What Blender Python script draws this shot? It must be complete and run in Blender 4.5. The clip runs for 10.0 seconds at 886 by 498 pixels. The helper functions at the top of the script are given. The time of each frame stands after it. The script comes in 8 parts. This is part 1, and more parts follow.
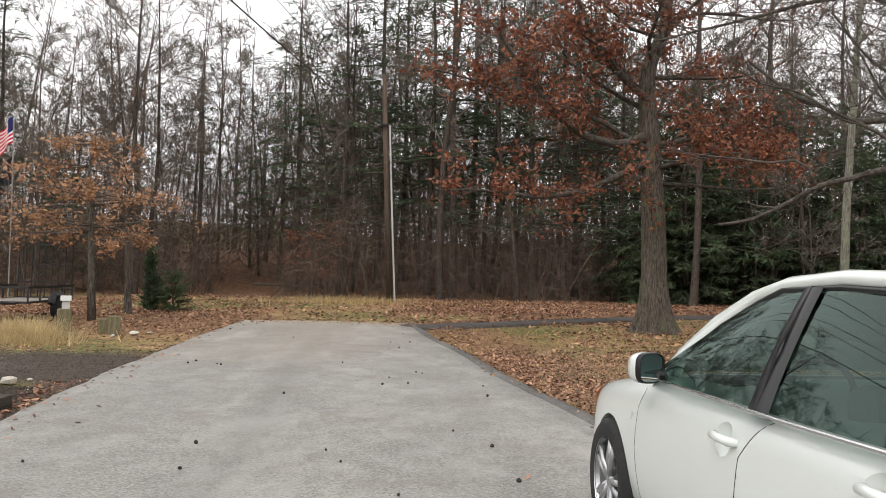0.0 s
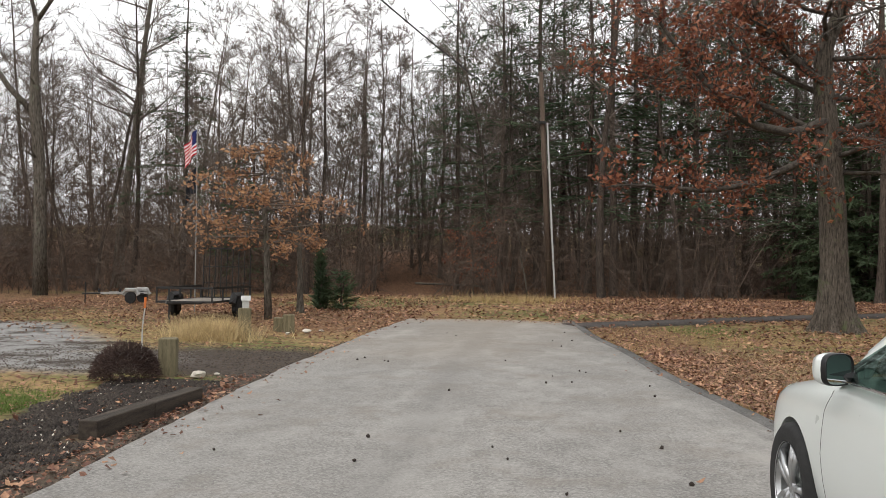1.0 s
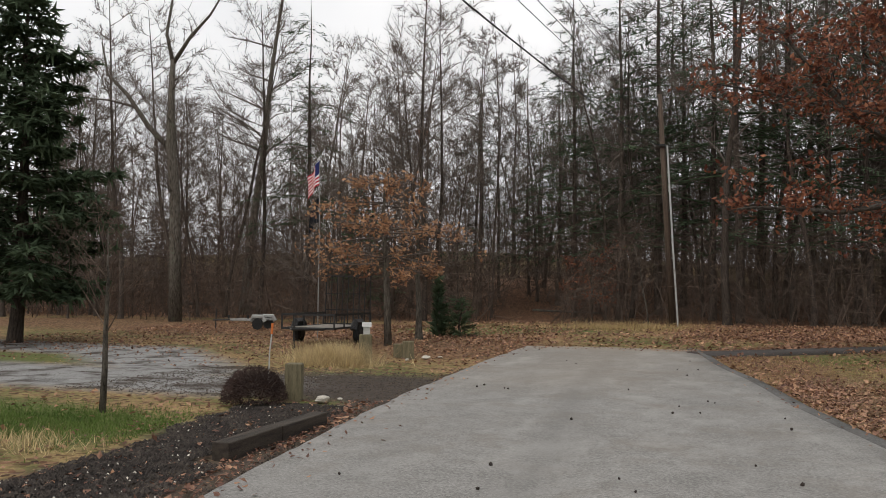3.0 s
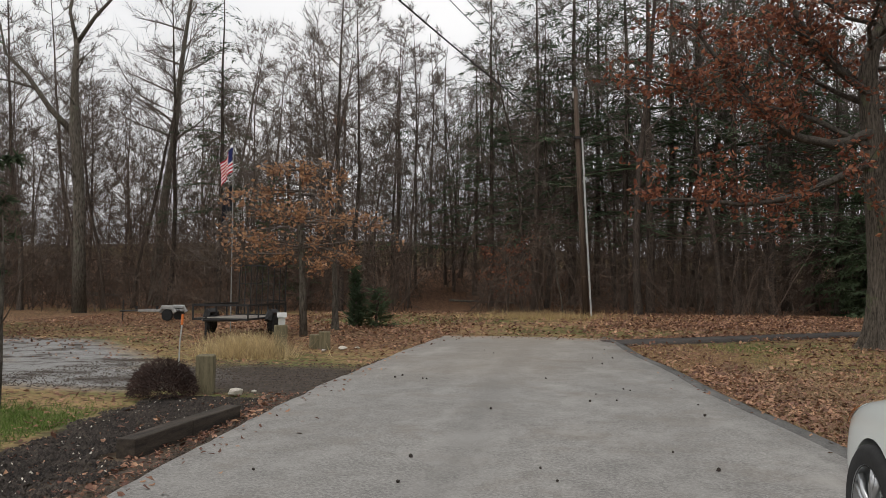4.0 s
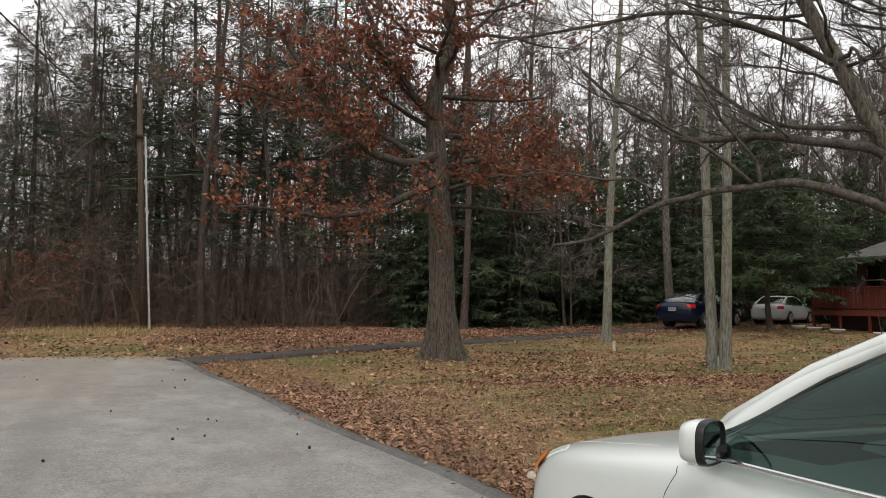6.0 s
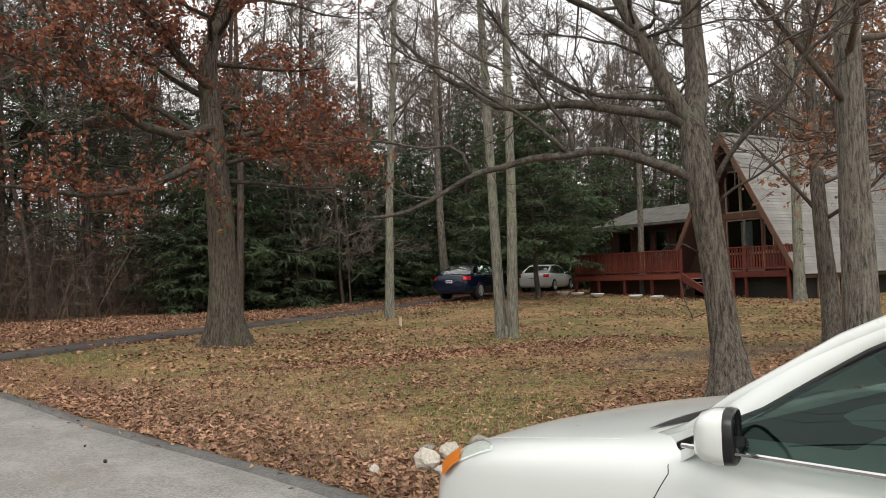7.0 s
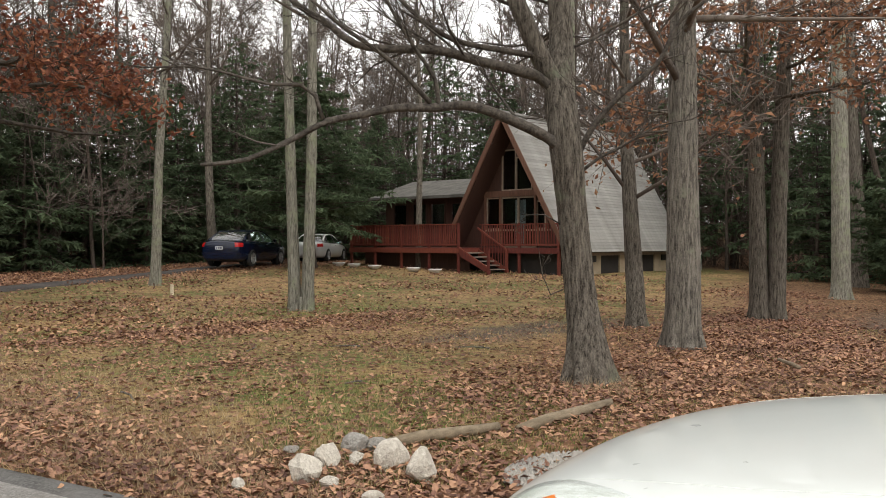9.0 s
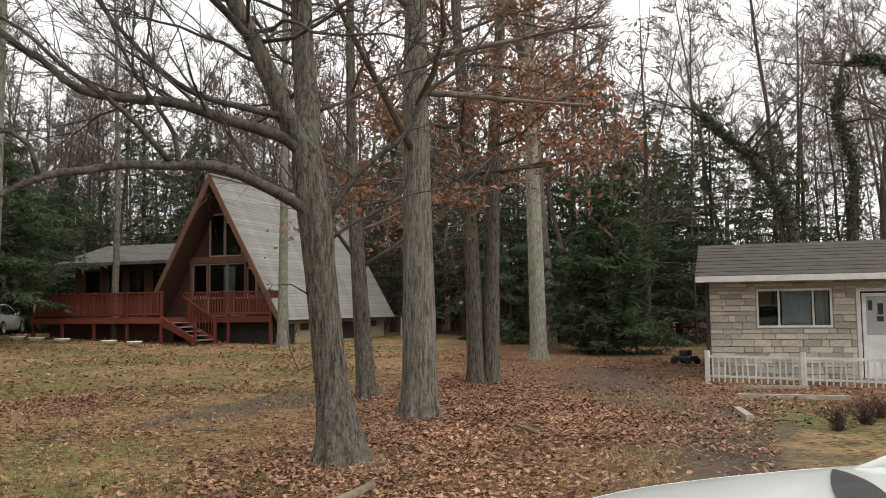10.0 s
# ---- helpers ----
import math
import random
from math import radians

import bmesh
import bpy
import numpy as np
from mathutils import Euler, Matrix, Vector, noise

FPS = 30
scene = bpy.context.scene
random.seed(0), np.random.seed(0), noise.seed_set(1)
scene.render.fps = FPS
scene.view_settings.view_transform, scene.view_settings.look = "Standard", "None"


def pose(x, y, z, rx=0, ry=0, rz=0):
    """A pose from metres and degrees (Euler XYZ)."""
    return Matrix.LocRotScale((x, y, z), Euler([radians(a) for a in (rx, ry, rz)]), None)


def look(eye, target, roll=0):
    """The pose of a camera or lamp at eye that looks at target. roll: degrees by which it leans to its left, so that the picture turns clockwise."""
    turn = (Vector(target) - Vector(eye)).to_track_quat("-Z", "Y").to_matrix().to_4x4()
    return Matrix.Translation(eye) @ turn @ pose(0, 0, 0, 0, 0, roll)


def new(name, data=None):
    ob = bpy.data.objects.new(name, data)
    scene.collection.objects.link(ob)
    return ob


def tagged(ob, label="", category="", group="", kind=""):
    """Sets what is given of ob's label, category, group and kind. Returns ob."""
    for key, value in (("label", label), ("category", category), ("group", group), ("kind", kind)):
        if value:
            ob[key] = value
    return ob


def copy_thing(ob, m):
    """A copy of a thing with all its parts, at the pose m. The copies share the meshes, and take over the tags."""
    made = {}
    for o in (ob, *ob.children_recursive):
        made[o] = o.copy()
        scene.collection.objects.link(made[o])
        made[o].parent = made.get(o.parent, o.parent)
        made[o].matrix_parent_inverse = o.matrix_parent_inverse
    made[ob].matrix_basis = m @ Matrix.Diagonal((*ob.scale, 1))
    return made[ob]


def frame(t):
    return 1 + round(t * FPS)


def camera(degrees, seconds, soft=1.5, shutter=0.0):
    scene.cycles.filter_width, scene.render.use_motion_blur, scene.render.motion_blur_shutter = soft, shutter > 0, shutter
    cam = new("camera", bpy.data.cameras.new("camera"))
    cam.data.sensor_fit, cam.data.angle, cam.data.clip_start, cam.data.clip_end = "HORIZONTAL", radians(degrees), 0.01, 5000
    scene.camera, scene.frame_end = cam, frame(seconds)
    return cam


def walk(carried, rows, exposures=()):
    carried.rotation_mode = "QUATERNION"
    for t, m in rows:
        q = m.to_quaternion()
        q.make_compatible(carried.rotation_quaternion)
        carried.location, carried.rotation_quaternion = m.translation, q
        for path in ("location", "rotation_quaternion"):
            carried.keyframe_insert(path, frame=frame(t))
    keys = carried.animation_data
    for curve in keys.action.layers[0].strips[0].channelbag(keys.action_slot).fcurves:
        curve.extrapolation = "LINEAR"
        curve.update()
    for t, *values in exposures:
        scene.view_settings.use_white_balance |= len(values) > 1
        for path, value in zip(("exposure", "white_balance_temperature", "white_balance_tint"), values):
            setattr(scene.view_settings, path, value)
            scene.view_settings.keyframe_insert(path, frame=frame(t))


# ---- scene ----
# The camera: carried by hand along the parked white car, turning from the road to the two houses.
cam = camera(55.70, 10.0, 0.8)
# seconds, place, pitch, roll, yaw
PATH = [
    (0.0, 0.000, 0.000, 1.472, 1.75, 1.24, -0.66),
    (0.5, -0.008, 0.006, 1.471, 0.78, 1.02, 3.66),
    (1.0, -0.035, -0.022, 1.473, 1.47, 0.62, 10.14),
    (1.5, -0.049, -0.034, 1.475, 1.52, 0.67, 14.29),
    (2.0, -0.058, -0.020, 1.477, 2.22, 0.73, 15.90),
    (2.2, -0.064, -0.019, 1.476, 3.07, 0.77, 16.56),
    (3.3, -0.109, 0.018, 1.463, 3.19, 0.46, 18.19),
    (3.5, -0.132, 0.035, 1.461, 2.56, 0.17, 17.13),
    (4.0, -0.169, 0.168, 1.445, 2.64, 0.46, 12.36),
    (4.5, -0.195, 0.486, 1.456, 5.39, 2.53, 7.78),
    (5.0, -0.294, 0.832, 1.499, 6.88, 2.66, -1.02),
    (5.5, -0.480, 1.143, 1.508, 5.25, 1.12, -10.71),
    (6.0, -0.602, 1.587, 1.494, 3.66, 0.57, -17.43),
    (6.2, -0.655, 1.743, 1.481, 3.35, 0.40, -20.64),
    (7.3, -0.870, 2.713, 1.506, 1.53, -2.22, -36.12),
    (7.5, -0.891, 2.872, 1.502, 1.38, -1.92, -37.16),
    (8.0, -0.894, 3.308, 1.495, 0.93, -1.11, -42.47),
    (8.5, -0.825, 3.722, 1.464, 0.21, 0.03, -46.71),
    (9.0, -0.766, 4.112, 1.471, -0.31, 0.08, -50.07),
    (9.5, -0.758, 4.464, 1.522, 1.83, -1.75, -60.35),
    (10.0, -0.583, 4.814, 1.532, 4.09, -0.71, -70.40),
]
walk(cam, [(t, pose(x, y, z, 90 + p, 0, yw) @ pose(0, 0, 0, 0, 0, r)) for t, x, y, z, p, r, yw in PATH],
     [(0, 0.33, 6700, 11), (1, 0.14, 6700, 11), (2, -0.13, 6700, 11), (3.5, -0.36, 6650, 11), (5.5, -0.36, 6700, 11), (6.2, 0.03, 6750, 11), (7.5, 0.22, 6850, 11), (9, 0.27, 6900, 11), (10, 0.2, 6850, 11)])

# ---- light ----
SUN_EL, SUN_AZ = 48.0, 200.0
world = bpy.data.worlds.new("overcast_sky")
scene.world = world
world.use_nodes = True
wn, wl = world.node_tree.nodes, world.node_tree.links
sky = wn.new("ShaderNodeTexSky")
sky.sky_type, sky.sun_disc = "NISHITA", False
sky.sun_elevation, sky.sun_rotation = radians(SUN_EL), radians(SUN_AZ)
sky.air_density, sky.dust_density, sky.ozone_density = 1.6, 6.0, 1.0
# a closed cloud deck: the sky's colour washed out and evened by cloud
wash = wn.new("ShaderNodeHueSaturation")
wash.inputs["Saturation"].default_value = 0.10
wl.new(sky.outputs[0], wash.inputs["Color"])
coord = wn.new("ShaderNodeTexCoord")
cloud = wn.new("ShaderNodeTexNoise")
cloud.inputs["Scale"].default_value, cloud.inputs["Detail"].default_value = 2.2, 5.0
wl.new(coord.outputs["Generated"], cloud.inputs["Vector"])
ramp = wn.new("ShaderNodeValToRGB")
ramp.color_ramp.elements[0].position, ramp.color_ramp.elements[0].color = 0.3, (7.6, 7.9, 8.3, 1)
ramp.color_ramp.elements[1].position, ramp.color_ramp.elements[1].color = 0.7, (10.4, 10.5, 10.6, 1)
wl.new(cloud.outputs["Fac"], ramp.inputs["Fac"])
deck_mix = wn.new("ShaderNodeMix")
deck_mix.data_type = "RGBA"
deck_mix.inputs[0].default_value = 0.78
wl.new(wash.outputs[0], deck_mix.inputs[6])
wl.new(ramp.outputs[0], deck_mix.inputs[7])
back = wn["Background"]
back.inputs["Strength"].default_value = 0.15
wl.new(deck_mix.outputs[2], back.inputs["Color"])

sun_data = bpy.data.lights.new("sun", "SUN")
sun_data.energy, sun_data.angle, sun_data.color = 0.7, radians(25), (1.0, 0.97, 0.93)
sun = new("sun", sun_data)
sun.matrix_world = look((0, 0, 60), (0 - 60 * math.sin(radians(SUN_AZ)) / math.tan(radians(SUN_EL)), 0 - 60 * math.cos(radians(SUN_AZ)) / math.tan(radians(SUN_EL)), 0))


# ---- materials ----
def material(name, rough=0.8, metal=0.0, spec=0.5):
    m = bpy.data.materials.new(name)
    m.use_nodes = True
    b = m.node_tree.nodes["Principled BSDF"]
    b.inputs["Roughness"].default_value = rough
    b.inputs["Metallic"].default_value = metal
    b.inputs["Specular IOR Level"].default_value = spec
    return m, m.node_tree.nodes, m.node_tree.links, b


def noise_node(n, l, scale, detail=4.0, rough=0.55, source="Object", stretch=None):
    tc = n.new("ShaderNodeTexCoord")
    t = n.new("ShaderNodeTexNoise")
    t.inputs["Scale"].default_value, t.inputs["Detail"].default_value, t.inputs["Roughness"].default_value = scale, detail, rough
    if stretch:
        mp = n.new("ShaderNodeMapping")
        mp.inputs["Scale"].default_value = stretch
        l.new(tc.outputs[source], mp.inputs["Vector"])
        l.new(mp.outputs[0], t.inputs["Vector"])
    else:
        l.new(tc.outputs[source], t.inputs["Vector"])
    return t.outputs["Fac"]


def ramp_node(n, l, fac, stops):
    r = n.new("ShaderNodeValToRGB")
    e = r.color_ramp.elements
    while len(e) < len(stops):
        e.new(0.5)
    for k, (p, c) in enumerate(stops):
        e[k].position, e[k].color = p, (*c, 1)
    l.new(fac, r.inputs["Fac"])
    return r.outputs["Color"]


def mix_node(n, l, fac, a, b, kind="MIX"):
    m = n.new("ShaderNodeMix")
    m.data_type, m.blend_type = "RGBA", kind
    for i, v in ((0, fac), (6, a), (7, b)):
        if isinstance(v, (int, float)):
            m.inputs[i].default_value = v
        elif isinstance(v, tuple):
            m.inputs[i].default_value = (*v, 1)
        else:
            l.new(v, m.inputs[i])
    return m.outputs[2]


def math_node(n, l, op, a, b=0.0, clamp=False):
    m = n.new("ShaderNodeMath")
    m.operation, m.use_clamp = op, clamp
    for i, v in ((0, a), (1, b)):
        if isinstance(v, (int, float)):
            m.inputs[i].default_value = v
        else:
            l.new(v, m.inputs[i])
    return m.outputs[0]


def bump_node(n, l, height, b, strength=0.4, dist=0.02):
    k = n.new("ShaderNodeBump")
    k.inputs["Strength"].default_value, k.inputs["Distance"].default_value = strength, dist
    l.new(height, k.inputs["Height"])
    l.new(k.outputs[0], b.inputs["Normal"])


def simple(name, dark, light, scale=6.0, rough=0.8, metal=0.0, bump=0.3, dist=0.01, stretch=None, fine=40.0, vary=0.0, spec=0.4, translucent=0.0):
    """A surface with grain at two scales between two base colours."""
    m, n, l, b = material(name, rough, metal, spec)
    big = noise_node(n, l, scale, 4, 0.6, "Object", stretch)
    small = noise_node(n, l, fine, 3, 0.6, "Object", stretch)
    f = math_node(n, l, "ADD", math_node(n, l, "MULTIPLY", big, 0.65), math_node(n, l, "MULTIPLY", small, 0.35))
    col = ramp_node(n, l, f, [(0.33, dark), (0.67, light)])
    if vary:
        oi = n.new("ShaderNodeObjectInfo")
        gi = n.new("ShaderNodeNewGeometry")
        s = math_node(n, l, "FRACT", math_node(n, l, "ADD", oi.outputs["Random"], gi.outputs["Random Per Island"]))
        hs = n.new("ShaderNodeHueSaturation")
        l.new(col, hs.inputs["Color"])
        l.new(math_node(n, l, "ADD", math_node(n, l, "MULTIPLY", s, 2 * vary), 1 - vary), hs.inputs["Value"])
        l.new(math_node(n, l, "ADD", math_node(n, l, "MULTIPLY", s, 0.04 * vary), 0.5 - 0.02 * vary), hs.inputs["Hue"])
        col = hs.outputs[0]
    l.new(col, b.inputs["Base Color"])
    if bump:
        bump_node(n, l, f, b, bump, dist)
    if translucent:
        b.inputs["Subsurface Weight"].default_value = 0.0
        tr = n.new("ShaderNodeBsdfTranslucent")
        l.new(col, tr.inputs["Color"])
        ms = n.new("ShaderNodeMixShader")
        ms.inputs[0].default_value = translucent
        l.new(b.outputs[0], ms.inputs[1])
        l.new(tr.outputs[0], ms.inputs[2])
        l.new(ms.outputs[0], n["Material Output"].inputs["Surface"])
    return m


def bark_material(name, dark, light, moss=None, patches=0.0):
    """Furrowed bark: long ridges up the trunk, and lichen patches."""
    m, n, l, b = material(name, 0.9, 0.0, 0.2)
    ridges = noise_node(n, l, 15.0, 6, 0.72, "Object", (1.9, 1.9, 0.30))
    fine = noise_node(n, l, 55.0, 3, 0.65)
    f = math_node(n, l, "ADD", math_node(n, l, "MULTIPLY", ridges, 0.78), math_node(n, l, "MULTIPLY", fine, 0.22))
    col = ramp_node(n, l, f, [(0.38, dark), (0.60, light)])
    if moss:
        p = noise_node(n, l, 1.7, 5, 0.7)
        col = mix_node(n, l, ramp_node(n, l, p, [(0.56 - 0.1 * patches, (0, 0, 0)), (0.66, (1, 1, 1))]), col, moss)
    oi = n.new("ShaderNodeObjectInfo")
    hs = n.new("ShaderNodeHueSaturation")
    l.new(col, hs.inputs["Color"])
    l.new(math_node(n, l, "ADD", math_node(n, l, "MULTIPLY", oi.outputs["Random"], 0.5), 0.75), hs.inputs["Value"])
    l.new(hs.outputs[0], b.inputs["Base Color"])
    bump_node(n, l, f, b, 1.0, 0.05)
    return m


BARK = bark_material("grey_brown_bark", (0.026, 0.021, 0.017), (0.185, 0.163, 0.135), (0.14, 0.145, 0.105))
BARK_OAK = bark_material("dark_oak_bark", (0.022, 0.018, 0.015), (0.125, 0.106, 0.086), (0.09, 0.105, 0.055))
BARK_PALE = bark_material("pale_lichen_bark", (0.040, 0.035, 0.030), (0.235, 0.214, 0.182), (0.22, 0.225, 0.17), 0.0)
BARK_LICHEN = bark_material("pale_green_lichen_bark", (0.085, 0.080, 0.066), (0.30, 0.29, 0.24), (0.25, 0.275, 0.18), 0.5)
BARK_DARK = bark_material("dark_woodland_bark", (0.035, 0.027, 0.022), (0.12, 0.095, 0.078))
LIMB = simple("rough_grey_brown_limbs", (0.026, 0.022, 0.019), (0.125, 0.110, 0.093), 9.0, 0.9, bump=0.9, dist=0.02, fine=36.0, spec=0.2)
TWIG = simple("grey_brown_twigs", (0.075, 0.061, 0.052), (0.20, 0.167, 0.142), 3.0, 0.9, bump=0, vary=0.25, spec=0.2)
BRUSH = simple("brown_brush", (0.062, 0.047, 0.038), (0.165, 0.122, 0.096), 3.0, 0.9, bump=0, vary=0.35, spec=0.2)
OAK_LEAF = simple("russet_oak_leaves", (0.125, 0.043, 0.026), (0.31, 0.122, 0.068), 2.0, 0.65, bump=0, vary=0.45, spec=0.3, translucent=0.25)
TAN_LEAF = simple("orange_tan_oak_leaves", (0.22, 0.108, 0.056), (0.47, 0.27, 0.155), 2.0, 0.65, bump=0, vary=0.35, spec=0.3, translucent=0.25)
DULL_LEAF = simple("dull_brown_oak_leaves", (0.19, 0.088, 0.050), (0.40, 0.21, 0.125), 2.0, 0.65, bump=0, vary=0.35, spec=0.3, translucent=0.25)
NEEDLE = simple("dark_green_needles", (0.046, 0.070, 0.044), (0.115, 0.152, 0.088), 1.2, 0.95, bump=0, vary=0.3, spec=0.08, translucent=0.3)
HEMLOCK = simple("hemlock_green_sprays", (0.062, 0.090, 0.054), (0.150, 0.198, 0.112), 1.2, 0.95, bump=0, vary=0.25, spec=0.05, translucent=0.5)
IVY = simple("dark_ivy_leaves", (0.022, 0.040, 0.022), (0.07, 0.095, 0.05), 2.0, 0.5, bump=0, vary=0.4, spec=0.4)
LITTER_LEAF = simple("fallen_brown_leaves", (0.12, 0.056, 0.038), (0.42, 0.235, 0.15), 0.8, 0.7, bump=0, vary=0.65, spec=0.3)
LITTER_DULL = simple("dull_fallen_leaves", (0.10, 0.046, 0.034), (0.34, 0.175, 0.115), 0.8, 0.7, bump=0, vary=0.65, spec=0.3)
STRAW = simple("bright_dead_straw", (0.38, 0.28, 0.14), (0.70, 0.56, 0.33), 3.0, 0.8, bump=0, vary=0.3, spec=0.2, translucent=0.2)
DRY_GRASS = simple("dry_straw_grass", (0.26, 0.18, 0.08), (0.55, 0.42, 0.22), 3.0, 0.8, bump=0, vary=0.3, spec=0.2, translucent=0.2)
VERGE = simple("dead_brown_grass", (0.20, 0.145, 0.085), (0.46, 0.36, 0.23), 3.0, 0.8, bump=0, vary=0.3, spec=0.2, translucent=0.2)
GREEN_GRASS = simple("short_green_grass", (0.055, 0.11, 0.022), (0.15, 0.205, 0.052), 1.0, 0.8, bump=0, vary=0.35, spec=0.2, translucent=0.2)


# ---- mesh helpers ----
class Builder:
    """Collects vertices and faces of one mesh."""

    def __init__(self):
        self.v, self.f, self.s = [], [], []

    def tube(self, pts, rad, sides=6, cap=True, smooth=True):
        pts = [Vector(p) for p in pts]
        base = len(self.v)
        for i, p in enumerate(pts):
            d = (pts[min(i + 1, len(pts) - 1)] - pts[max(i - 1, 0)]).normalized()
            ref = Vector((1, 0, 0)) if abs(d.x) < 0.8 else Vector((0, 1, 0))
            a = d.cross(ref).normalized()
            b = d.cross(a)
            r = rad[i]
            for k in range(sides):
                w = 2 * math.pi * k / sides
                self.v.append(p + a * (r * math.cos(w)) + b * (r * math.sin(w)))
        for i in range(len(pts) - 1):
            for k in range(sides):
                q = base + i * sides
                self.f.append((q + k, q + (k + 1) % sides, q + sides + (k + 1) % sides, q + sides + k))
        if cap and sides > 3:
            self.f.append(tuple(base + (len(pts) - 1) * sides + k for k in range(sides)))
            self.f.append(tuple(base + sides - 1 - k for k in range(sides)))

    def twig(self, pts, r):
        """A thin three-sided twig that runs out to a point."""
        n = len(pts)
        for i in range(n - 1):
            d = (pts[i + 1] - pts[i])
            a = d.orthogonal().normalized() * r * (1 - i / (n - 1))
            c = d.cross(a).normalized() * r * (1 - i / (n - 1))
            b = len(self.v)
            self.v += [pts[i] + a, pts[i] - a * 0.5 + c * 0.87, pts[i] - a * 0.5 - c * 0.87]
            if i == n - 2:
                self.v.append(pts[-1])
                self.f += [(b, b + 1, b + 3), (b + 1, b + 2, b + 3), (b + 2, b, b + 3)]
            else:
                k = 1 - (i + 1) / (n - 1)
                o = pts[i + 1]
                a, c = a * k / (1 - i / (n - 1)), c * k / (1 - i / (n - 1))
                self.v += [o + a, o - a * 0.5 + c * 0.87, o - a * 0.5 - c * 0.87]
                self.f += [(b, b + 1, b + 4, b + 3), (b + 1, b + 2, b + 5, b + 4), (b + 2, b, b + 3, b + 5)]

    def sliver(self, p, q, r, rng):
        """A twig too thin to be more than a sliver."""
        d = (q - p)
        a = d.cross(Vector((rng.gauss(0, 1), rng.gauss(0, 1), rng.gauss(0, 1)))).normalized() * r
        b = len(self.v)
        self.v += [p + a, p - a, q]
        self.f.append((b, b + 1, b + 2))

    def poly(self, *pts):
        b = len(self.v)
        self.v += [Vector(p) for p in pts]
        self.f.append(tuple(range(b, b + len(pts))))

    def leaf(self, p, size, rng, flat=False, wide=0.55):
        """A small leaf folded along its rib."""
        d = Vector((rng.gauss(0, 1), rng.gauss(0, 1), rng.gauss(0.1, 0.3) if flat else rng.gauss(0, 0.8))).normalized()
        u = Vector((rng.gauss(0, 0.45), rng.gauss(0, 0.45), 1)) if flat else Vector((rng.gauss(0, 1), rng.gauss(0, 1), rng.gauss(0, 1)))
        s = d.cross(u).normalized()
        n = s.cross(d)
        p = Vector(p)
        b = len(self.v)
        c = size * rng.uniform(-0.1, 0.25)
        self.v += [p, p + d * (size * 0.5) + s * (size * wide * 0.5) + n * c, p + d * size, p + d * (size * 0.5) - s * (size * wide * 0.5) + n * c]
        self.f += [(b, b + 1, b + 2), (b, b + 2, b + 3)]

    def fallen(self, p, size, rng, wide=0.6):
        """A dry curled leaf on the ground, lobed and folded along its rib."""
        a = rng.uniform(0, 6.2832)
        d = Vector((math.cos(a), math.sin(a), rng.gauss(0.06, 0.2)))
        s = Vector((-math.sin(a), math.cos(a), rng.gauss(0, 0.3)))
        p = Vector(p)
        up = Vector((0, 0, size))
        c, t = rng.uniform(-0.05, 0.3), rng.uniform(-0.05, 0.3)
        w1, w2 = wide * rng.uniform(0.3, 0.6), wide * rng.uniform(0.2, 0.5)
        b = len(self.v)
        self.v += [p, p + d * (size * 0.3) + s * (size * w1) + up * c, p + d * (size * 0.72) + s * (size * w2) + up * (c * 0.7), p + d * size + up * t, p + d * (size * 0.66) - s * (size * w2) + up * (c * 0.6), p + d * (size * 0.34) - s * (size * w1) + up * c]
        self.f += [(b, b + 1, b + 2, b + 3), (b, b + 3, b + 4, b + 5)]

    def spray(self, p, d, size, rng, wide=0.3):
        """A flat pointed spray of needles along d."""
        d = d.normalized()
        s = d.cross(Vector((rng.gauss(0, 0.35), rng.gauss(0, 0.35), 1))).normalized()
        p = Vector(p)
        b = len(self.v)
        self.v += [p + s * size * wide * 0.5, p + d * size - Vector((0, 0, size * 0.12)), p - s * size * wide * 0.5]
        self.f.append((b, b + 1, b + 2))

    def box(self, lo, hi, m=None):
        b = len(self.v)
        for x in (lo[0], hi[0]):
            for y in (lo[1], hi[1]):
                for z in (lo[2], hi[2]):
                    p = Vector((x, y, z))
                    self.v.append(m @ p if m else p)
        for q in ((0, 1, 3, 2), (4, 6, 7, 5), (0, 4, 5, 1), (2, 3, 7, 6), (0, 2, 6, 4), (1, 5, 7, 3)):
            self.f.append(tuple(b + k for k in q))

    def join(self, other, m):
        b = len(self.v)
        self.v += [m @ p for p in other.v]
        self.f += [tuple(b + k for k in q) for q in other.f]

    def mesh(self, name, mat, smooth=False):
        me = bpy.data.meshes.new(name)
        me.from_pydata([tuple(p) for p in self.v], [], self.f)
        if mat:
            me.materials.append(mat)
        if smooth:
            me.polygons.foreach_set("use_smooth", [True] * len(me.polygons))
        me.update()
        return me


def sheet(rows, flip=False):
    b = Builder()
    w = len(rows[0])
    for r in rows:
        b.v += [Vector(p) for p in r]
    for j in range(len(rows) - 1):
        for i in range(w - 1):
            q = (j * w + i, j * w + i + 1, j * w + w + i + 1, j * w + w + i)
            b.f.append(tuple(reversed(q)) if flip else q)
    return b


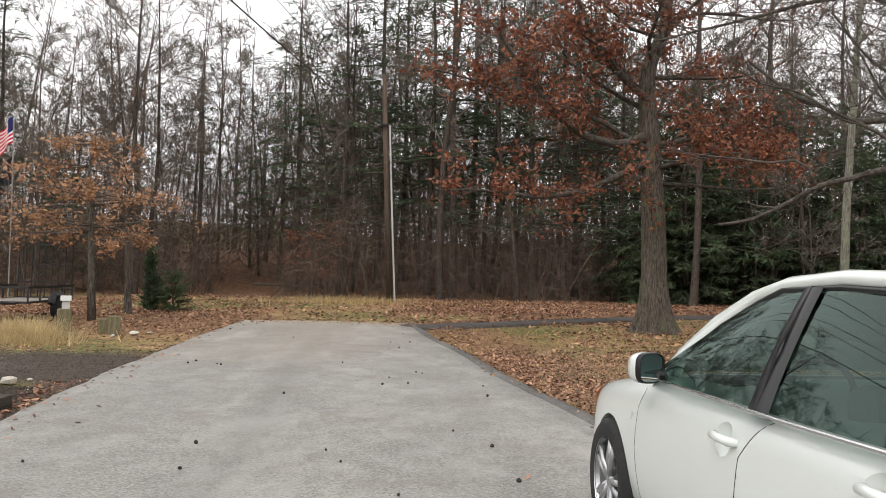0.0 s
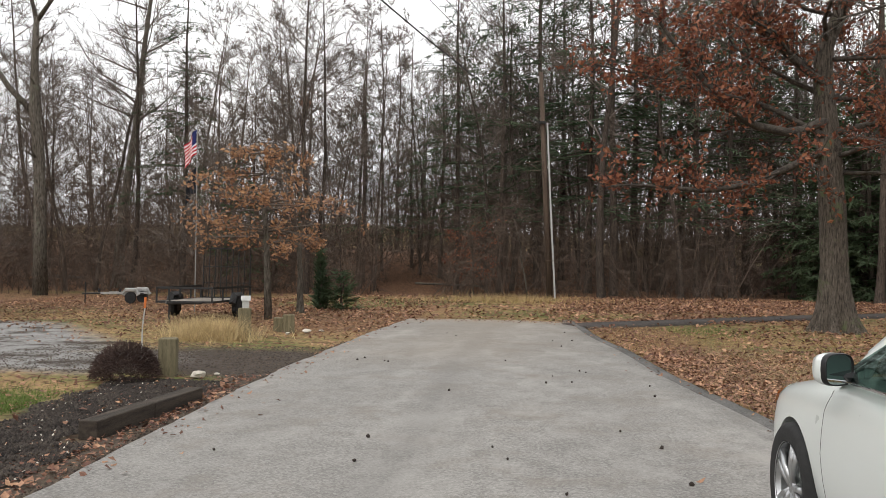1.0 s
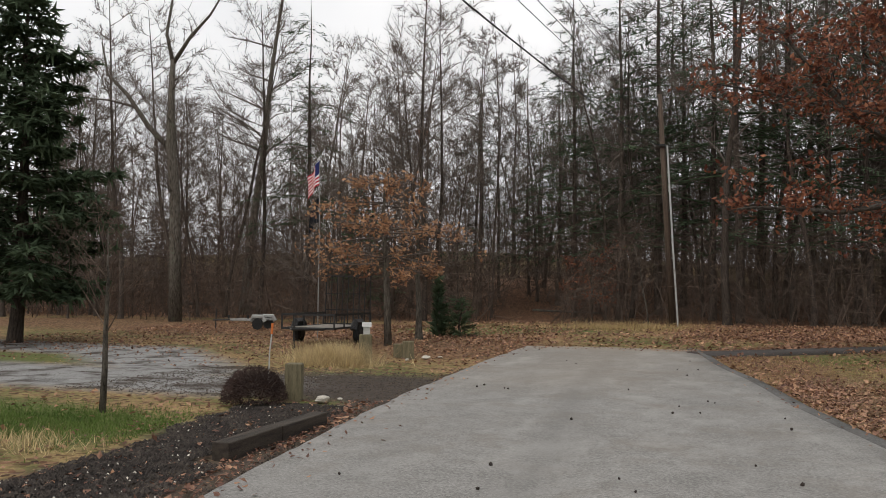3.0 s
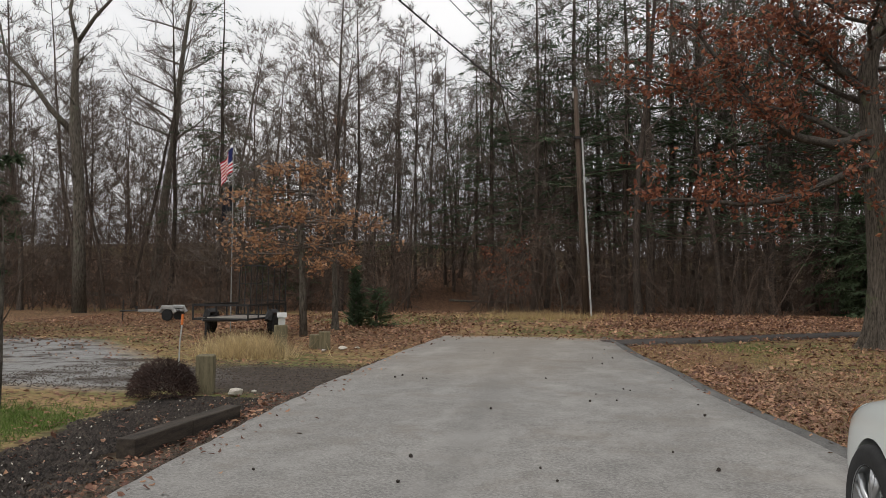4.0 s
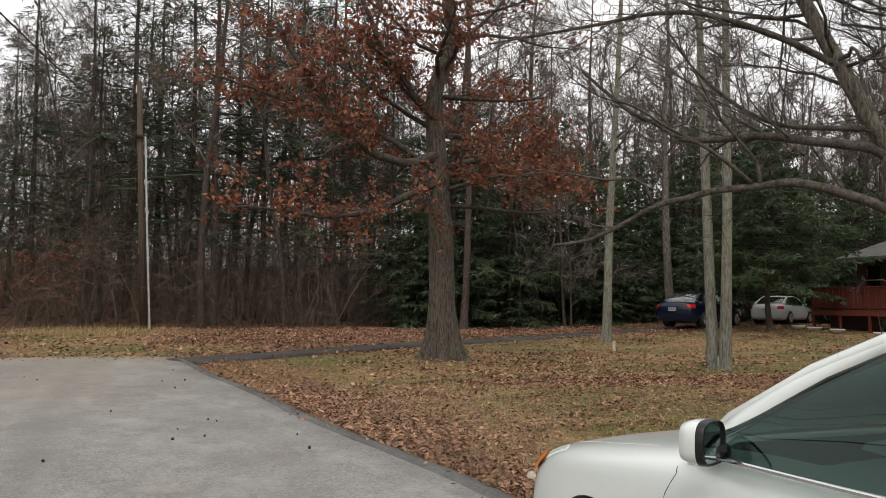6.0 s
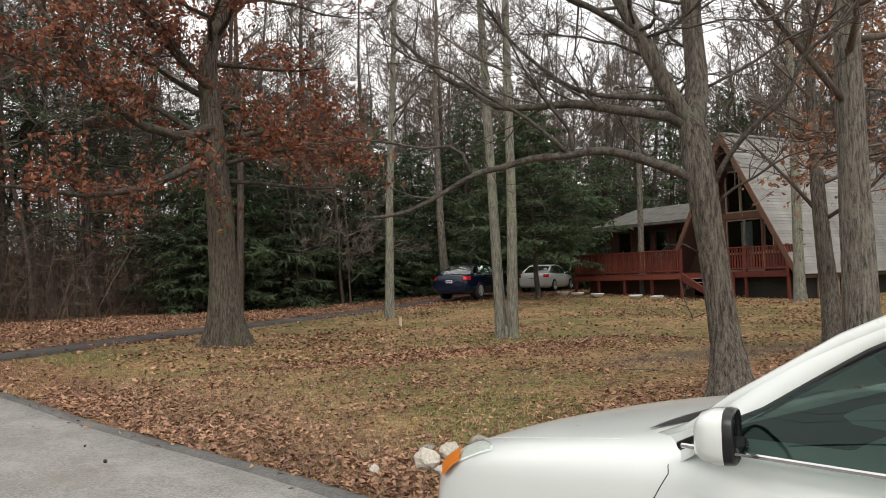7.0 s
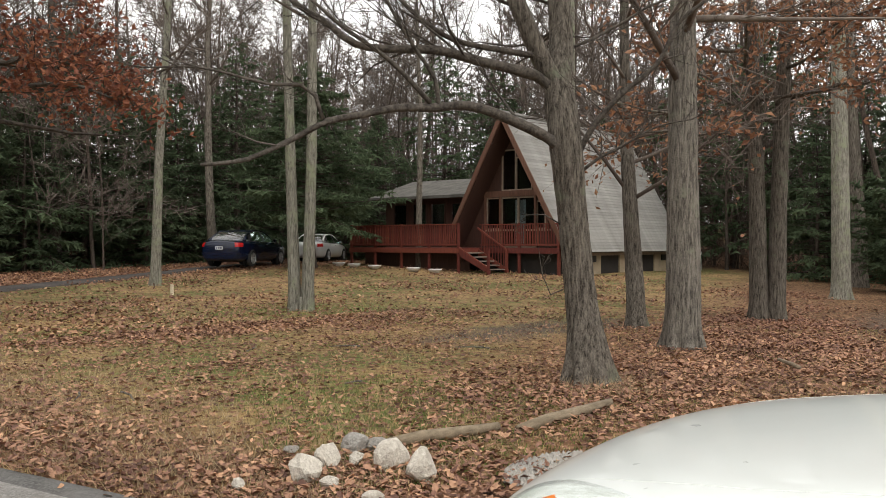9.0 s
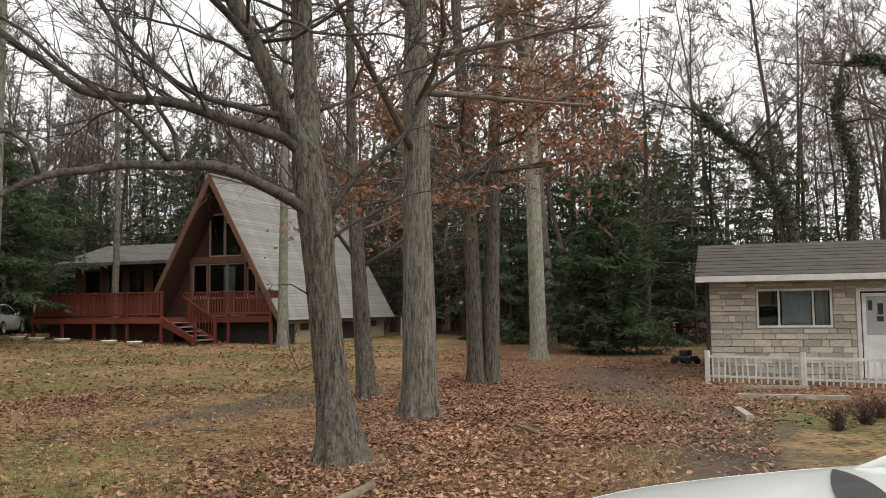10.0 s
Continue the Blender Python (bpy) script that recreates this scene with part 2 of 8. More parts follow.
def part(name, bm, mat, parent=None, label="", smooth=False, bevel=0.0):
    """Links a Builder or a bmesh as one mesh object under a thing or a part."""
    if isinstance(bm, Builder):
        me = bm.mesh(name, mat, smooth)
    elif isinstance(bm, bpy.types.Mesh):
        me = bm
    else:
        me = bpy.data.meshes.new(name)
        bm.to_mesh(me)
        bm.free()
        me.materials.append(mat)
        if smooth:
            me.polygons.foreach_set("use_smooth", [True] * len(me.polygons))
    ob = new(name, me)
    if parent:
        ob.parent = parent
    if label:
        tagged(ob, label)
    if bevel:
        k = ob.modifiers.new("edge", "BEVEL")
        k.width, k.segments, k.limit_method = bevel, 2, "ANGLE"
    return ob


def thing(name, label, category, at=(0, 0, 0), turn=0.0, group="", kind=""):
    e = new(name)
    e.empty_display_size = 0.2
    e.matrix_world = pose(*at, 0, 0, turn)
    return tagged(e, label, category, group, kind)


def boxes(*items):
    b = Builder()
    for lo, hi in items:
        b.box(lo, hi)
    return b


def ss(a, b, v):
    t = min(1.0, max(0.0, (v - a) / (b - a)))
    return t * t * (3 - 2 * t)


def gz(x, y):
    """The ground's height: flat by the road, rising gently to the woods and the house, falling a little by the bungalow."""
    return 0.3 * ss(14, 45, y) + 0.2 * ss(12, 30, x) * ss(8, 26, y) - 0.2 * ss(11, 20, x) * (1 - ss(7, 20, y)) + 3.0 * ss(42, 70, y) * ss(10, -6, x) + 6.5 * ss(72, 150, math.hypot(x, y - 5)) * (0.8 + 0.7 * noise.noise(Vector((x * 0.021, y * 0.021, 5)))) + 0.16 * ss(24, 35, y) * ss(14, 24, x)

# ---- ground, road, paths ----
def zone(n, l, xy, pts, soft, wob):
    """A mask, 1 inside a rounded stretch round the line of points (x, y, half width)."""
    out = None
    for (x0, y0, r0), (x1, y1, r1) in zip(pts[:-1], pts[1:]):
        sub = n.new("ShaderNodeVectorMath"); sub.operation = "SUBTRACT"
        l.new(xy, sub.inputs[0]); sub.inputs[1].default_value = (x0, y0, 0)
        dx, dy = x1 - x0, y1 - y0
        dot = n.new("ShaderNodeVectorMath"); dot.operation = "DOT_PRODUCT"
        l.new(sub.outputs[0], dot.inputs[0]); dot.inputs[1].default_value = (dx / (dx * dx + dy * dy), dy / (dx * dx + dy * dy), 0)
        t = math_node(n, l, "ADD", dot.outputs["Value"], 0.0, True)
        sc = n.new("ShaderNodeVectorMath"); sc.operation = "SCALE"
        sc.inputs[0].default_value = (dx, dy, 0); l.new(t, sc.inputs["Scale"])
        dist = n.new("ShaderNodeVectorMath"); dist.operation = "DISTANCE"
        l.new(sub.outputs[0], dist.inputs[0]); l.new(sc.outputs[0], dist.inputs[1])
        r = math_node(n, l, "ADD", math_node(n, l, "MULTIPLY", t, r1 - r0), r0)
        d = math_node(n, l, "SUBTRACT", math_node(n, l, "ADD", r, wob), dist.outputs["Value"])
        m = math_node(n, l, "ADD", math_node(n, l, "DIVIDE", d, soft), 0.5, True)
        out = m if out is None else math_node(n, l, "MAXIMUM", out, m)
    return out


def ground_material():
    m, n, l, b = material("lawn_leaf_litter_gravel_ground", 0.95, 0, 0.15)
    tc = n.new("ShaderNodeTexCoord")
    xyz = n.new("ShaderNodeSeparateXYZ")
    l.new(tc.outputs["Object"], xyz.inputs[0])
    cx = n.new("ShaderNodeCombineXYZ")
    l.new(xyz.outputs[0], cx.inputs[0]); l.new(xyz.outputs[1], cx.inputs[1])
    xy = cx.outputs[0]
    big, mid, fine, grit = noise_node(n, l, 0.25, 4), noise_node(n, l, 1.3, 5, 0.6), noise_node(n, l, 14, 4, 0.7), noise_node(n, l, 70, 2, 0.7)
    wob = math_node(n, l, "MULTIPLY", math_node(n, l, "SUBTRACT", mid, 0.5), 2.2)
    # leaf litter: speckles of brown and tan
    vor = n.new("ShaderNodeTexVoronoi")
    vor.inputs["Scale"].default_value = 15.0
    l.new(tc.outputs["Object"], vor.inputs["Vector"])
    sep = n.new("ShaderNodeSeparateColor")
    l.new(vor.outputs["Color"], sep.inputs[0])
    litter = ramp_node(n, l, sep.outputs[0], [(0.0, (0.050, 0.028, 0.018)), (0.35, (0.13, 0.064, 0.038)), (0.7, (0.23, 0.115, 0.064)), (1.0, (0.42, 0.26, 0.15))])
    litter = mix_node(n, l, math_node(n, l, "MULTIPLY", fine, 0.55), litter, (0.05, 0.03, 0.02))
    # lawn: straw and dull green
    straw = ramp_node(n, l, fine, [(0.3, (0.17, 0.112, 0.052)), (0.7, (0.43, 0.305, 0.145))])
    green = ramp_node(n, l, fine, [(0.3, (0.050, 0.074, 0.022)), (0.7, (0.17, 0.19, 0.062))])
    lawn = mix_node(n, l, ramp_node(n, l, math_node(n, l, "ADD", math_node(n, l, "MULTIPLY", big, 0.6), math_node(n, l, "MULTIPLY", mid, 0.4)), [(0.445, (0, 0, 0)), (0.545, (0.9, 0.9, 0.9))]), straw, green)
    col = mix_node(n, l, ramp_node(n, l, math_node(n, l, "ADD", math_node(n, l, "MULTIPLY", mid, 0.5), math_node(n, l, "MULTIPLY", sep.outputs[1], 0.5)), [(0.50, (0, 0, 0)), (0.62, (1, 1, 1))]), lawn, litter)
    # woods floor and road verge: all leaves
    woods = zone(n, l, xy, [(-60, 62, 26), (0, 66, 27), (30, 66, 24), (62, 40, 18), (60, -10, 20)], 4.0, wob)
    verge = zone(n, l, xy, [(3.3, 5.5, 1.0), (2.1, 10, 0.9), (0.4, 23.5, 1.2), (3, 27, 1.0)], 0.8, math_node(n, l, "MULTIPLY", wob, 0.4))
    under = zone(n, l, xy, [(5.5, 6.6, 2.2), (10.5, 8.8, 2.6), (15, 9, 3.0), (22, 9.5, 3.4), (34, 12, 5.0)], 2.0, wob)
    left = zone(n, l, xy, [(-6.5, 22, 3.2), (-14, 30, 5), (-30, 32, 5)], 2.5, wob)
    beyond = zone(n, l, xy, [(3, 31, 3.0), (12, 36.5, 4.0), (24, 38, 4.0)], 2.0, wob)
    woods = math_node(n, l, "MAXIMUM", woods, math_node(n, l, "MULTIPLY", beyond, 0.85))
    leaves = math_node(n, l, "MAXIMUM", math_node(n, l, "MAXIMUM", woods, verge), math_node(n, l, "MAXIMUM", math_node(n, l, "MULTIPLY", under, 0.85), math_node(n, l, "MULTIPLY", left, 0.8)))
    col = mix_node(n, l, leaves, col, litter)
    # green patches by the gravel drive and past the road's end
    patch = math_node(n, l, "MAXIMUM", zone(n, l, xy, [(11.8, 3.9, 0.6), (15.0, 3.9, 0.9)], 0.8, math_node(n, l, "MULTIPLY", wob, 0.5)), zone(n, l, xy, [(-9.5, 31.5, 2.6), (-6.5, 33.0, 2.2)], 1.5, wob))
    patch = math_node(n, l, "MAXIMUM", patch, zone(n, l, xy, [(-6.3, 6.9, 0.5), (-6.7, 8.2, 0.8), (-8.0, 7.8, 1.3), (-11.5, 8.5, 1.5)], 0.8, math_node(n, l, "MULTIPLY", wob, 0.5)))
    patch = math_node(n, l, "MAXIMUM", patch, zone(n, l, xy, [(-14.3, 15.8, 1.3), (-19, 14.5, 1.8)], 0.8, math_node(n, l, "MULTIPLY", wob, 0.5)))
    col = mix_node(n, l, math_node(n, l, "MULTIPLY", patch, 0.85), col, green)
    # bare dark soil between the trees and the bungalow
    soil = ramp_node(n, l, grit, [(0.3, (0.045, 0.036, 0.030)), (0.7, (0.13, 0.105, 0.088))])
    bare = zone(n, l, xy, [(9.8, 12.6, 0.7), (14, 12.2, 0.8)], 1.2, wob)
    bare2 = zone(n, l, xy, [(8.0, 4.8, 0.9), (11.5, 5.4, 1.1), (19, 7.6, 1.1), (23, 8.0, 0.8)], 1.4, wob)
    col = mix_node(n, l, math_node(n, l, "MULTIPLY", zone(n, l, xy, [(14, 2.0, 1.6), (19, 2.6, 2.0)], 1.5, wob), 0.8), col, litter)
    col = mix_node(n, l, math_node(n, l, "MULTIPLY", math_node(n, l, "MAXIMUM", bare, bare2), 0.85), col, soil)
    strip_ = zone(n, l, xy, [(-3.9, 4.5, 0.45), (-4.3, 8.5, 0.45), (-4.6, 10.6, 0.4)], 0.4, math_node(n, l, "MULTIPLY", wob, 0.2))
    col = mix_node(n, l, math_node(n, l, "MULTIPLY", strip_, 0.9), col, soil)
    # mulch bed behind the timbers
    mulch = ramp_node(n, l, sep.outputs[2], [(0.0, (0.012, 0.010, 0.009)), (0.8, (0.050, 0.043, 0.036)), (0.97, (0.10, 0.09, 0.08)), (1.0, (0.30, 0.29, 0.26))])
    bed = zone(n, l, xy, [(-4.8, 3.6, 0.8), (-4.95, 6.5, 0.55), (-5.3, 8.7, 0.65), (-5.5, 9.9, 0.6)], 0.35, math_node(n, l, "MULTIPLY", wob, 0.3))
    col = mix_node(n, l, bed, col, mulch)
    # packed dark apron and gravel drive
    gravel = ramp_node(n, l, grit, [(0.25, (0.17, 0.166, 0.158)), (0.55, (0.30, 0.296, 0.285)), (0.8, (0.46, 0.455, 0.44))])
    apron = ramp_node(n, l, fine, [(0.3, (0.036, 0.029, 0.024)), (0.7, (0.105, 0.086, 0.072))])
    w2 = math_node(n, l, "MULTIPLY", wob, 0.45)
    drive = zone(n, l, xy, [(-7.6, 12.2, 1.4), (-12.5, 12.6, 1.8), (-18, 12.5, 2.0), (-30, 13, 2.4)], 0.9, w2)
    drive = math_node(n, l, "MAXIMUM", drive, zone(n, l, xy, [(-10, 14.0, 1.3), (-14.5, 18.3, 1.6), (-21, 19, 1.4)], 0.9, w2))
    apr = zone(n, l, xy, [(-4.6, 12.8, 2.0), (-6.6, 13.0, 1.7), (-7.6, 13.6, 0.9)], 0.7, w2)
    shade = ramp_node(n, l, mid, [(0.48, (0, 0, 0)), (0.62, (1, 1, 1))])
    col = mix_node(n, l, drive, col, mix_node(n, l, shade, gravel, apron))
    col = mix_node(n, l, apr, col, apron)
    l.new(col, b.inputs["Base Color"])
    wet = math_node(n, l, "MULTIPLY", drive, ramp_node(n, l, big, [(0.50, (0, 0, 0)), (0.56, (1, 1, 1))]))
    l.new(math_node(n, l, "SUBTRACT", 0.95, math_node(n, l, "MULTIPLY", wet, 0.55)), b.inputs["Roughness"])
    bump_node(n, l, math_node(n, l, "ADD", fine, math_node(n, l, "MULTIPLY", sep.outputs[0], 0.8)), b, 0.6, 0.05)
    return m


def grid_lines(lo, hi, near_lo, near_hi, fine, coarse):
    out, v = [], lo
    while v < hi:
        out.append(v)
        v += fine if near_lo <= v <= near_hi else coarse
    return out + [hi]


def build_ground():
    b = Builder()
    xs = grid_lines(-1200, 1200, -40, 50, 1.0, 50)
    ys = grid_lines(-1200, 1200, -12, 60, 1.0, 50)
    for y in ys:
        for x in xs:
            near = max(abs(x), abs(y)) < 60
            rough = 0.05 * noise.noise(Vector((x * 0.35, y * 0.35, 0))) * ss(3.5, 8, abs(x + 1.4)) if near else 0
            b.v.append(Vector((x, y, gz(x, y) + rough - (0.03 if near else 0))))
    w = len(xs)
    for j in range(len(ys) - 1):
        for i in range(w - 1):
            b.f.append((j * w + i, j * w + i + 1, j * w + w + i + 1, j * w + w + i))
    return tagged(part("ground", b, ground_material(), smooth=True), "leaf-strewn lawn, verges, mulch and gravel ground", "ground", kind="structure")


build_ground()


def road_left(y):
    u = y - 5.1
    return -3.6 - (0.165 * u - 0.0042 * u * u if u > 0 else 0.092 * u)


def road_right(y):
    return 1.72 - 0.152 * (y - 8.3) + 0.04 * math.sin(y * 0.9)


def asphalt_material(name, dark, light, stain, seam=False):
    m, n, l, b = material(name, 0.9, 0, 0.3)
    big, mid, grit = noise_node(n, l, 0.35, 4), noise_node(n, l, 2.5, 5, 0.65), noise_node(n, l, 160, 2, 0.7)
    sweep = noise_node(n, l, 1.0, 4, 0.6, "Object", (1.6, 0.3, 1))
    f = math_node(n, l, "ADD", math_node(n, l, "ADD", math_node(n, l, "MULTIPLY", mid, 0.22), math_node(n, l, "MULTIPLY", big, 0.16)), math_node(n, l, "ADD", math_node(n, l, "ADD", math_node(n, l, "MULTIPLY", grit, 0.28), math_node(n, l, "MULTIPLY", noise_node(n, l, 48, 3, 0.75), 0.24)), math_node(n, l, "MULTIPLY", sweep, 0.10)))
    col = ramp_node(n, l, f, [(0.43, dark), (0.575, light)])
    vor = n.new("ShaderNodeTexVoronoi")
    vor.inputs["Scale"].default_value = 64.0
    tv = n.new("ShaderNodeTexCoord")
    l.new(tv.outputs["Object"], vor.inputs["Vector"])
    cell = n.new("ShaderNodeSeparateColor")
    l.new(vor.outputs["Color"], cell.inputs[0])
    stones = ramp_node(n, l, cell.outputs[0], [(0.0, tuple(c * 0.55 for c in dark)), (0.25, dark), (0.75, light), (1.0, tuple(min(0.8, c * 1.35) for c in light))])
    col = mix_node(n, l, 0.38, col, stones)
    spots = ramp_node(n, l, noise_node(n, l, 0.8, 6, 0.75), [(0.50, (0, 0, 0)), (0.68, (0.75, 0.75, 0.75))])
    col = mix_node(n, l, spots, col, stain)
    pale = ramp_node(n, l, noise_node(n, l, 1.0, 6, 0.7, "Object", (1.0, 0.45, 1)), [(0.50, (0, 0, 0)), (0.66, (0.6, 0.6, 0.6))])
    col = mix_node(n, l, pale, col, tuple(c * 1.18 for c in light))
    if seam:
        tc = n.new("ShaderNodeTexCoord")
        wob = math_node(n, l, "MULTIPLY", math_node(n, l, "SUBTRACT", mid, 0.5), 0.5)
        band = zone(n, l, tc.outputs["Object"], [(-0.75, -10, 0.14), (-1.55, 7.2, 0.12), (-2.2, 13.5, 0.10), (-2.6, 23, 0.05)], 0.5, wob)
        col = mix_node(n, l, math_node(n, l, "MULTIPLY", band, 0.6), col, dark)
        for track in ([(-2.6, -10, 0.25), (-3.0, 8, 0.3), (-3.6, 23, 0.3)], [(0.9, -10, 0.25), (0.2, 8, 0.25), (-1.0, 23, 0.2)]):
            col = mix_node(n, l, math_node(n, l, "MULTIPLY", zone(n, l, tc.outputs["Object"], track, 0.9, wob), 0.22), col, dark)
        col = mix_node(n, l, math_node(n, l, "MULTIPLY", zone(n, l, tc.outputs["Object"], [(-2.8, 15, 1.2), (-2.6, 23, 2.2)], 4.0, wob), 0.4), col, (0.27, 0.225, 0.175))
        sand = zone(n, l, tc.outputs["Object"], [(-4.6, 23.4, 0.7), (-0.9, 23.4, 0.6)], 1.4, wob)
        col = mix_node(n, l, math_node(n, l, "MULTIPLY", sand, 0.5), col, (0.30, 0.24, 0.17))
        speck = ramp_node(n, l, noise_node(n, l, 28, 3, 0.8), [(0.64, (0, 0, 0)), (0.70, (0.5, 0.5, 0.5))])
        col = mix_node(n, l, speck, col, (0.10, 0.09, 0.08))
    l.new(col, b.inputs["Base Color"])
    bump_node(n, l, math_node(n, l, "ADD", grit, math_node(n, l, "MULTIPLY", mid, 0.4)), b, 0.35, 0.008)
    return m


ASPHALT = asphalt_material("weathered_grey_asphalt", (0.16, 0.154, 0.145), (0.325, 0.313, 0.292), (0.20, 0.178, 0.155), True)
ASPHALT_EDGE = asphalt_material("dark_asphalt_edge", (0.065, 0.063, 0.06), (0.155, 0.15, 0.142), (0.07, 0.06, 0.05))
ASPHALT_PATH = asphalt_material("dark_old_asphalt", (0.032, 0.028, 0.026), (0.085, 0.075, 0.068), (0.06, 0.05, 0.04))


def strip(left, right, y0, y1, step, lift, mat, name, label, cat, cols=10, drop=0.06):
    b = Builder()
    rows = int((y1 - y0) / step) + 1
    for j in range(rows):
        y = y0 + (y1 - y0) * j / (rows - 1)
        a, c = left(y), right(y)
        for i in range(cols + 3):
            k = min(max(i - 1, 0), cols) / cols
            x = a + (c - a) * k
            edge = i in (0, cols + 2)
            crown = 0.0 if edge else 0.02 * (1 - (2 * k - 1) ** 2)
            b.v.append(Vector((x + (-0.03 if i == 0 else 0.03 if i == cols + 2 else 0), y, gz(x, y) + crown + lift - (drop if edge else 0))))
    w = cols + 3
    for j in range(rows - 1):
        for i in range(w - 1):
            b.f.append((j * w + i, j * w + i + 1, j * w + w + i + 1, j * w + w + i))
    return tagged(part(name, b, mat, smooth=True), label, cat, kind="structure")


def ragged(y):
    return 0.05 * noise.noise(Vector((0.9 * y, 3.3, 0))) + 0.035 * noise.noise(Vector((4 * y, 1.3, 0)))


strip(lambda y: road_left(y) + ragged(y), lambda y: road_right(y) - 0.13 + 0.5 * ragged(y + 40), -40, 23.6, 0.25, 0.012, ASPHALT, "road", "weathered light grey asphalt road ending at the woods", "road")
strip(lambda y: road_right(y) - 0.20, lambda y: road_right(y) + 0.08 + 0.5 * ragged(y + 90), -40, 24.2, 0.25, 0.003, ASPHALT_EDGE, "road_edge", "dark crumbling asphalt edge along the road", "road edge", cols=2)

PATH_LINE = [(-0.6, 22.3), (1.8, 24.2), (6.6, 27.9), (11, 30.6), (15.3, 33.3), (20, 35.2), (26, 36.5)]


def build_path():
    b = Builder()
    pts = []
    for (x0, y0), (x1, y1) in zip(PATH_LINE[:-1], PATH_LINE[1:]):
        for k in range(8):
            pts.append(Vector((x0 + (x1 - x0) * k / 8, y0 + (y1 - y0) * k / 8, 0)))
    for i, p in enumerate(pts):
        d = (pts[min(i + 1, len(pts) - 1)] - pts[max(i - 1, 0)]).normalized()
        s = Vector((-d.y, d.x, 0))
        for k in (-1, -0.97, 0, 0.97, 1):
            q = p + s * (k * (0.72 + 0.5 * ragged(i * 0.7 + 17 * (k > 0))))
            b.v.append(Vector((q.x, q.y, gz(q.x, q.y) + (0.016 if abs(k) < 0.99 else -0.06))))
    for i in range(len(pts) - 1):
        for k in range(4):
            b.f.append((i * 5 + k + 1, i * 5 + k, i * 5 + k + 5, i * 5 + k + 6))
    tagged(part("side_drive", b, ASPHALT_PATH, smooth=True), "narrow dark asphalt drive crossing the leafy lawn", "driveway", kind="structure")


build_path()

# ---- trees ----
def bend(p, d, length, n, rng, wander=0.12, lift=0.0):
    """A wandering line of n + 1 points from p along d."""
    pts, p, d = [Vector(p)], Vector(p), Vector(d).normalized()
    for _ in range(n):
        d = (d + Vector((rng.gauss(0, wander), rng.gauss(0, wander), rng.gauss(0, wander * 0.7) + lift))).normalized()
        p = p + d * (length / n)
        pts.append(p)
    return pts


def along(pts, t):
    k = t * (len(pts) - 1)
    i = min(int(k), len(pts) - 2)
    return pts[i].lerp(pts[i + 1], k - i), (pts[i + 1] - pts[i]).normalized()


def limb(tr, tw, lv, p, d, length, r, rng, subs=7, twigs=9, leaf=0.0, per=3, lift=0.06, wander=0.16, sub_len=0.6, sides=4, pts=None, fine=False, least=0.011):
    """A limb with its side branches and twigs; leaves in bunches along the twigs where leaf gives their size. fine: a third order of twigs."""
    n = 4
    pts = pts or bend(p, d, length, n, rng, wander, lift)
    n = len(pts) - 1
    if sides == 3:
        tr.twig(pts, r)
    else:
        tr.tube(pts, [r * (1 - 0.75 * k / n) for k in range(n + 1)], sides)
    for s in range(subs):
        t = rng.uniform(0.15, 1.0)
        q, dd = along(pts, t)
        side = Vector((rng.gauss(0, 1), rng.gauss(0, 1), rng.gauss(0.25, 0.6)))
        l2 = length * sub_len * (1.15 - 0.6 * t) * rng.uniform(0.5, 1.25)
        sp = bend(q, dd * 0.9 + side.normalized() * 0.8, l2, 3 if fine else 2, rng, 0.2, lift)
        r2 = max(0.4 * r if r < 0.02 else 0.010, r * 0.30 * (1.1 - 0.5 * t))
        tw.twig(sp, r2)
        for _ in range(twigs):
            q2, d2 = along(sp, rng.uniform(0.08, 1.0))
            side = Vector((rng.gauss(0, 1), rng.gauss(0, 1), rng.gauss(0.2, 0.7))).normalized()
            l3 = l2 * rng.uniform(0.3, 0.8)
            if fine:
                e = bend(q2, d2 + side * 0.9, l3, 2, rng, 0.2, lift)
                tw.twig(e, max(0.005 if r2 > 0.006 else 0.003, r2 * 0.4))
                for _k in range(4):
                    q4, d4 = along(e, rng.uniform(0.15, 1.0))
                    v = (d4 + Vector((rng.gauss(0, 0.8), rng.gauss(0, 0.8), rng.gauss(0.1, 0.6)))).normalized()
                    tw.sliver(q4, q4 + v * (l3 * rng.uniform(0.25, 0.7)), 0.004, rng)
            else:
                e = [q2, q2 + (d2 + side).normalized() * l3]
                tw.sliver(e[0], e[1], max(least, r2 * 0.5), rng)
            if leaf:
                for _k in range(per):
                    q3, _d = along(e, rng.uniform(0.1, 1.0))
                    lv.leaf(q3 + Vector((rng.gauss(0, 0.06), rng.gauss(0, 0.06), rng.gauss(-0.03, 0.05))), leaf * rng.uniform(0.6, 1.25), rng)
    return pts


def flare(tr, r, rng, roots=6):
    """Low roots running out from a trunk's foot."""
    for k in range(roots):
        a = 2 * math.pi * (k + rng.uniform(-0.35, 0.35)) / roots
        d = Vector((math.cos(a), math.sin(a), 0))
        s = rng.uniform(0.8, 1.2)
        tr.tube([d * (r * 0.72) + Vector((0, 0, r * 1.9 * s)), d * (r * 0.95) + Vector((0, 0, r * 0.9)), d * (r * 1.35 * s) + Vector((0, 0, 0.06)), d * (r * 2.0 * s) - Vector((0, 0, 0.05)), d * (r * 2.6 * s) - Vector((0, 0, 0.15))], [r * 0.2, r * 0.32, r * 0.26, r * 0.14, r * 0.05], 6)


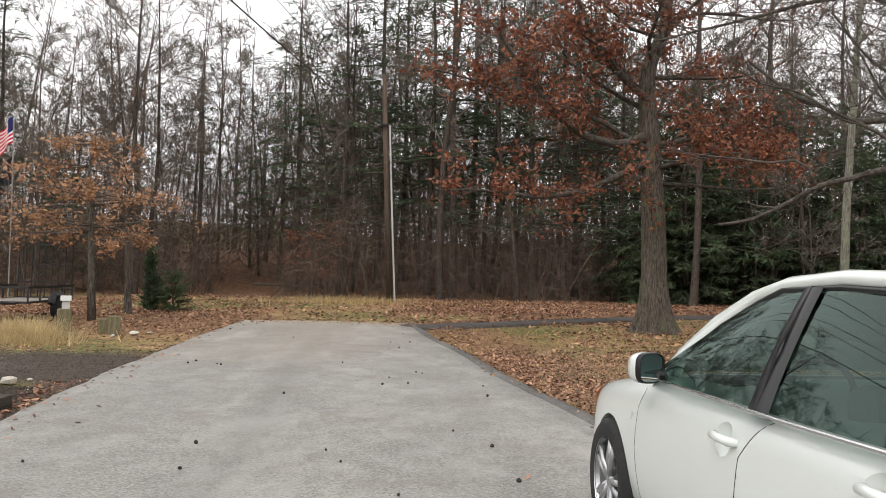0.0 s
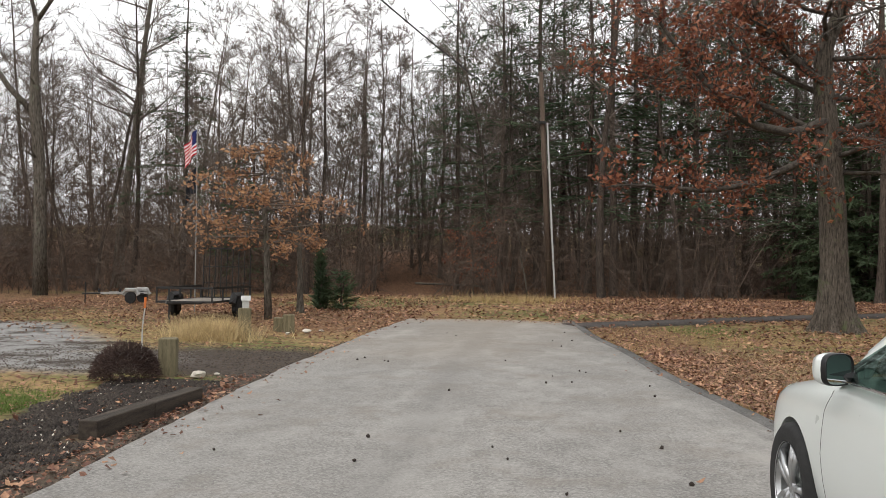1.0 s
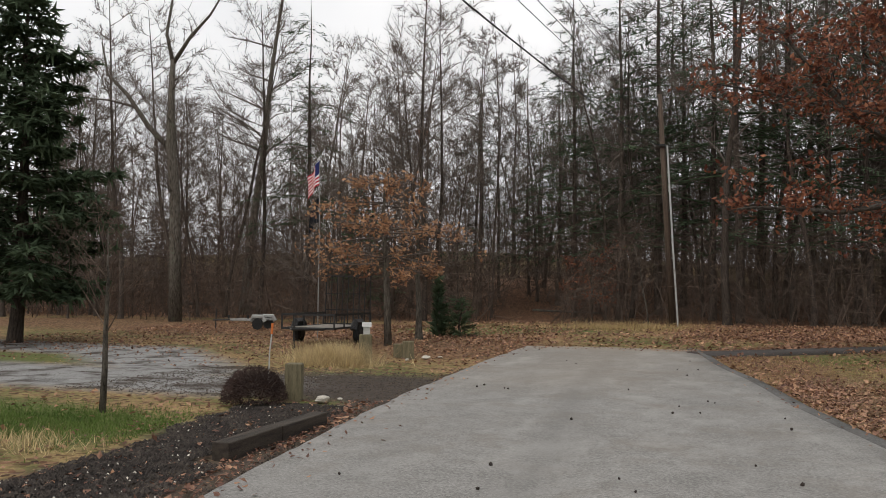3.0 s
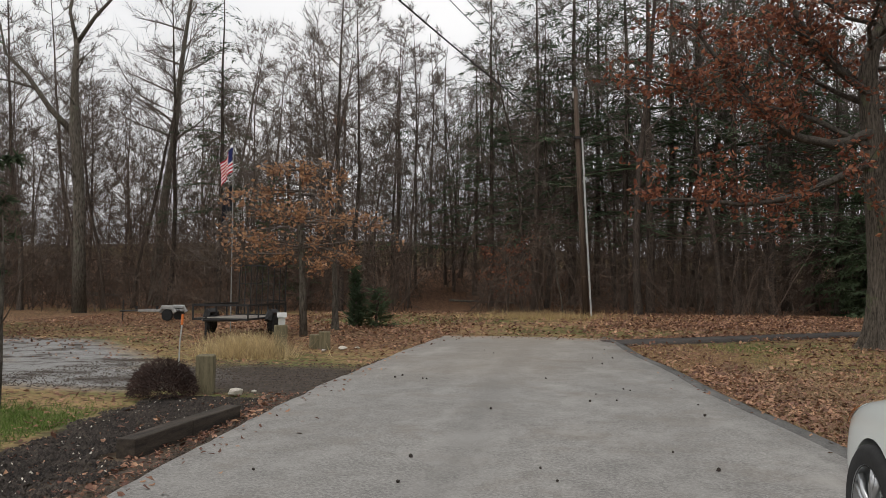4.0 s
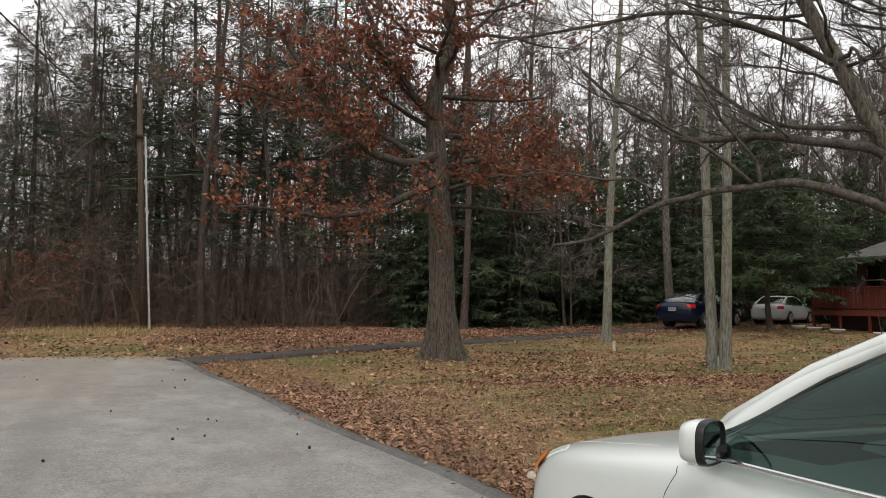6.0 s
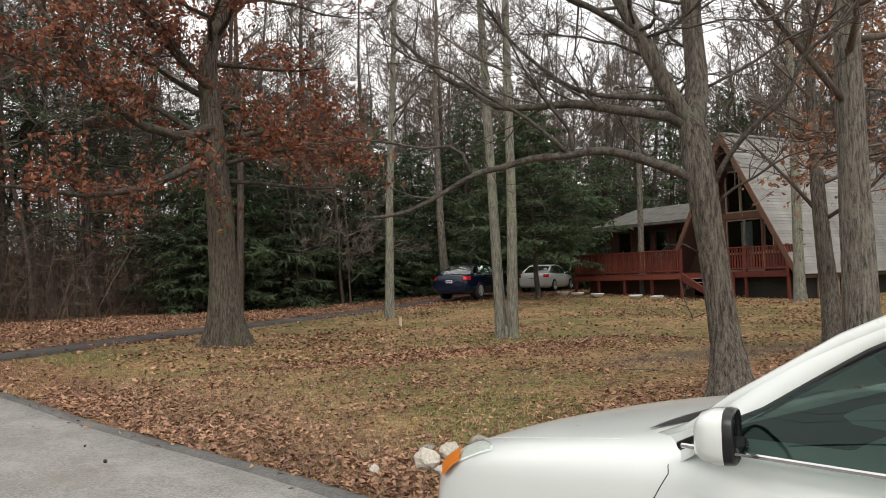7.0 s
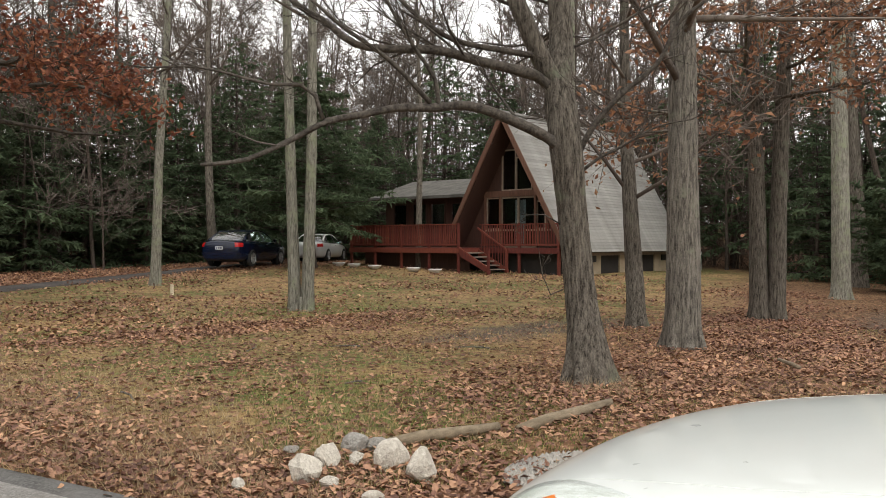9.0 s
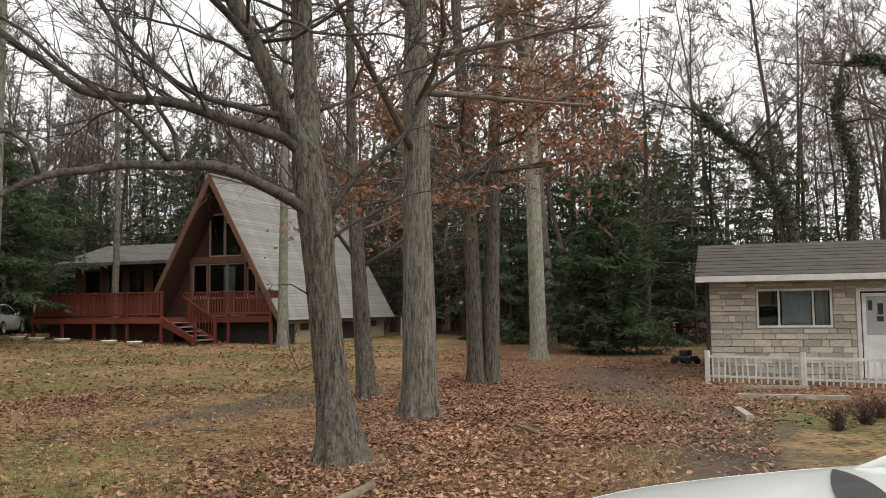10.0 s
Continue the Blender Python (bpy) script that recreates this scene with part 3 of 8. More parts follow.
def spline(pts, rad, step):
    """A smooth line through pts with its radii, about step metres apart."""
    out, rr = [], []
    n = len(pts)
    for i in range(n - 1):
        p0, p1, p2, p3 = pts[max(i - 1, 0)], pts[i], pts[i + 1], pts[min(i + 2, n - 1)]
        m = max(1, int((p2 - p1).length / step))
        for k in range(m):
            t = k / m
            out.append(0.5 * ((2 * p1) + (p2 - p0) * t + (2 * p0 - 5 * p1 + 4 * p2 - p3) * t * t + (3 * p1 - p0 - 3 * p2 + p3) * t ** 3))
            rr.append(rad[i] + (rad[i + 1] - rad[i]) * t)
    return out + [pts[-1]], rr + [rad[-1]]


def furrowed(tr, pts, rad, seed, depth=0.06, sides=44, step=0.05, plates=9.0, foot=0.0, lobes=6, decay=0.22):
    """A trunk with furrows and plates in its bark and a foot that spreads into root lobes."""
    line, rr = spline([Vector(p) for p in pts], rad, step)
    base = len(tr.v)
    z0 = line[0].z
    for p, r in zip(line, rr):
        h = p.z - z0
        for k in range(sides):
            a = 2 * math.pi * k / sides
            ca, sa = math.cos(a), math.sin(a)
            w = noise.noise(Vector((ca * 1.3, sa * 1.3, h * 0.5 + seed)))
            f = 1 - 2 * abs(noise.noise(Vector((ca * plates * 0.5 + w, sa * plates * 0.5 + w, h * 1.3 + seed * 3))))
            lump = 0.05 * noise.noise(Vector((ca, sa, h * 1.1 + seed * 7)))
            toe = foot * math.exp(-h / decay) * (0.55 + 0.45 * math.cos(lobes * a + 2.4 * w + seed))
            q = r * (1 + lump + toe) + r * depth * f
            tr.v.append(p + Vector((ca * q, sa * q, 0)))
    for i in range(len(line) - 1):
        for k in range(sides):
            o = base + i * sides
            tr.f.append((o + k, o + (k + 1) % sides, o + sides + (k + 1) % sides, o + sides + k))


def trunk(tr, pts, r, top, sides, swell=1.0):
    """A tapering trunk that swells towards its foot."""
    line = [pts[0]]
    a, b = pts[0], pts[1]
    for k in (0.06, 0.16, 0.35):
        line.append(a.lerp(b, min(0.95, k * 2.0 / max(1.0, (b - a).length))))
    line += pts[1:]
    n = len(line) - 1
    length = (pts[-1] - pts[0]).length
    rad = []
    for p in line:
        h = (p - pts[0]).length
        rad.append(r * (1 + swell * 0.55 * math.exp(-h / (2.2 * r + 0.05))) * (1 - (1 - top / r) * min(1.0, h / length) ** 1.15))
    tr.tube(line, rad, sides)


def bare_tree(rng, height, r, start=0.45, spread=3.2, limbs=14, subs=7, twigs=9, lean=(0, 0), up=0.42, roots=0, sides=8, wander=0.05, sub_len=0.6, fine=False, rough=0, line=None, least=0.011):
    """A leafless tree: trunk, and crown of limbs and twigs. rough: a seed for furrowed bark; line: the trunk's own way."""
    tr, tw = Builder(), Builder()
    n = 9
    pts = [Vector((0, 0, -0.15))]
    d = Vector((lean[0], lean[1], 1)).normalized()
    for k in range(n):
        d = (d + Vector((rng.gauss(0, wander), rng.gauss(0, wander), 0.05))).normalized()
        pts.append(pts[-1] + d * (height / n))
    if line:
        pts = [Vector(p) for p in line]
    if rough:
        n = len(pts) - 1
        furrowed(tr, pts, [r * (1.12 - 0.95 * (k / n) ** 1.3) for k in range(n + 1)], rough, foot=0.75, step=0.07, lobes=7)
    else:
        trunk(tr, pts, r, r * 0.12, sides)
    if roots:
        flare(tr, r, rng, roots)
    for k in range(limbs):
        t = start + (0.97 - start) * (k + rng.random()) / limbs
        q, dd = along(pts, t)
        a = rng.uniform(0, 2 * math.pi)
        dirn = Vector((math.cos(a), math.sin(a), up + rng.uniform(-0.3, 0.6)))
        ln = spread * (1.15 - 0.75 * (t - start) / (1 - start)) * rng.uniform(0.6, 1.25)
        limb(tw, tw, None, q, dirn, ln, max(0.014, r * 0.32 * (1.1 - 0.6 * t)), rng, subs, twigs, sub_len=sub_len, fine=fine, sides=3 if sides < 8 else 5, least=least)
    return tr, tw


def pine_tree(rng, height, r, start=0.35, spread=2.6, whorls=16, per=5, sprays=22, size=0.5, droop=-0.08, up=0.05, wide=0.35, fan=0.0):
    """A conifer: whorls of boughs; fan gives the width of the flat sprays beside each bough, as a share of its length."""
    tr, fo = Builder(), Builder()
    pts = [Vector((0, 0, -0.15))]
    for k in range(8):
        pts.append(pts[-1] + Vector((rng.gauss(0, 0.03), rng.gauss(0, 0.03), height / 8)))
    trunk(tr, pts, r, r * 0.1, 7, 0.6)
    for w in range(whorls):
        t = start + (0.98 - start) * (w + rng.uniform(-0.4, 0.4)) / whorls
        for k in range(per):
            if rng.random() < 0.15:
                continue
            a = 2 * math.pi * (k + rng.random() * 0.9) / per + w
            q, _d = along(pts, min(max(t, 0.02), 0.99))
            ln = spread * (1.12 - min(1.0, max(0.0, (t - start) / (1 - start)))) ** 0.8 * rng.uniform(0.5, 1.2)
            lp = bend(q, Vector((math.cos(a), math.sin(a), up + rng.uniform(-0.1, 0.15))), ln, 4, rng, 0.07, droop)
            fo.twig(lp, 0.012 * ln)
            for _ in range(max(5, int(sprays * ln / spread))):
                u = rng.uniform(0.1, 1.0) ** 0.7
                q2, d2 = along(lp, u)
                side = Vector((rng.gauss(0, 1), rng.gauss(0, 1), rng.gauss(0, 0.3))).normalized()
                if fan:
                    out = d2.cross(Vector((0, 0, 1))).normalized() * rng.choice((-1, 1)) * (fan * ln * (1.05 - u) * rng.random())
                    q2 = q2 + out + d2 * (out.length * 0.6) - Vector((0, 0, out.length * 0.25))
                    side = out.normalized() if out.length > 0.02 else side
                fo.spray(q2 + Vector((0, 0, rng.gauss(0, 0.05))), d2 * 0.7 + side * rng.uniform(0.2, 0.9), size * rng.uniform(0.5, 1.3), rng, wide)
    return tr, fo


def hemlock(rng, height, r, spread, boughs=110, low=0.05, tuft=26, size=0.17, top=0.35, droop=-0.05):
    """A broad soft evergreen: boughs at all heights, uneven in reach, each with drooping side sprays of small needles."""
    tr, fo = Builder(), Builder()
    pts = [Vector((0, 0, -0.15))]
    for k in range(8):
        pts.append(pts[-1] + Vector((rng.gauss(0, 0.04), rng.gauss(0, 0.04), height / 8)))
    trunk(tr, pts, r, r * 0.1, 7, 0.6)
    seed = rng.uniform(0, 50)
    for k in range(boughs):
        t = low + (0.99 - low) * (k + rng.random()) / boughs
        a = k * 2.39996 + rng.gauss(0, 0.35)
        q, _d = along(pts, t)
        shape = (1 - t) ** 0.62 * (1 - top) + top * (1 - t * t)
        uneven = 1 + 0.75 * noise.noise(Vector((math.cos(a) * 1.2, math.sin(a) * 1.2, t * 5 + seed)))
        ln = max(0.25, spread * shape * uneven * rng.uniform(0.7, 1.1))
        lp = bend(q, Vector((math.cos(a), math.sin(a), 0.22 - 0.2 * (1 - t) + rng.uniform(-0.1, 0.12))), ln, 5, rng, 0.08, droop)
        tr.twig(lp, 0.010 * ln + 0.006)
        for _ in range(max(4, int(tuft * ln / spread))):
            u = 0.15 + 0.85 * rng.random() ** 0.8
            q2, d2 = along(lp, u)
            out = d2.cross(Vector((0, 0, 1))).normalized() * rng.choice((-1, 1))
            w = 0.42 * ln * (1.15 - u) * rng.uniform(0.3, 1.0) + 0.08
            way = (out + d2 * 0.8).normalized()
            e = q2 + way * w - Vector((0, 0, w * rng.uniform(0.1, 0.45)))
            for _k in range(5):
                q3 = q2.lerp(e, rng.uniform(0.1, 1.0))
                side = Vector((rng.gauss(0, 1), rng.gauss(0, 1), rng.gauss(-0.15, 0.35))).normalized()
                fo.spray(q3, way * 0.8 + side * 0.8, size * rng.uniform(0.6, 1.4), rng, 0.36)
    return tr, fo


def make_tree(name, built, mats, at, label, category="tree", group="", turn=0.0, parts=("trunk", "crown")):
    e = thing(name, label, category, at, turn, group)
    for p, b, m, sm in zip(parts, built, mats, (True, True, False)):
        if b and b.f:
            part(p, b, m, e, smooth=sm)
    return e


def clear(x, y):
    """True where the woods may stand."""
    if y < -8:
        return y < -28
    edge = 37.5 + 3.0 * noise.noise(Vector((x * 0.09, 1.7, 0)))
    if -60 < x < 19:
        if -16 < x < -7.5 and y < 52:
            # the old track that goes on past the road's end
            return abs(x + 8.5 + 0.16 * (y - 36)) > 1.6 and y > 38
        if x < -15:
            return y > 33.5 + 0.05 * (-15 - x)
        return y > edge
    if x <= -60:
        return True
    if x < 44:
        return y > 41 or (y < 17 and x > 31 and not (20 < x < 31)) and y > -25
    return True


rng = random.Random(11)
PROTO = [make_tree("woodland_tree", bare_tree(rng, h, r, st, sp, li, 8, 13, sides=6, least=0.015), (BARK_DARK, TWIG), (0, 0, 0), "tall bare woodland tree with thin grey-brown branches", group="bare trees of the woods")
         for h, r, st, sp, li in ((18, 0.10, 0.30, 3.6, 18), (16, 0.07, 0.22, 3.2, 18), (19, 0.14, 0.36, 4.4, 18), (12, 0.05, 0.10, 2.6, 20), (17, 0.085, 0.18, 3.4, 20), (19, 0.16, 0.34, 4.8, 19))]
PINES = [make_tree("pine_tree", pine_tree(rng, h, r, st, sp, wh, 7, 50, 0.34, wide=0.2, fan=0.35), (BARK_DARK, NEEDLE), (0, 0, 0), "tall dark green pine with a thin ragged crown", group="pines in the woods")
         for h, r, st, sp, wh in ((18, 0.16, 0.30, 3.4, 16), (16, 0.14, 0.2, 3.2, 16))]
HEMLOCKS = [make_tree("hemlock_tree", hemlock(rng, h, r, sp, bo, lo, 26, 0.26, tp), (BARK_DARK, HEMLOCK), (0, 0, 0), "dense dark green hemlock with drooping sprays", group="hemlocks under the woods")
            for h, r, sp, bo, lo, tp in ((9.0, 0.12, 3.2, 120, 0.04, 0.4), (6.8, 0.10, 2.9, 100, 0.03, 0.55), (11.0, 0.15, 3.4, 120, 0.12, 0.3))]

spots, taken = [], []
tries = 0
while len(spots) < 570 and tries < 60000:
    tries += 1
    a, d = rng.uniform(-104, 52), math.sqrt(rng.uniform(30 ** 2, 88 ** 2))
    x, y = -d * math.sin(radians(a)), 3 + d * math.cos(radians(a))
    if not clear(x, y) or (x > 28 and y < 30 and rng.random() < 0.66) or (x < -16 and rng.random() < 0.35) or (x > 3 and y > 40 and rng.random() < 0.2) or any((x - u) ** 2 + (y - v) ** 2 < 1.6 for u, v in taken):
        continue
    taken.append((x, y))
    spots.append((d, x, y))
spots.sort()
used = set()


def plant(src, m, scale):
    """Puts the first tree of a kind in its place, then copies of it."""
    if src in used:
        copy_thing(src, m).scale = (scale,) * 3
    else:
        used.add(src)
        src.matrix_world = m @ Matrix.Scale(scale, 4)


far_trunk, far_twig = Builder(), Builder()
far_protos = [bare_tree(rng, h, r, 0.10, 3.6, 13, 5, 11, sides=5, least=0.027) for h, r in ((16, 0.10), (18, 0.13), (13, 0.08))]
for i, (d, x, y) in enumerate(spots):
    turn, scale = rng.uniform(0, 360), rng.uniform(0.82, 1.15) * (1.08 if x > -4 else 0.82 if x < -16 else 0.95)
    m = pose(x, y, gz(x, y) - 0.05, rng.gauss(0, 1.6), rng.gauss(0, 1.6), turn)
    if i < 190:
        plant(rng.choice(PINES) if rng.random() < (0.12 if -10 < x < 14 else 0.06) else rng.choice(PROTO), m, scale)
    else:
        tr, tw = rng.choice(far_protos)
        far_trunk.join(tr, m @ Matrix.Scale(scale, 4))
        far_twig.join(tw, m @ Matrix.Scale(scale, 4))
for i in range(125):
    x, y = rng.uniform(41.5, 74), rng.uniform(10, 64)
    if y < 20 and rng.random() < 0.5:
        continue
    tr, tw = rng.choice(far_protos)
    m = pose(x, y, gz(x, y) - 0.05, rng.gauss(0, 1.5), rng.gauss(0, 1.5), rng.uniform(0, 360)) @ Matrix.Scale(rng.uniform(1.0, 1.4), 4)
    far_trunk.join(tr, m)
    far_twig.join(tw, m)
for i in range(36):
    a, d = rng.uniform(56, 252), rng.uniform(30, 60)
    x, y = -d * math.sin(radians(a)), 3 + d * math.cos(radians(a))
    tr, tw = rng.choice(far_protos)
    m = pose(x, y, gz(x, y) - 0.05, 0, 0, rng.uniform(0, 360))
    far_trunk.join(tr, m)
    far_twig.join(tw, m)
for x, y, s in ((-11, -3, 0.8), (-14.5, 1, 0.9), (-9, -8, 0.85), (-17, -6, 1.0), (-15, 5.5, 0.7), (-20, 2, 1.0), (-12.5, 1.5, 0.6), (-13, -6.5, 0.7), (-18, -1, 0.8), (-17, 8, 0.7), (-23, -3, 0.9), (-22, 6.5, 0.9)):
    plant(rng.choice(PROTO), pose(x, y, gz(x, y) - 0.05, 0, 0, rng.uniform(0, 360)), s)
far = thing("far_woods", "deep bare woods behind the first trees", "woods", kind="stuff")
tagged(part("far_trunks", far_trunk, BARK_DARK, far), kind="stuff")
tagged(part("far_branches", far_twig, TWIG, far), kind="stuff")
for x, y, k, s in ((11.0, 41.4, 1, 0.9), (12.8, 42, 0, 1.2), (15.3, 41, 1, 1.2), (18.8, 42.6, 0, 1.25), (20.8, 40.5, 1, 1.15), (23.2, 41.5, 0, 1.2), (26, 40.5, 0, 1.1), (28.2, 39.6, 0, 1.0), (31.5, 38.2, 1, 1.25), (34.5, 38.5, 0, 1.1), (38.0, 36.5, 1, 1.2), (11.7, 44.5, 0, 1.3), (17, 45.5, 0, 1.4), (22, 45, 0, 1.4), (30.5, 43, 1, 1.2), (34, 45, 0, 1.2), (38, 42, 0, 1.1),
                   (43, 36, 0, 1.2), (46, 30, 0, 1.2), (44.5, 24, 1, 1.3), (42.5, 19, 0, 1.1), (43, 14.5, 0, 1.2), (39, 10, 1, 1.2), (45, 16.5, 0, 1.2), (14.2, 44.2, 1, 1.2), (19.5, 46.5, 0, 1.3), (25, 45, 1, 1.3), (27.8, 43.5, 0, 1.1), (45, 8, 0, 1.2), (46, 3, 0, 1.2), (37.5, 15, 1, 1.1), (41, 6, 0, 1.0), (42, 11.5, 0, 1.15), (49, 10, 0, 1.3), (-19, 43, 0, 0.8)):
    plant(HEMLOCKS[2 if rng.random() < 0.3 else k], pose(x, y, gz(x, y) - 0.05, 0, 0, rng.uniform(0, 360)), s * rng.uniform(0.85, 1.1))


for x, y, k, s in ((-7.6, 46.5, 0, 1.05), (-5.0, 45, 1, 1.25), (-3.2, 48.5, 0, 1.35), (-0.3, 45.5, 1, 1.4), (2.2, 48, 0, 1.35), (-9.5, 52, 1, 1.0), (-20.5, 39.5, 0, 0.95), (-14.0, 50, 1, 0.9), (-12.2, 56, 1, 0.8), (-2, 53, 1, 1.4), (1.0, 43.5, 0, 1.35), (3.6, 46, 1, 1.3), (5.2, 44, 0, 1.25), (6.8, 43.6, 1, 1.3), (8.5, 50, 0, 1.3)):
    plant(PINES[k], pose(x, y, gz(x, y) - 0.05, 0, 0, rng.uniform(0, 360)), s)


def brush(n, seed, where, lo=1.0, hi=4.0, side=9):
    b, g = Builder(), random.Random(seed)
    done = 0
    while done < n:
        x, y = where(g)
        if x is None:
            continue
        done += 1
        p = Vector((x, y, gz(x, y) - 0.05))
        h = lo + (hi - lo) * g.random() ** 2.2
        pts = bend(p, (g.gauss(0, 0.4), g.gauss(0, 0.4), 1), h, 4, g, 0.22)
        r = 0.005 + 0.003 * h
        b.twig(pts, r)
        for _ in range(side):
            q, dd = along(pts, g.uniform(0.1, 1))
            e = bend(q, dd * 0.4 + Vector((g.gauss(0, 0.9), g.gauss(0, 0.9), g.gauss(0.1, 0.35))), h * g.uniform(0.15, 0.5), 2, g, 0.25)
            b.sliver(e[0], e[1] + (e[1] - e[0]) * 0.3, max(0.008, r * 0.6), g)
            b.sliver(e[1], e[2], max(0.006, r * 0.4), g)
            for _k in range(5):
                q, dd = along(e, g.uniform(0.2, 1.0))
                v = (dd * 0.7 + Vector((g.gauss(0, 0.8), g.gauss(0, 0.8), g.gauss(0.05, 0.5)))).normalized()
                b.sliver(q, q + v * h * g.uniform(0.06, 0.22), 0.006, g)
    return b


def brush_spot(g):
    a, d = g.uniform(-104, 54), 30 + 38 * g.random() ** 1.3
    x, y = -d * math.sin(radians(a)), 3 + d * math.cos(radians(a))
    return (x, y) if clear(x, y) and not (x > 20 and y < 18) and not (7 < x < 28 and y < 43) else (None, None)


def back_spot(g):
    a, d = g.uniform(-104, 54), g.uniform(52, 92)
    return -d * math.sin(radians(a)), 3 + d * math.cos(radians(a))


tagged(part("far_underbrush", brush(3400, 6, back_spot, 2.5, 12.0, 10), BRUSH), "dim brown thicket deep in the woods", "brush", kind="stuff")
tagged(part("underbrush", brush(4500, 5, brush_spot, 0.7, 8.5, 11), BRUSH), "tangled bare brown underbrush of the woods", "brush", kind="stuff")

# ---- single trees of the lawn and the verges ----
g = random.Random(3)


def own_tree(name, built, mats, at, label):
    return make_tree(name, built, mats, (*at, gz(*at)), label, parts=("trunk", "crown", "foliage"))


# the big oak that keeps its russet leaves
oak = Builder(), Builder(), Builder()
opts = [Vector(p) for p in ((0, 0, -0.1), (-0.03, 0, 1.5), (-0.08, 0, 3.2), (-0.15, 0.1, 5.0), (-0.25, 0.1, 7.0), (0.25, 0.1, 8.4), (0.1, 0.1, 9.6), (0.5, 0.1, 11.5), (0.4, 0, 15.0))]
furrowed(oak[0], opts, [0.40, 0.315, 0.30, 0.27, 0.21, 0.18, 0.16, 0.11, 0.03], 8, 0.06, 56, 0.08, 11.0, 1.1, 8, 0.5)
for line, r in (([(0, 0, 4.7), (-1.0, -0.3, 4.2), (-2.2, -0.7, 3.65), (-3.4, -1.1, 3.45), (-4.6, -1.5, 3.55), (-5.6, -1.8, 3.5)], 0.12), ([(-0.1, 0, 5.3), (-1.2, -0.4, 5.0), (-2.4, -0.8, 5.3), (-3.5, -1.1, 6.4), (-4.6, -1.6, 7.8)], 0.15),
                ([(0, 0, 5.0), (0.9, -0.5, 5.2), (1.8, -0.8, 5.3), (2.5, -1.0, 5.0)], 0.10), ([(0, 0, 4.7), (-1.5, -0.2, 5.6), (-3.2, 0.2, 6.2), (-4.8, 0.3, 6.7), (-6.0, 0.2, 7.0)], 0.10), ([(0, 0, 4.4), (0.8, -1.2, 4.6), (1.4, -2.2, 4.5), (1.9, -3.0, 4.2)], 0.08), ([(-0.2, 0, 6.2), (-1.6, -0.8, 7.2), (-2.6, -1.2, 9.0), (-3.0, -1.3, 10.6)], 0.12)):
    pts = [Vector(p) for p in line]
    pts = spline(pts, [1.0] * len(pts), 0.35)[0]
    limb(oak[1], oak[1], oak[2], None, None, 4.0, r * 0.9, g, 17, 10, 0.15, 7, 0.0, 0.2, 0.42, 8, [p + 0.06 * noise.noise_vector(p * 1.4) for p in pts])
limb(oak[1], oak[1], oak[2], None, None, 3.0, 0.06, g, 9, 6, 0, 0, 0.02, 0.2, 0.4, 6, [Vector(p) for p in ((0, 0, 4.0), (1.0, -0.15, 3.95), (2.2, -0.25, 3.85), (3.4, -0.45, 3.9))])
for k in range(24):
    t = 0.33 + 0.63 * (k + g.random()) / 24
    q, dd = along(opts, t)
    a = g.uniform(0, 2 * math.pi)
    limb(oak[1], oak[1], oak[2], q, (math.cos(a), math.sin(a), g.uniform(0.0, 0.55)), (4.9 - 3.6 * (t - 0.3)) * g.uniform(0.55, 1.0), 0.10 * (1.25 - t), g, 10, 9, 0.15, (6 if g.random() < 0.75 else 1) if t < 0.55 else (4 if g.random() < 0.6 else 1), 0.03, 0.22, 0.46)
own_tree("oak_tree", oak, (BARK_OAK, LIMB, OAK_LEAF), (5.98, 22.5), "large oak holding russet brown leaves, mossy at its foot")

# the front tree: it forks at head height, and a long bare limb reaches out to the side
BASE = Vector((7.15, 8.68, 0))
fr = Builder(), Builder()
LEFT_STEM = [Vector(p) for p in ((0.02, 0.45, 3.25), (-0.1, 0.55, 3.5), (-0.24, 0.64, 3.85), (-0.36, 0.8, 4.3), (-0.5, 1.1, 5.0), (-0.75, 1.4, 6.0), (-0.9, 1.7, 7.6), (-1.0, 2.0, 9.5))]
RIGHT_STEM = [Vector(p) for p in ((0.04, 0.42, 3.2), (0.2, 0.5, 3.5), (0.34, 0.58, 3.85), (0.4, 0.66, 4.4), (0.42, 0.7, 5.2), (0.45, 0.75, 6.4), (0.5, 0.8, 8.0), (0.45, 0.9, 10.5))]
furrowed(fr[0], [(0, -0.02, -0.12), (0.05, 0.05, 0.25), (0.11, 0.13, 0.6), (0.13, 0.2, 1.0), (0.1, 0.24, 1.5), (0.03, 0.26, 2.0), (-0.02, 0.28, 2.5), (0.0, 0.36, 2.95), (0.04, 0.43, 3.3)], [0.24, 0.20, 0.172, 0.158, 0.152, 0.152, 0.172, 0.165, 0.135], 2, 0.10, 64, 0.04, 12.0, 0.7, 7, 0.3)
furrowed(fr[0], LEFT_STEM, [0.11, 0.115, 0.105, 0.098, 0.09, 0.075, 0.055, 0.025], 4, 0.06, 28, 0.06)
furrowed(fr[0], RIGHT_STEM, [0.12, 0.135, 0.13, 0.12, 0.105, 0.085, 0.06, 0.025], 6, 0.06, 28, 0.06)
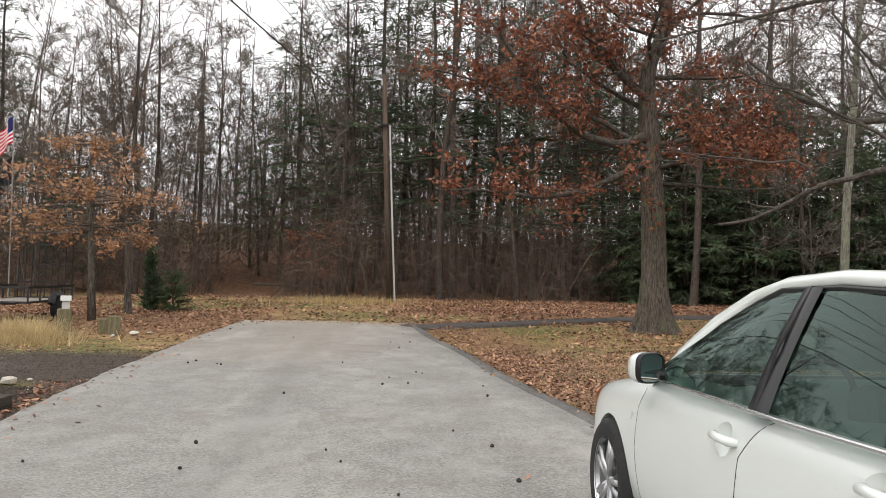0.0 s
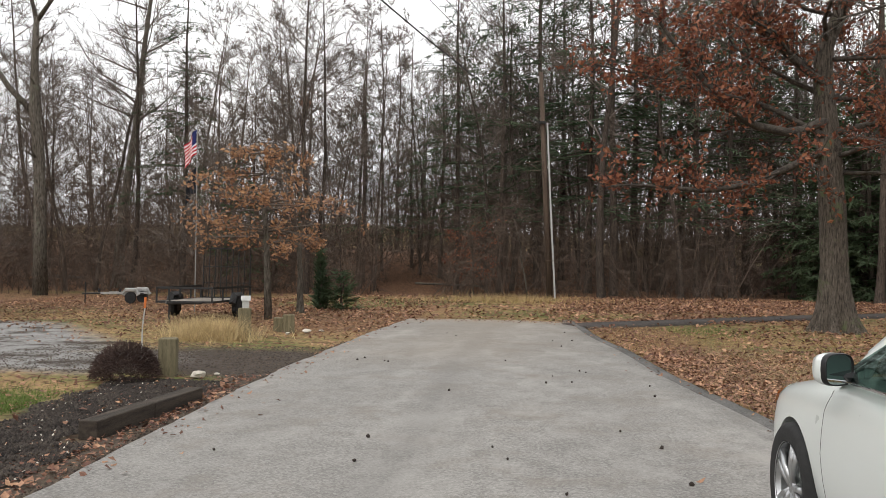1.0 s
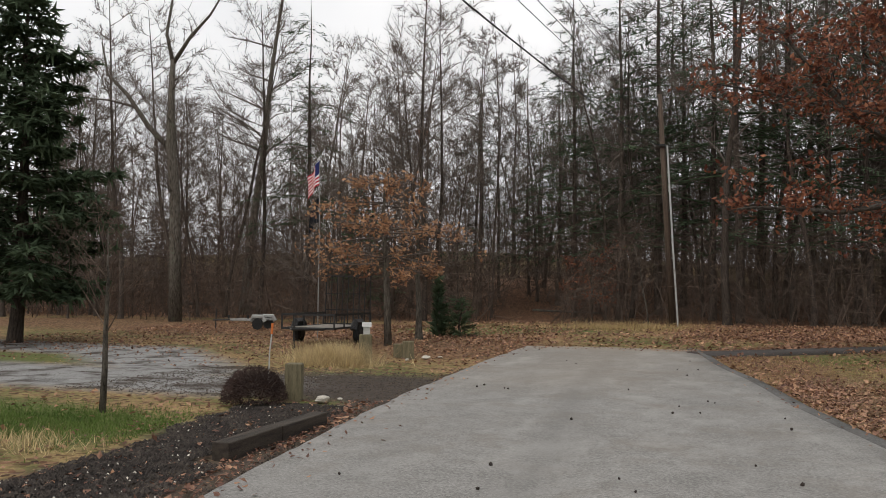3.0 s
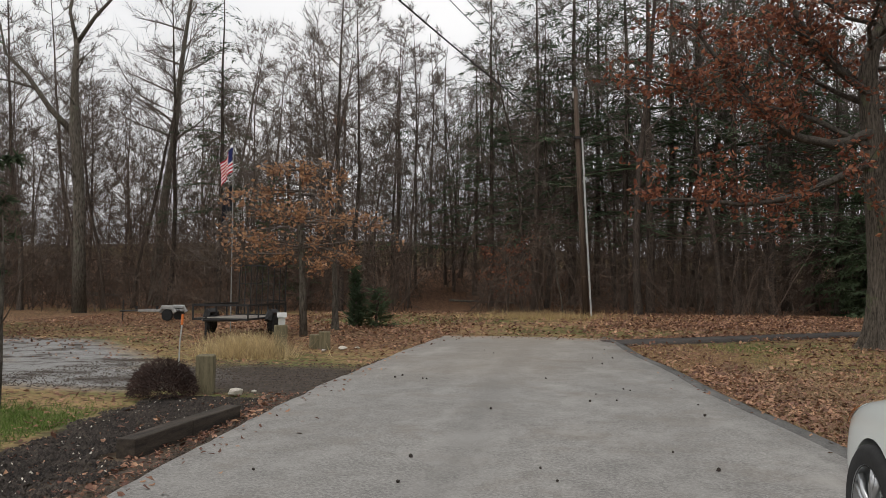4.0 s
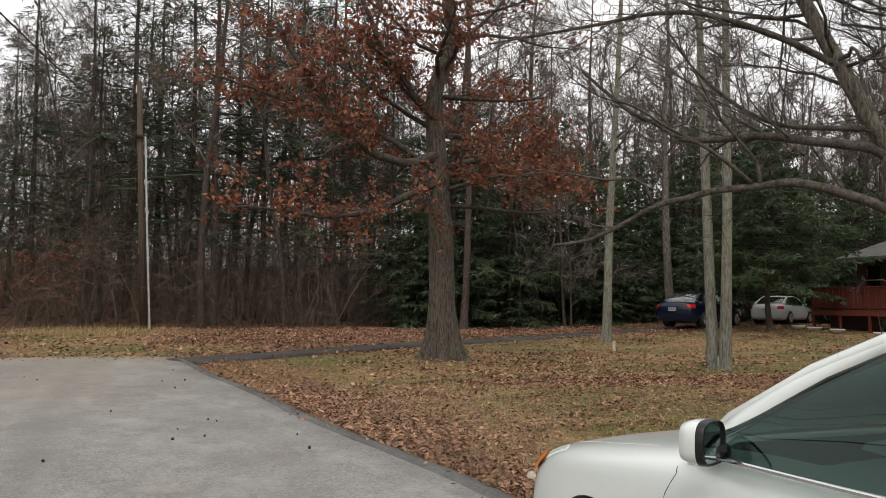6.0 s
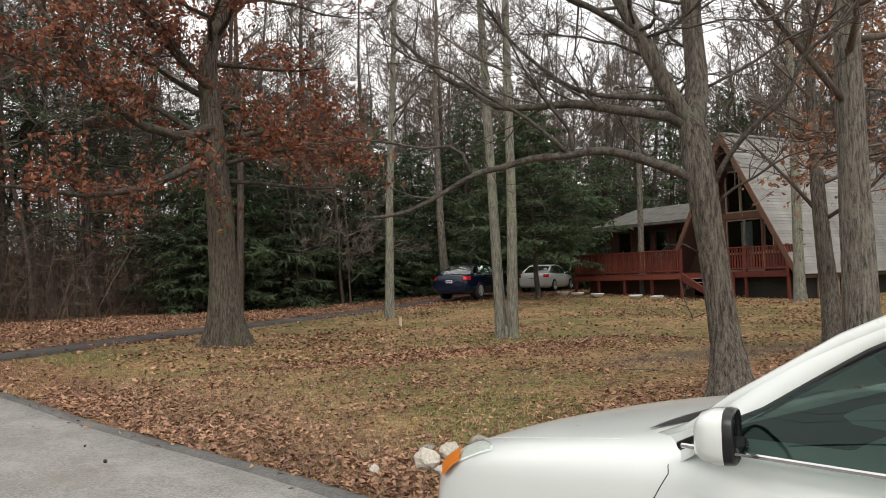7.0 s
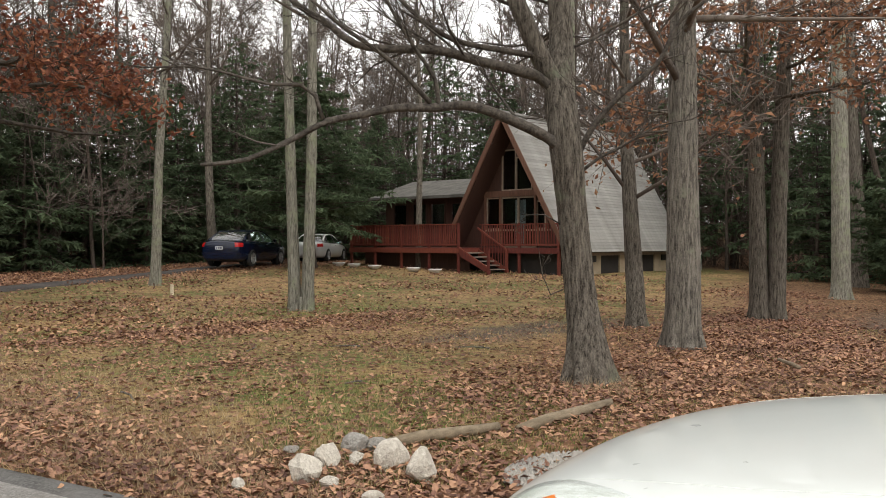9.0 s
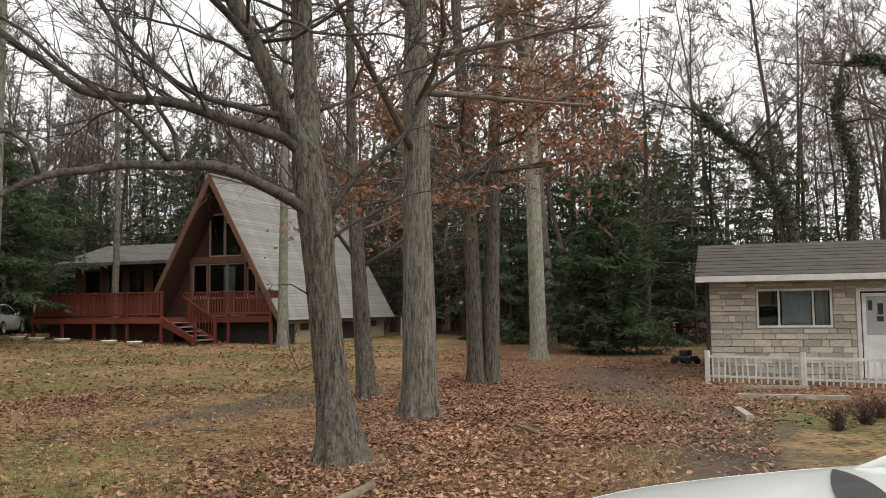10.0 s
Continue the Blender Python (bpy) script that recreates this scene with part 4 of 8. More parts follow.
for line, r, subs, twigs in (
    ([(-0.02, 0.26, 2.42), (-0.2, 0.36, 2.6), (-0.69, 0.58, 2.8), (-1.11, 0.78, 2.9), (-1.46, 0.94, 2.86), (-1.85, 1.13, 2.82), (-2.16, 1.28, 2.73), (-2.47, 1.43, 2.65), (-2.72, 1.55, 2.5), (-2.96, 1.66, 2.35), (-3.15, 1.75, 2.25), (-3.54, 1.94, 2.18)], 0.086, 0, 3),
    ([(0.0, 0.42, 3.15), (-0.22, 0.55, 3.31), (-0.72, 0.8, 3.4), (-1.25, 1.04, 3.48), (-1.7, 1.25, 3.45), (-2.1, 1.45, 3.46), (-2.4, 1.58, 3.66), (-2.65, 1.7, 3.8), (-3.2, 1.9, 4.3)], 0.085, 9, 6),
    ([(-0.12, 0.57, 3.55), (-0.6, 0.75, 3.56), (-1.19, 1.02, 3.64), (-1.67, 1.24, 3.96), (-1.96, 1.38, 4.27), (-2.3, 1.5, 4.8)], 0.05, 9, 6),
    ([(-1.44, 0.92, 2.89), (-1.47, 0.93, 3.14), (-1.64, 1.01, 3.38), (-1.8, 1.09, 3.62), (-1.94, 1.16, 3.88), (-2.2, 1.3, 4.5)], 0.032, 6, 5),
    ([(-1.53, 0.95, 2.9), (-1.95, 1.09, 3.26), (-2.41, 1.31, 3.55), (-2.7, 1.45, 3.79), (-3.11, 1.64, 3.94), (-3.46, 1.81, 4.22)], 0.035, 7, 5),
    ([(-2.52, 1.44, 2.66), (-2.6, 1.46, 2.87), (-2.74, 1.52, 2.96), (-3.0, 1.62, 2.95), (-3.3, 1.75, 3.0), (-3.6, 1.88, 3.04), (-4.0, 2.1, 3.0)], 0.028, 6, 4),
    ([(0.06, 0.24, 2.34), (0.13, 0.05, 2.75), (0.27, -0.2, 3.08), (0.45, -0.55, 3.4), (0.56, -0.76, 3.85), (0.72, -1.05, 4.12), (0.9, -1.4, 4.6), (1.1, -1.8, 5.3)], 0.045, 8, 6),
    ([(0.1, 0.18, 2.26), (0.18, -0.02, 2.42), (0.29, -0.23, 2.54), (0.45, -0.55, 2.74), (0.6, -0.9, 2.8)], 0.026, 5, 4),
    ([(-0.03, 0.33, 1.68), (-0.12, 0.5, 1.8), (-0.2, 0.68, 1.8), (-0.24, 0.8, 1.6)], 0.012, 3, 3),
    ([(0.0, 0.33, 0.98), (-0.08, 0.45, 0.92), (-0.13, 0.52, 1.13), (-0.15, 0.56, 1.45)], 0.011, 2, 3),
    ([(0.42, 0.7, 5.0), (1.0, 0.2, 5.7), (1.8, -0.3, 6.2), (2.8, -0.6, 6.6)], 0.06, 12, 8),
    ([(-0.36, 0.8, 4.3), (-1.1, 0.9, 4.6), (-2.2, 1.2, 4.9), (-3.4, 1.6, 4.7), (-4.4, 1.9, 4.5)], 0.055, 11, 7),
):
    pts = [Vector(p) for p in line]
    pts, _r = spline(pts, [1.0] * len(pts), 0.12)
    pts = [p + 0.012 * noise.noise_vector(p * 2.3) for p in pts]
    limb(fr[1], fr[1], None, None, None, (pts[-1] - pts[0]).length, r * 0.78, g, subs + 2, twigs, 0.0, 0, 0.05, 0.2, 0.42, 9, pts, True)
for k in range(34):
    pts0 = LEFT_STEM if k % 2 else RIGHT_STEM
    q, dd = along(pts0, 0.2 + 0.75 * g.random() ** 1.1)
    a = g.uniform(0, 6.28)
    limb(fr[1], fr[1], None, q, None, 2.5, 0.024, g, 8, 5, 0, 0, 0.03, 0.2, 0.5, 5, bend(q, (math.cos(a), math.sin(a), g.uniform(-0.1, 0.5)), g.uniform(1.6, 4.2), 8, g, 0.3, 0.02), True)
own_tree("forked_tree", fr, (BARK, LIMB), BASE[:2], "forked grey-brown furrowed tree with a long bare side limb")

# twin-stemmed pale tree
tw = Builder(), Builder()
for s, lean in ((-1, -0.05), (1, 0.012)):
    a = bare_tree(g, 17, 0.135, 0.38, 2.8, 15, 8, 10, (lean * 0.55, -lean * 0.8), wander=0.015)
    for k in (0, 1):
        tw[k].join(a[k], Matrix.Translation((s * 0.07, -s * 0.11, 0)))
flare(tw[0], 0.17, g, 6)
own_tree("twin_stemmed_tree", tw, (BARK_LICHEN, TWIG), (11.55, 18.55), "twin-stemmed pale bare tree on the lawn")

for name, at, h, r, kw, mat, label in (
    ("pale_tree", (14.2, 28.9), 19, 0.16, dict(start=0.35, spread=2.6, wander=0.014), BARK_LICHEN, "slender pale-barked bare tree on the lawn"),
    ("tall_tree", (17.1, 42.0), 19, 0.25, dict(start=0.4), BARK, "tall bare tree beside the drive"),
    ("tall_tree", (26.6, 11.2), 20, 0.24, dict(start=0.45, rough=11, wander=0.012), BARK_LICHEN, "pale flaking tree near the bungalow"),
    ("tall_tree", (27.3, 21.2), 18, 0.20, dict(start=0.5, wander=0.012), BARK_LICHEN, "straight bare tree beside the wooden house"),
    ("tall_tree", (28.0, 29.6), 17, 0.16, dict(start=0.5, wander=0.015), BARK, "bare tree rising through the red deck"),
    ("knotted_tree", (13.27, 11.22), 15, 0.15, dict(start=0.3, spread=2.5, rough=3, line=((0, 0, -0.1), (0.25, 0.2, 1.0), (0.2, 0.24, 2.0), (0.28, 0.35, 3.0), (0.55, 0.55, 4.2), (0.6, 0.6, 7), (0.8, 0.7, 11), (0.7, 0.9, 15))), BARK, "thin bare tree with a knotted trunk"),
    ("grey_tree", (10.78, 9.24), 20, 0.225, dict(start=0.36, spread=4, rough=5, line=((0, 0, -0.1), (0.03, 0.01, 1.2), (0.05, 0.03, 2.6), (0.1, 0.06, 4.5), (0.12, 0.06, 7), (0.0, 0.2, 11), (0.2, 0.1, 15), (0.1, 0.1, 20))), BARK_PALE, "straight grey furrowed tree on the leafy lawn"),
    ("tall_tree", (-26.8, 44), 21, 0.30, dict(start=0.4, spread=4), BARK, "tall bare tree at the woods' edge"),
    ("tall_tree", (22.5, 37.5), 19, 0.22, dict(start=0.4), BARK, "bare tree behind the parked blue car"),
    ("tall_tree", (34.0, 12.5), 19, 0.28, dict(start=0.4, spread=4), BARK, "tall bare tree between the two houses"),
):
    own_tree(name, bare_tree(g, h, r, limbs=17, subs=8, twigs=11, sides=12, **kw), (mat, TWIG), at, label)

# the crooked tree at the left edge of the woods, forked high up
cr = Builder(), Builder()
cpts = [Vector(p) for p in ((0, 0, -0.1), (-0.1, 0, 3), (-0.2, 0, 6), (-0.5, 0, 8.3), (-0.55, 0, 10.5), (-0.5, 0, 12.5))]
cr[0].tube(cpts, [0.34, 0.27, 0.25, 0.24, 0.17, 0.12], 10)
for line, r in (([(-0.5, 0, 8.1), (-1.6, -0.3, 9.3), (-2.6, -0.6, 10.8), (-3.6, -0.8, 11.8), (-4.0, -0.8, 13.4)], 0.15), ([(-2.2, -0.5, 10.2), (-3.4, -1.0, 10.5), (-4.6, -1.5, 10.6)], 0.07), ([(-0.5, 0, 12.3), (0.3, 0.2, 13.6), (1.3, 0.3, 14.6), (2.2, 0.4, 16)], 0.11), ([(-0.5, 0, 12.3), (-0.9, 0, 13.8), (-0.7, 0.1, 15.5), (-1.2, 0.1, 17)], 0.10)):
    pts = [Vector(p) for p in line]
    limb(*cr, None, None, None, 3.2, r, g, 7, 6, 0, 0, 0.06, 0.2, 0.35, 6, pts)
for k in range(8):
    q, dd = along(cpts, g.uniform(0.3, 0.95))
    a = g.uniform(0, 6.28)
    limb(*cr, None, q, (math.cos(a), math.sin(a), 0.5), g.uniform(1, 2.5), 0.05, g, 6, 7)
own_tree("crooked_tree", cr, (BARK, TWIG), (-24.3, 33.7), "crooked forked bare tree at the woods' edge")

# two dark stems carrying brown leaves, and the leafy thin tree
st = Builder(), Builder(), Builder()
for s, h in ((-1, 13), (1, 15)):
    pts = [Vector((0.08 * s, -0.15 * s, -0.1)), Vector((0.10 * s, -0.2 * s, 2.5)), Vector((0.1 * s, -0.3 * s, 5.5)), Vector((0.2 * s, -0.5 * s, 9)), Vector((0.2 * s, -0.6 * s, h))]
    furrowed(st[0], pts, [0.20, 0.165, 0.145, 0.10, 0.03], 9 + s, 0.06, 28, 0.1, 8.0, 0.6)
    for k in range(15):
        t = 0.36 + 0.6 * (k + g.random()) / 15
        q, dd = along(pts, t)
        a = g.uniform(0, 6.28)
        limb(*st, q, (math.cos(a), math.sin(a), g.uniform(-0.15, 0.3)), (4.0 - 2.2 * (t - 0.36)) * g.uniform(0.6, 1), 0.05, g, 9, 8, 0.15, 4 if t < 0.7 else 0, -0.02)
own_tree("leafy_tree", st, (BARK, TWIG, DULL_LEAF), (17.75, 10.4), "two-stemmed dark tree holding tan brown leaves")

lf = Builder(), Builder(), Builder()
for k in range(9):
    a = g.uniform(0, 6.28)
    q = Vector((g.uniform(-0.05, 0.05), 0, g.uniform(2.6, 4.6)))
    limb(*lf, q, (math.cos(a), math.sin(a), g.uniform(0, 0.3)), g.uniform(0.9, 1.7), 0.025, g, 5, 4, 0.15, 2, 0.0)
lf[0].tube([(0, 0, -0.1), (0.03, 0, 2), (0, 0.05, 4.2), (0.1, 0.1, 6.5)], [0.07, 0.06, 0.04, 0.01], 7)
own_tree("sapling_oak", lf, (BARK, TWIG, DULL_LEAF), (12.2, 9.9), "thin young oak with a few tan leaves")

# young oak with flat tiers of orange leaves
yo = Builder(), Builder(), Builder()
ypts = [Vector(p) for p in ((0, 0, -0.1), (-0.05, 0, 1.2), (-0.1, 0, 2.4), (-0.2, 0, 3.6), (-0.15, 0, 5.0))]
yo[0].tube(ypts, [0.12, 0.095, 0.085, 0.055, 0.015], 9)
for z, reach, count in ((2.35, 2.3, 7), (2.7, 2.7, 8), (3.3, 3.0, 9), (3.55, 2.4, 6), (4.2, 1.9, 7), (4.7, 1.3, 5)):
    for k in range(count):
        a = 2 * math.pi * (k + g.uniform(-0.35, 0.35)) / count + z * 3
        q, dd = along(ypts, min(0.97, z / 5.0 + g.uniform(-0.03, 0.03)))
        limb(yo[1], yo[1], yo[2], q, (math.cos(a), math.sin(a), g.uniform(-0.05, 0.16)), reach * g.uniform(0.6, 1.05), 0.024, g, 6, 4, 0.13, 4 if g.random() < 0.7 else 0, -0.02, 0.08, 0.30)
own_tree("young_oak", yo, (BARK, TWIG, TAN_LEAF), (-9.1, 22.6), "young oak with flat tiers of orange-tan leaves")
own_tree("young_tree", bare_tree(g, 6, 0.11, 0.45, 1.6, 9, 6, 6), (BARK, TWIG), (-9.3, 25.8), "young bare tree beside the orange oak")
sp_ = Builder(), Builder()
sp_[0].tube([(0, 0, -0.1), (0.02, 0, 0.5), (0.0, 0.02, 1.0), (0.03, 0, 1.6), (0.0, 0, 2.3)], [0.045, 0.036, 0.03, 0.02, 0.006], 8)
for k in range(12):
    a = k * 2.4 + g.uniform(-0.3, 0.3)
    limb(sp_[1], sp_[1], None, Vector((0.01, 0, 0.95 + 0.1 * k)), (math.cos(a), math.sin(a), 1.3), g.uniform(0.9, 1.5) * (1 - 0.04 * k), 0.011, g, 5, 4, 0, 0, 0.03, 0.12, 0.42, 3, None, True, 0.003)
own_tree("sapling", sp_, (BARK, BRUSH), (-7.45, 8.8), "bare planted sapling with fine upswept twigs")
own_tree("columnar_evergreen", pine_tree(g, 2.3, 0.05, 0.03, 0.36, 13, 7, 24, 0.28, 0.12, 0.6, 0.3), (BARK_DARK, NEEDLE), (-9.2, 27.6), "small dark columnar evergreen")
own_tree("spreading_evergreen", pine_tree(g, 1.5, 0.05, 0.03, 0.6, 9, 7, 24, 0.28, 0.0, 0.3, 0.3), (BARK_DARK, HEMLOCK), (-8.5, 27.7), "low dark evergreen shrub beside the columnar one")
own_tree("spruce_tree", hemlock(g, 11.5, 0.2, 3.2, 210, 0.13, 50, 0.30, 0.3, -0.02), (BARK_DARK, NEEDLE), (-19.7, 19.6), "dense dark spruce beside the gravel drive")
own_tree("hemlock_by_house", hemlock(g, 9.0, 0.13, 4.3, 170, 0.24, 44, 0.27, 0.55, -0.03), (BARK_DARK, HEMLOCK), (23.8, 32.0), "broad green hemlock shading the parked cars")
own_tree("holly_tree", hemlock(g, 6.6, 0.12, 2.5, 170, 0.02, 34, 0.26, 0.8, 0.05), (BARK_DARK, HEMLOCK), (31.0, 9.6), "bushy dark evergreen holly near the bungalow")

bt_ = Builder(), Builder(), Builder()
bt_[0].tube([(0, 0, -0.1), (0.05, 0, 1.2), (-0.05, 0, 2.4), (0, 0, 3.6)], [0.05, 0.04, 0.03, 0.01], 7)
for k in range(14):
    a = k * 2.4
    limb(*bt_, Vector((0, 0, 0.7 + 0.19 * k)), (math.cos(a), math.sin(a), 0.3), g.uniform(0.8, 1.5), 0.014, g, 5, 5, 0.14, 3, 0.0)
own_tree("beech_sapling", bt_, (BARK, TWIG, OAK_LEAF), (-6.0, 42.0), "young beech holding russet leaves at the woods' edge")
ls = Builder(), Builder()
lpts = [Vector(p) for p in ((0, 0, -0.1), (-0.1, 0, 0.8), (-0.28, 0.05, 1.7), (-0.36, 0, 2.5), (-0.6, 0.05, 3.4))]
ls[0].tube(lpts, [0.04, 0.034, 0.028, 0.02, 0.006], 7)
for k in range(11):
    q, dd = along(lpts, g.uniform(0.25, 1))
    limb(ls[1], ls[1], None, q, (g.gauss(0, 1), g.gauss(0, 1), 0.6), g.uniform(0.4, 1.0), 0.012, g, 4, 4)
own_tree("leaning_sapling", ls, (BARK, TWIG), (-2.9, 37.6), "thin grey leaning sapling beside the utility pole")

# ivy-clad crooked trees behind the bungalow
for at, line in (((33, 2.6), ((0, 0, -0.1), (0.1, 0.1, 3), (-0.3, 0.6, 5.5), (-0.9, 1.7, 7.2), (-1.3, 2.9, 8.2), (-1.5, 3.8, 9.4))), ((36, 0.6), ((0, 0, -0.1), (0, 0.1, 4), (0.2, -0.2, 7), (0.1, 0.4, 9.5), (0.2, 0, 12))), ((30, -1.6), ((0, 0, -0.1), (0, 0.1, 4), (0, 0.5, 7), (-0.3, 1.2, 9), (-0.5, 2.2, 9.8), (-0.6, 3.0, 9.6)))):
    iv = Builder(), Builder(), Builder()
    pts = [Vector(p) for p in line]
    n = len(pts) - 1
    iv[0].tube(pts, [0.26 * (1 - 0.7 * k / n) for k in range(n + 1)], 8)
    for _ in range(1700):
        t = g.uniform(0.12, 0.9)
        q, dd = along(pts, t)
        a = g.uniform(0, 6.28)
        iv[2].leaf(q + Vector((math.cos(a), math.sin(a), g.gauss(0, 0.3))) * (0.34 * (1 - 0.5 * t)) * g.uniform(0.3, 1.25), 0.15, g, False, 0.8)
    for k in range(9):
        q, dd = along(pts, g.uniform(0.45, 1.0))
        a = g.uniform(0, 6.28)
        limb(iv[0], iv[1], None, q, (math.cos(a), math.sin(a), 0.35), g.uniform(2, 4.2), 0.05, g, 7, 8, 0, 0, 0.05, 0.28)
    own_tree("ivy_clad_tree", iv, (BARK_DARK, TWIG, IVY), at, "crooked bare tree wrapped in dark ivy")

# leaf nest high in a far tree, fallen logs
nest = Builder()
for _ in range(500):
    v = Vector((g.gauss(0, 1), g.gauss(0, 1), g.gauss(0, 0.8)))
    nest.leaf(v.normalized() * 0.42 * g.random() ** 0.4, 0.28, g)
tagged(part("leaf_nest", nest, LITTER_LEAF), "round squirrel nest of brown leaves in a tree", "nest").matrix_world = pose(-22.3, 62.6, 14.5)
nt = bare_tree(g, 19, 0.17, 0.35, 3.0, 16, 7, 8)
own_tree("nest_tree", nt, (BARK_DARK, TWIG), (-22.2, 62.9), "tall bare tree carrying a leaf nest")
for p, q, r in (((-13.5, 65.5), (-11.5, 66.5), 0.14), ((-34.5, 47), (-31.5, 48), 0.12), ((-9.5, 44.5), (-6.0, 46.5), 0.06)):
    a, c = Vector((*p, gz(*p) + 0.4)), Vector((*q, gz(*q) + 0.12))
    lg = Builder()
    lg.tube([a, a.lerp(c, 0.5), c], [r, r * 0.9, r * 0.7], 8)
    tagged(part("fallen_log", lg, BARK_PALE, smooth=True), "fallen weathered log lying in the woods", "log")

# ---- the A-frame house ----
RED = simple("red_stained_wood", (0.080, 0.018, 0.012), (0.185, 0.040, 0.025), 4.0, 0.7, stretch=(6, 6, 0.6), vary=0.25)
DARKWOOD = simple("dark_brown_boards", (0.030, 0.014, 0.010), (0.080, 0.036, 0.024), 4.0, 0.75, stretch=(8, 8, 0.5))
BROWNTRIM = simple("brown_trim_boards", (0.085, 0.038, 0.025), (0.17, 0.085, 0.055), 4.0, 0.75, stretch=(8, 8, 0.5))
TANTRIM = simple("weathered_tan_trim", (0.20, 0.15, 0.11), (0.33, 0.26, 0.20), 5.0, 0.75)
SHINGLE = simple("pale_grey_siding", (0.20, 0.196, 0.182), (0.34, 0.333, 0.31), 1.5, 0.85, vary=0.12)
WHITE = simple("chalky_white_paint", (0.46, 0.46, 0.44), (0.70, 0.70, 0.68), 3.0, 0.6, bump=0.1, vary=0.12)
GREYROOF = simple("dark_grey_roof_felt", (0.038, 0.031, 0.027), (0.082, 0.070, 0.061), 2.0, 0.9, bump=0.4)
BLOCK = simple("buff_foundation_block", (0.25, 0.20, 0.14), (0.42, 0.34, 0.24), 2.5, 0.9)
STONE = simple("buff_split_stone", (0.29, 0.265, 0.225), (0.50, 0.465, 0.40), 5.0, 0.9, bump=0.6, vary=0.3)
MORTAR = simple("grey_mortar", (0.22, 0.205, 0.18), (0.33, 0.31, 0.28), 8.0, 0.95)
BLACK = simple("black_painted_metal", (0.010, 0.010, 0.011), (0.030, 0.029, 0.028), 6.0, 0.5, vary=0.2)
RUBBER = simple("black_rubber", (0.012, 0.012, 0.012), (0.026, 0.026, 0.026), 12.0, 0.8)
CURTAIN = simple("pale_blue_grey_curtain", (0.40, 0.45, 0.48), (0.60, 0.65, 0.68), 2.0, 0.9, stretch=(1, 14, 0.2))
# near-black colour standing in for shade inside rooms and under the house
PAINTED_SHADE = simple("painted_near_black_shade", (0.020, 0.018, 0.016), (0.035, 0.03, 0.027), 2.0, 0.9)


def glass_material(name, tint, rough=0.02, strength=1.0, sheen=(1, 1, 1)):
    """Window glass: a clear tinted pane that mirrors more at a slant."""
    m, n, l, b = material(name, rough)
    out = n["Material Output"]
    tr, gl, mx, fr_ = n.new("ShaderNodeBsdfTransparent"), n.new("ShaderNodeBsdfGlossy"), n.new("ShaderNodeMixShader"), n.new("ShaderNodeFresnel")
    tr.inputs["Color"].default_value = (*tint, 1)
    gl.inputs["Roughness"].default_value = rough
    gl.inputs["Color"].default_value = (*sheen, 1)
    fr_.inputs["IOR"].default_value = 1.5
    l.new(math_node(n, l, "MULTIPLY", fr_.outputs[0], strength, True), mx.inputs[0])
    l.new(tr.outputs[0], mx.inputs[1]); l.new(gl.outputs[0], mx.inputs[2])
    l.new(mx.outputs[0], out.inputs["Surface"])
    return m


WINDOW = glass_material("window_glass", (0.68, 0.72, 0.72), 0.02, 0.9)


def pane(name, b, mat, parent, smooth=False):
    ob = part(name, b, mat, parent, smooth=smooth)
    ob.visible_shadow = False
    return ob


def carve(ob, cutter_builder):
    """Cuts the builder's boxes out of ob's mesh for good."""
    cm = cutter_builder.mesh("cutter", None)
    cut = new("cutter", cm)
    cut.parent = ob.parent
    k = ob.modifiers.new("cut", "BOOLEAN")
    k.operation, k.object, k.solver = "DIFFERENCE", cut, "EXACT"
    dg = bpy.context.evaluated_depsgraph_get()
    me = bpy.data.meshes.new_from_object(ob.evaluated_get(dg))
    ob.modifiers.clear()
    ob.data = me
    bpy.data.objects.remove(cut)
    bpy.data.meshes.remove(cm)


HB = Vector((28.4, 25.2, 0.5))
house = thing("a_frame_house", "brown wooden A-frame house with pale grey sided roof", "house", HB)


def hpart(name, b, mat, parent=house, label="", bevel=0.0, smooth=False):
    b.v = [p - HB for p in b.v]
    return part(name, b, mat, parent, label, smooth, bevel)


def prism(poly, x0, x1):
    """A wall of the (y, z) outline from x0 to x1."""
    b = Builder()
    n = len(poly)
    b.v = [Vector((x0, *p)) for p in poly] + [Vector((x1, *p)) for p in poly]
    b.f = [tuple(reversed(range(n))), tuple(range(n, 2 * n))] + [(k, (k + 1) % n, n + (k + 1) % n, n + k) for k in range(n)]
    return b


RX0, RX1, RY, RZ, RH, RW = 28.3, 39.6, 25.2, 1.15, 7.1, 3.34
for s in (-1, 1):
    hpart("roof", prism([(RY + s * RW, RZ), (RY, RH), (RY, RH - 0.36), (RY + s * (RW - 0.2), RZ)], RX0 + 0.03, RX1), DARKWOOD)
    hpart("fascia", prism([(RY + s * (RW + 0.06), RZ - 0.05), (RY, RH + 0.1), (RY, RH - 0.32), (RY + s * (RW - 0.16), RZ - 0.05)], RX0 - 0.06, RX0), BROWNTRIM)
wall = hpart("front_wall", prism([(RY - 3.15, 1.2), (RY + 3.15, 1.2), (RY, 6.75)], 29.5, 29.66), DARKWOOD)
cut = Builder()
for y0, y1, z0, z1 in ((25.3, 25.95, 3.9, 5.6), (24.45, 25.2, 3.9, 5.25), (26.15, 26.8, 2.2, 3.5), (24.25, 25.98, 1.4, 3.5), (23.75, 24.12, 2.2, 3.3)):
    cut.box((29.3 - HB.x, y0 - HB.y, z0 - HB.z), (29.9 - HB.x, y1 - HB.y, z1 - HB.z))
carve(wall, cut)
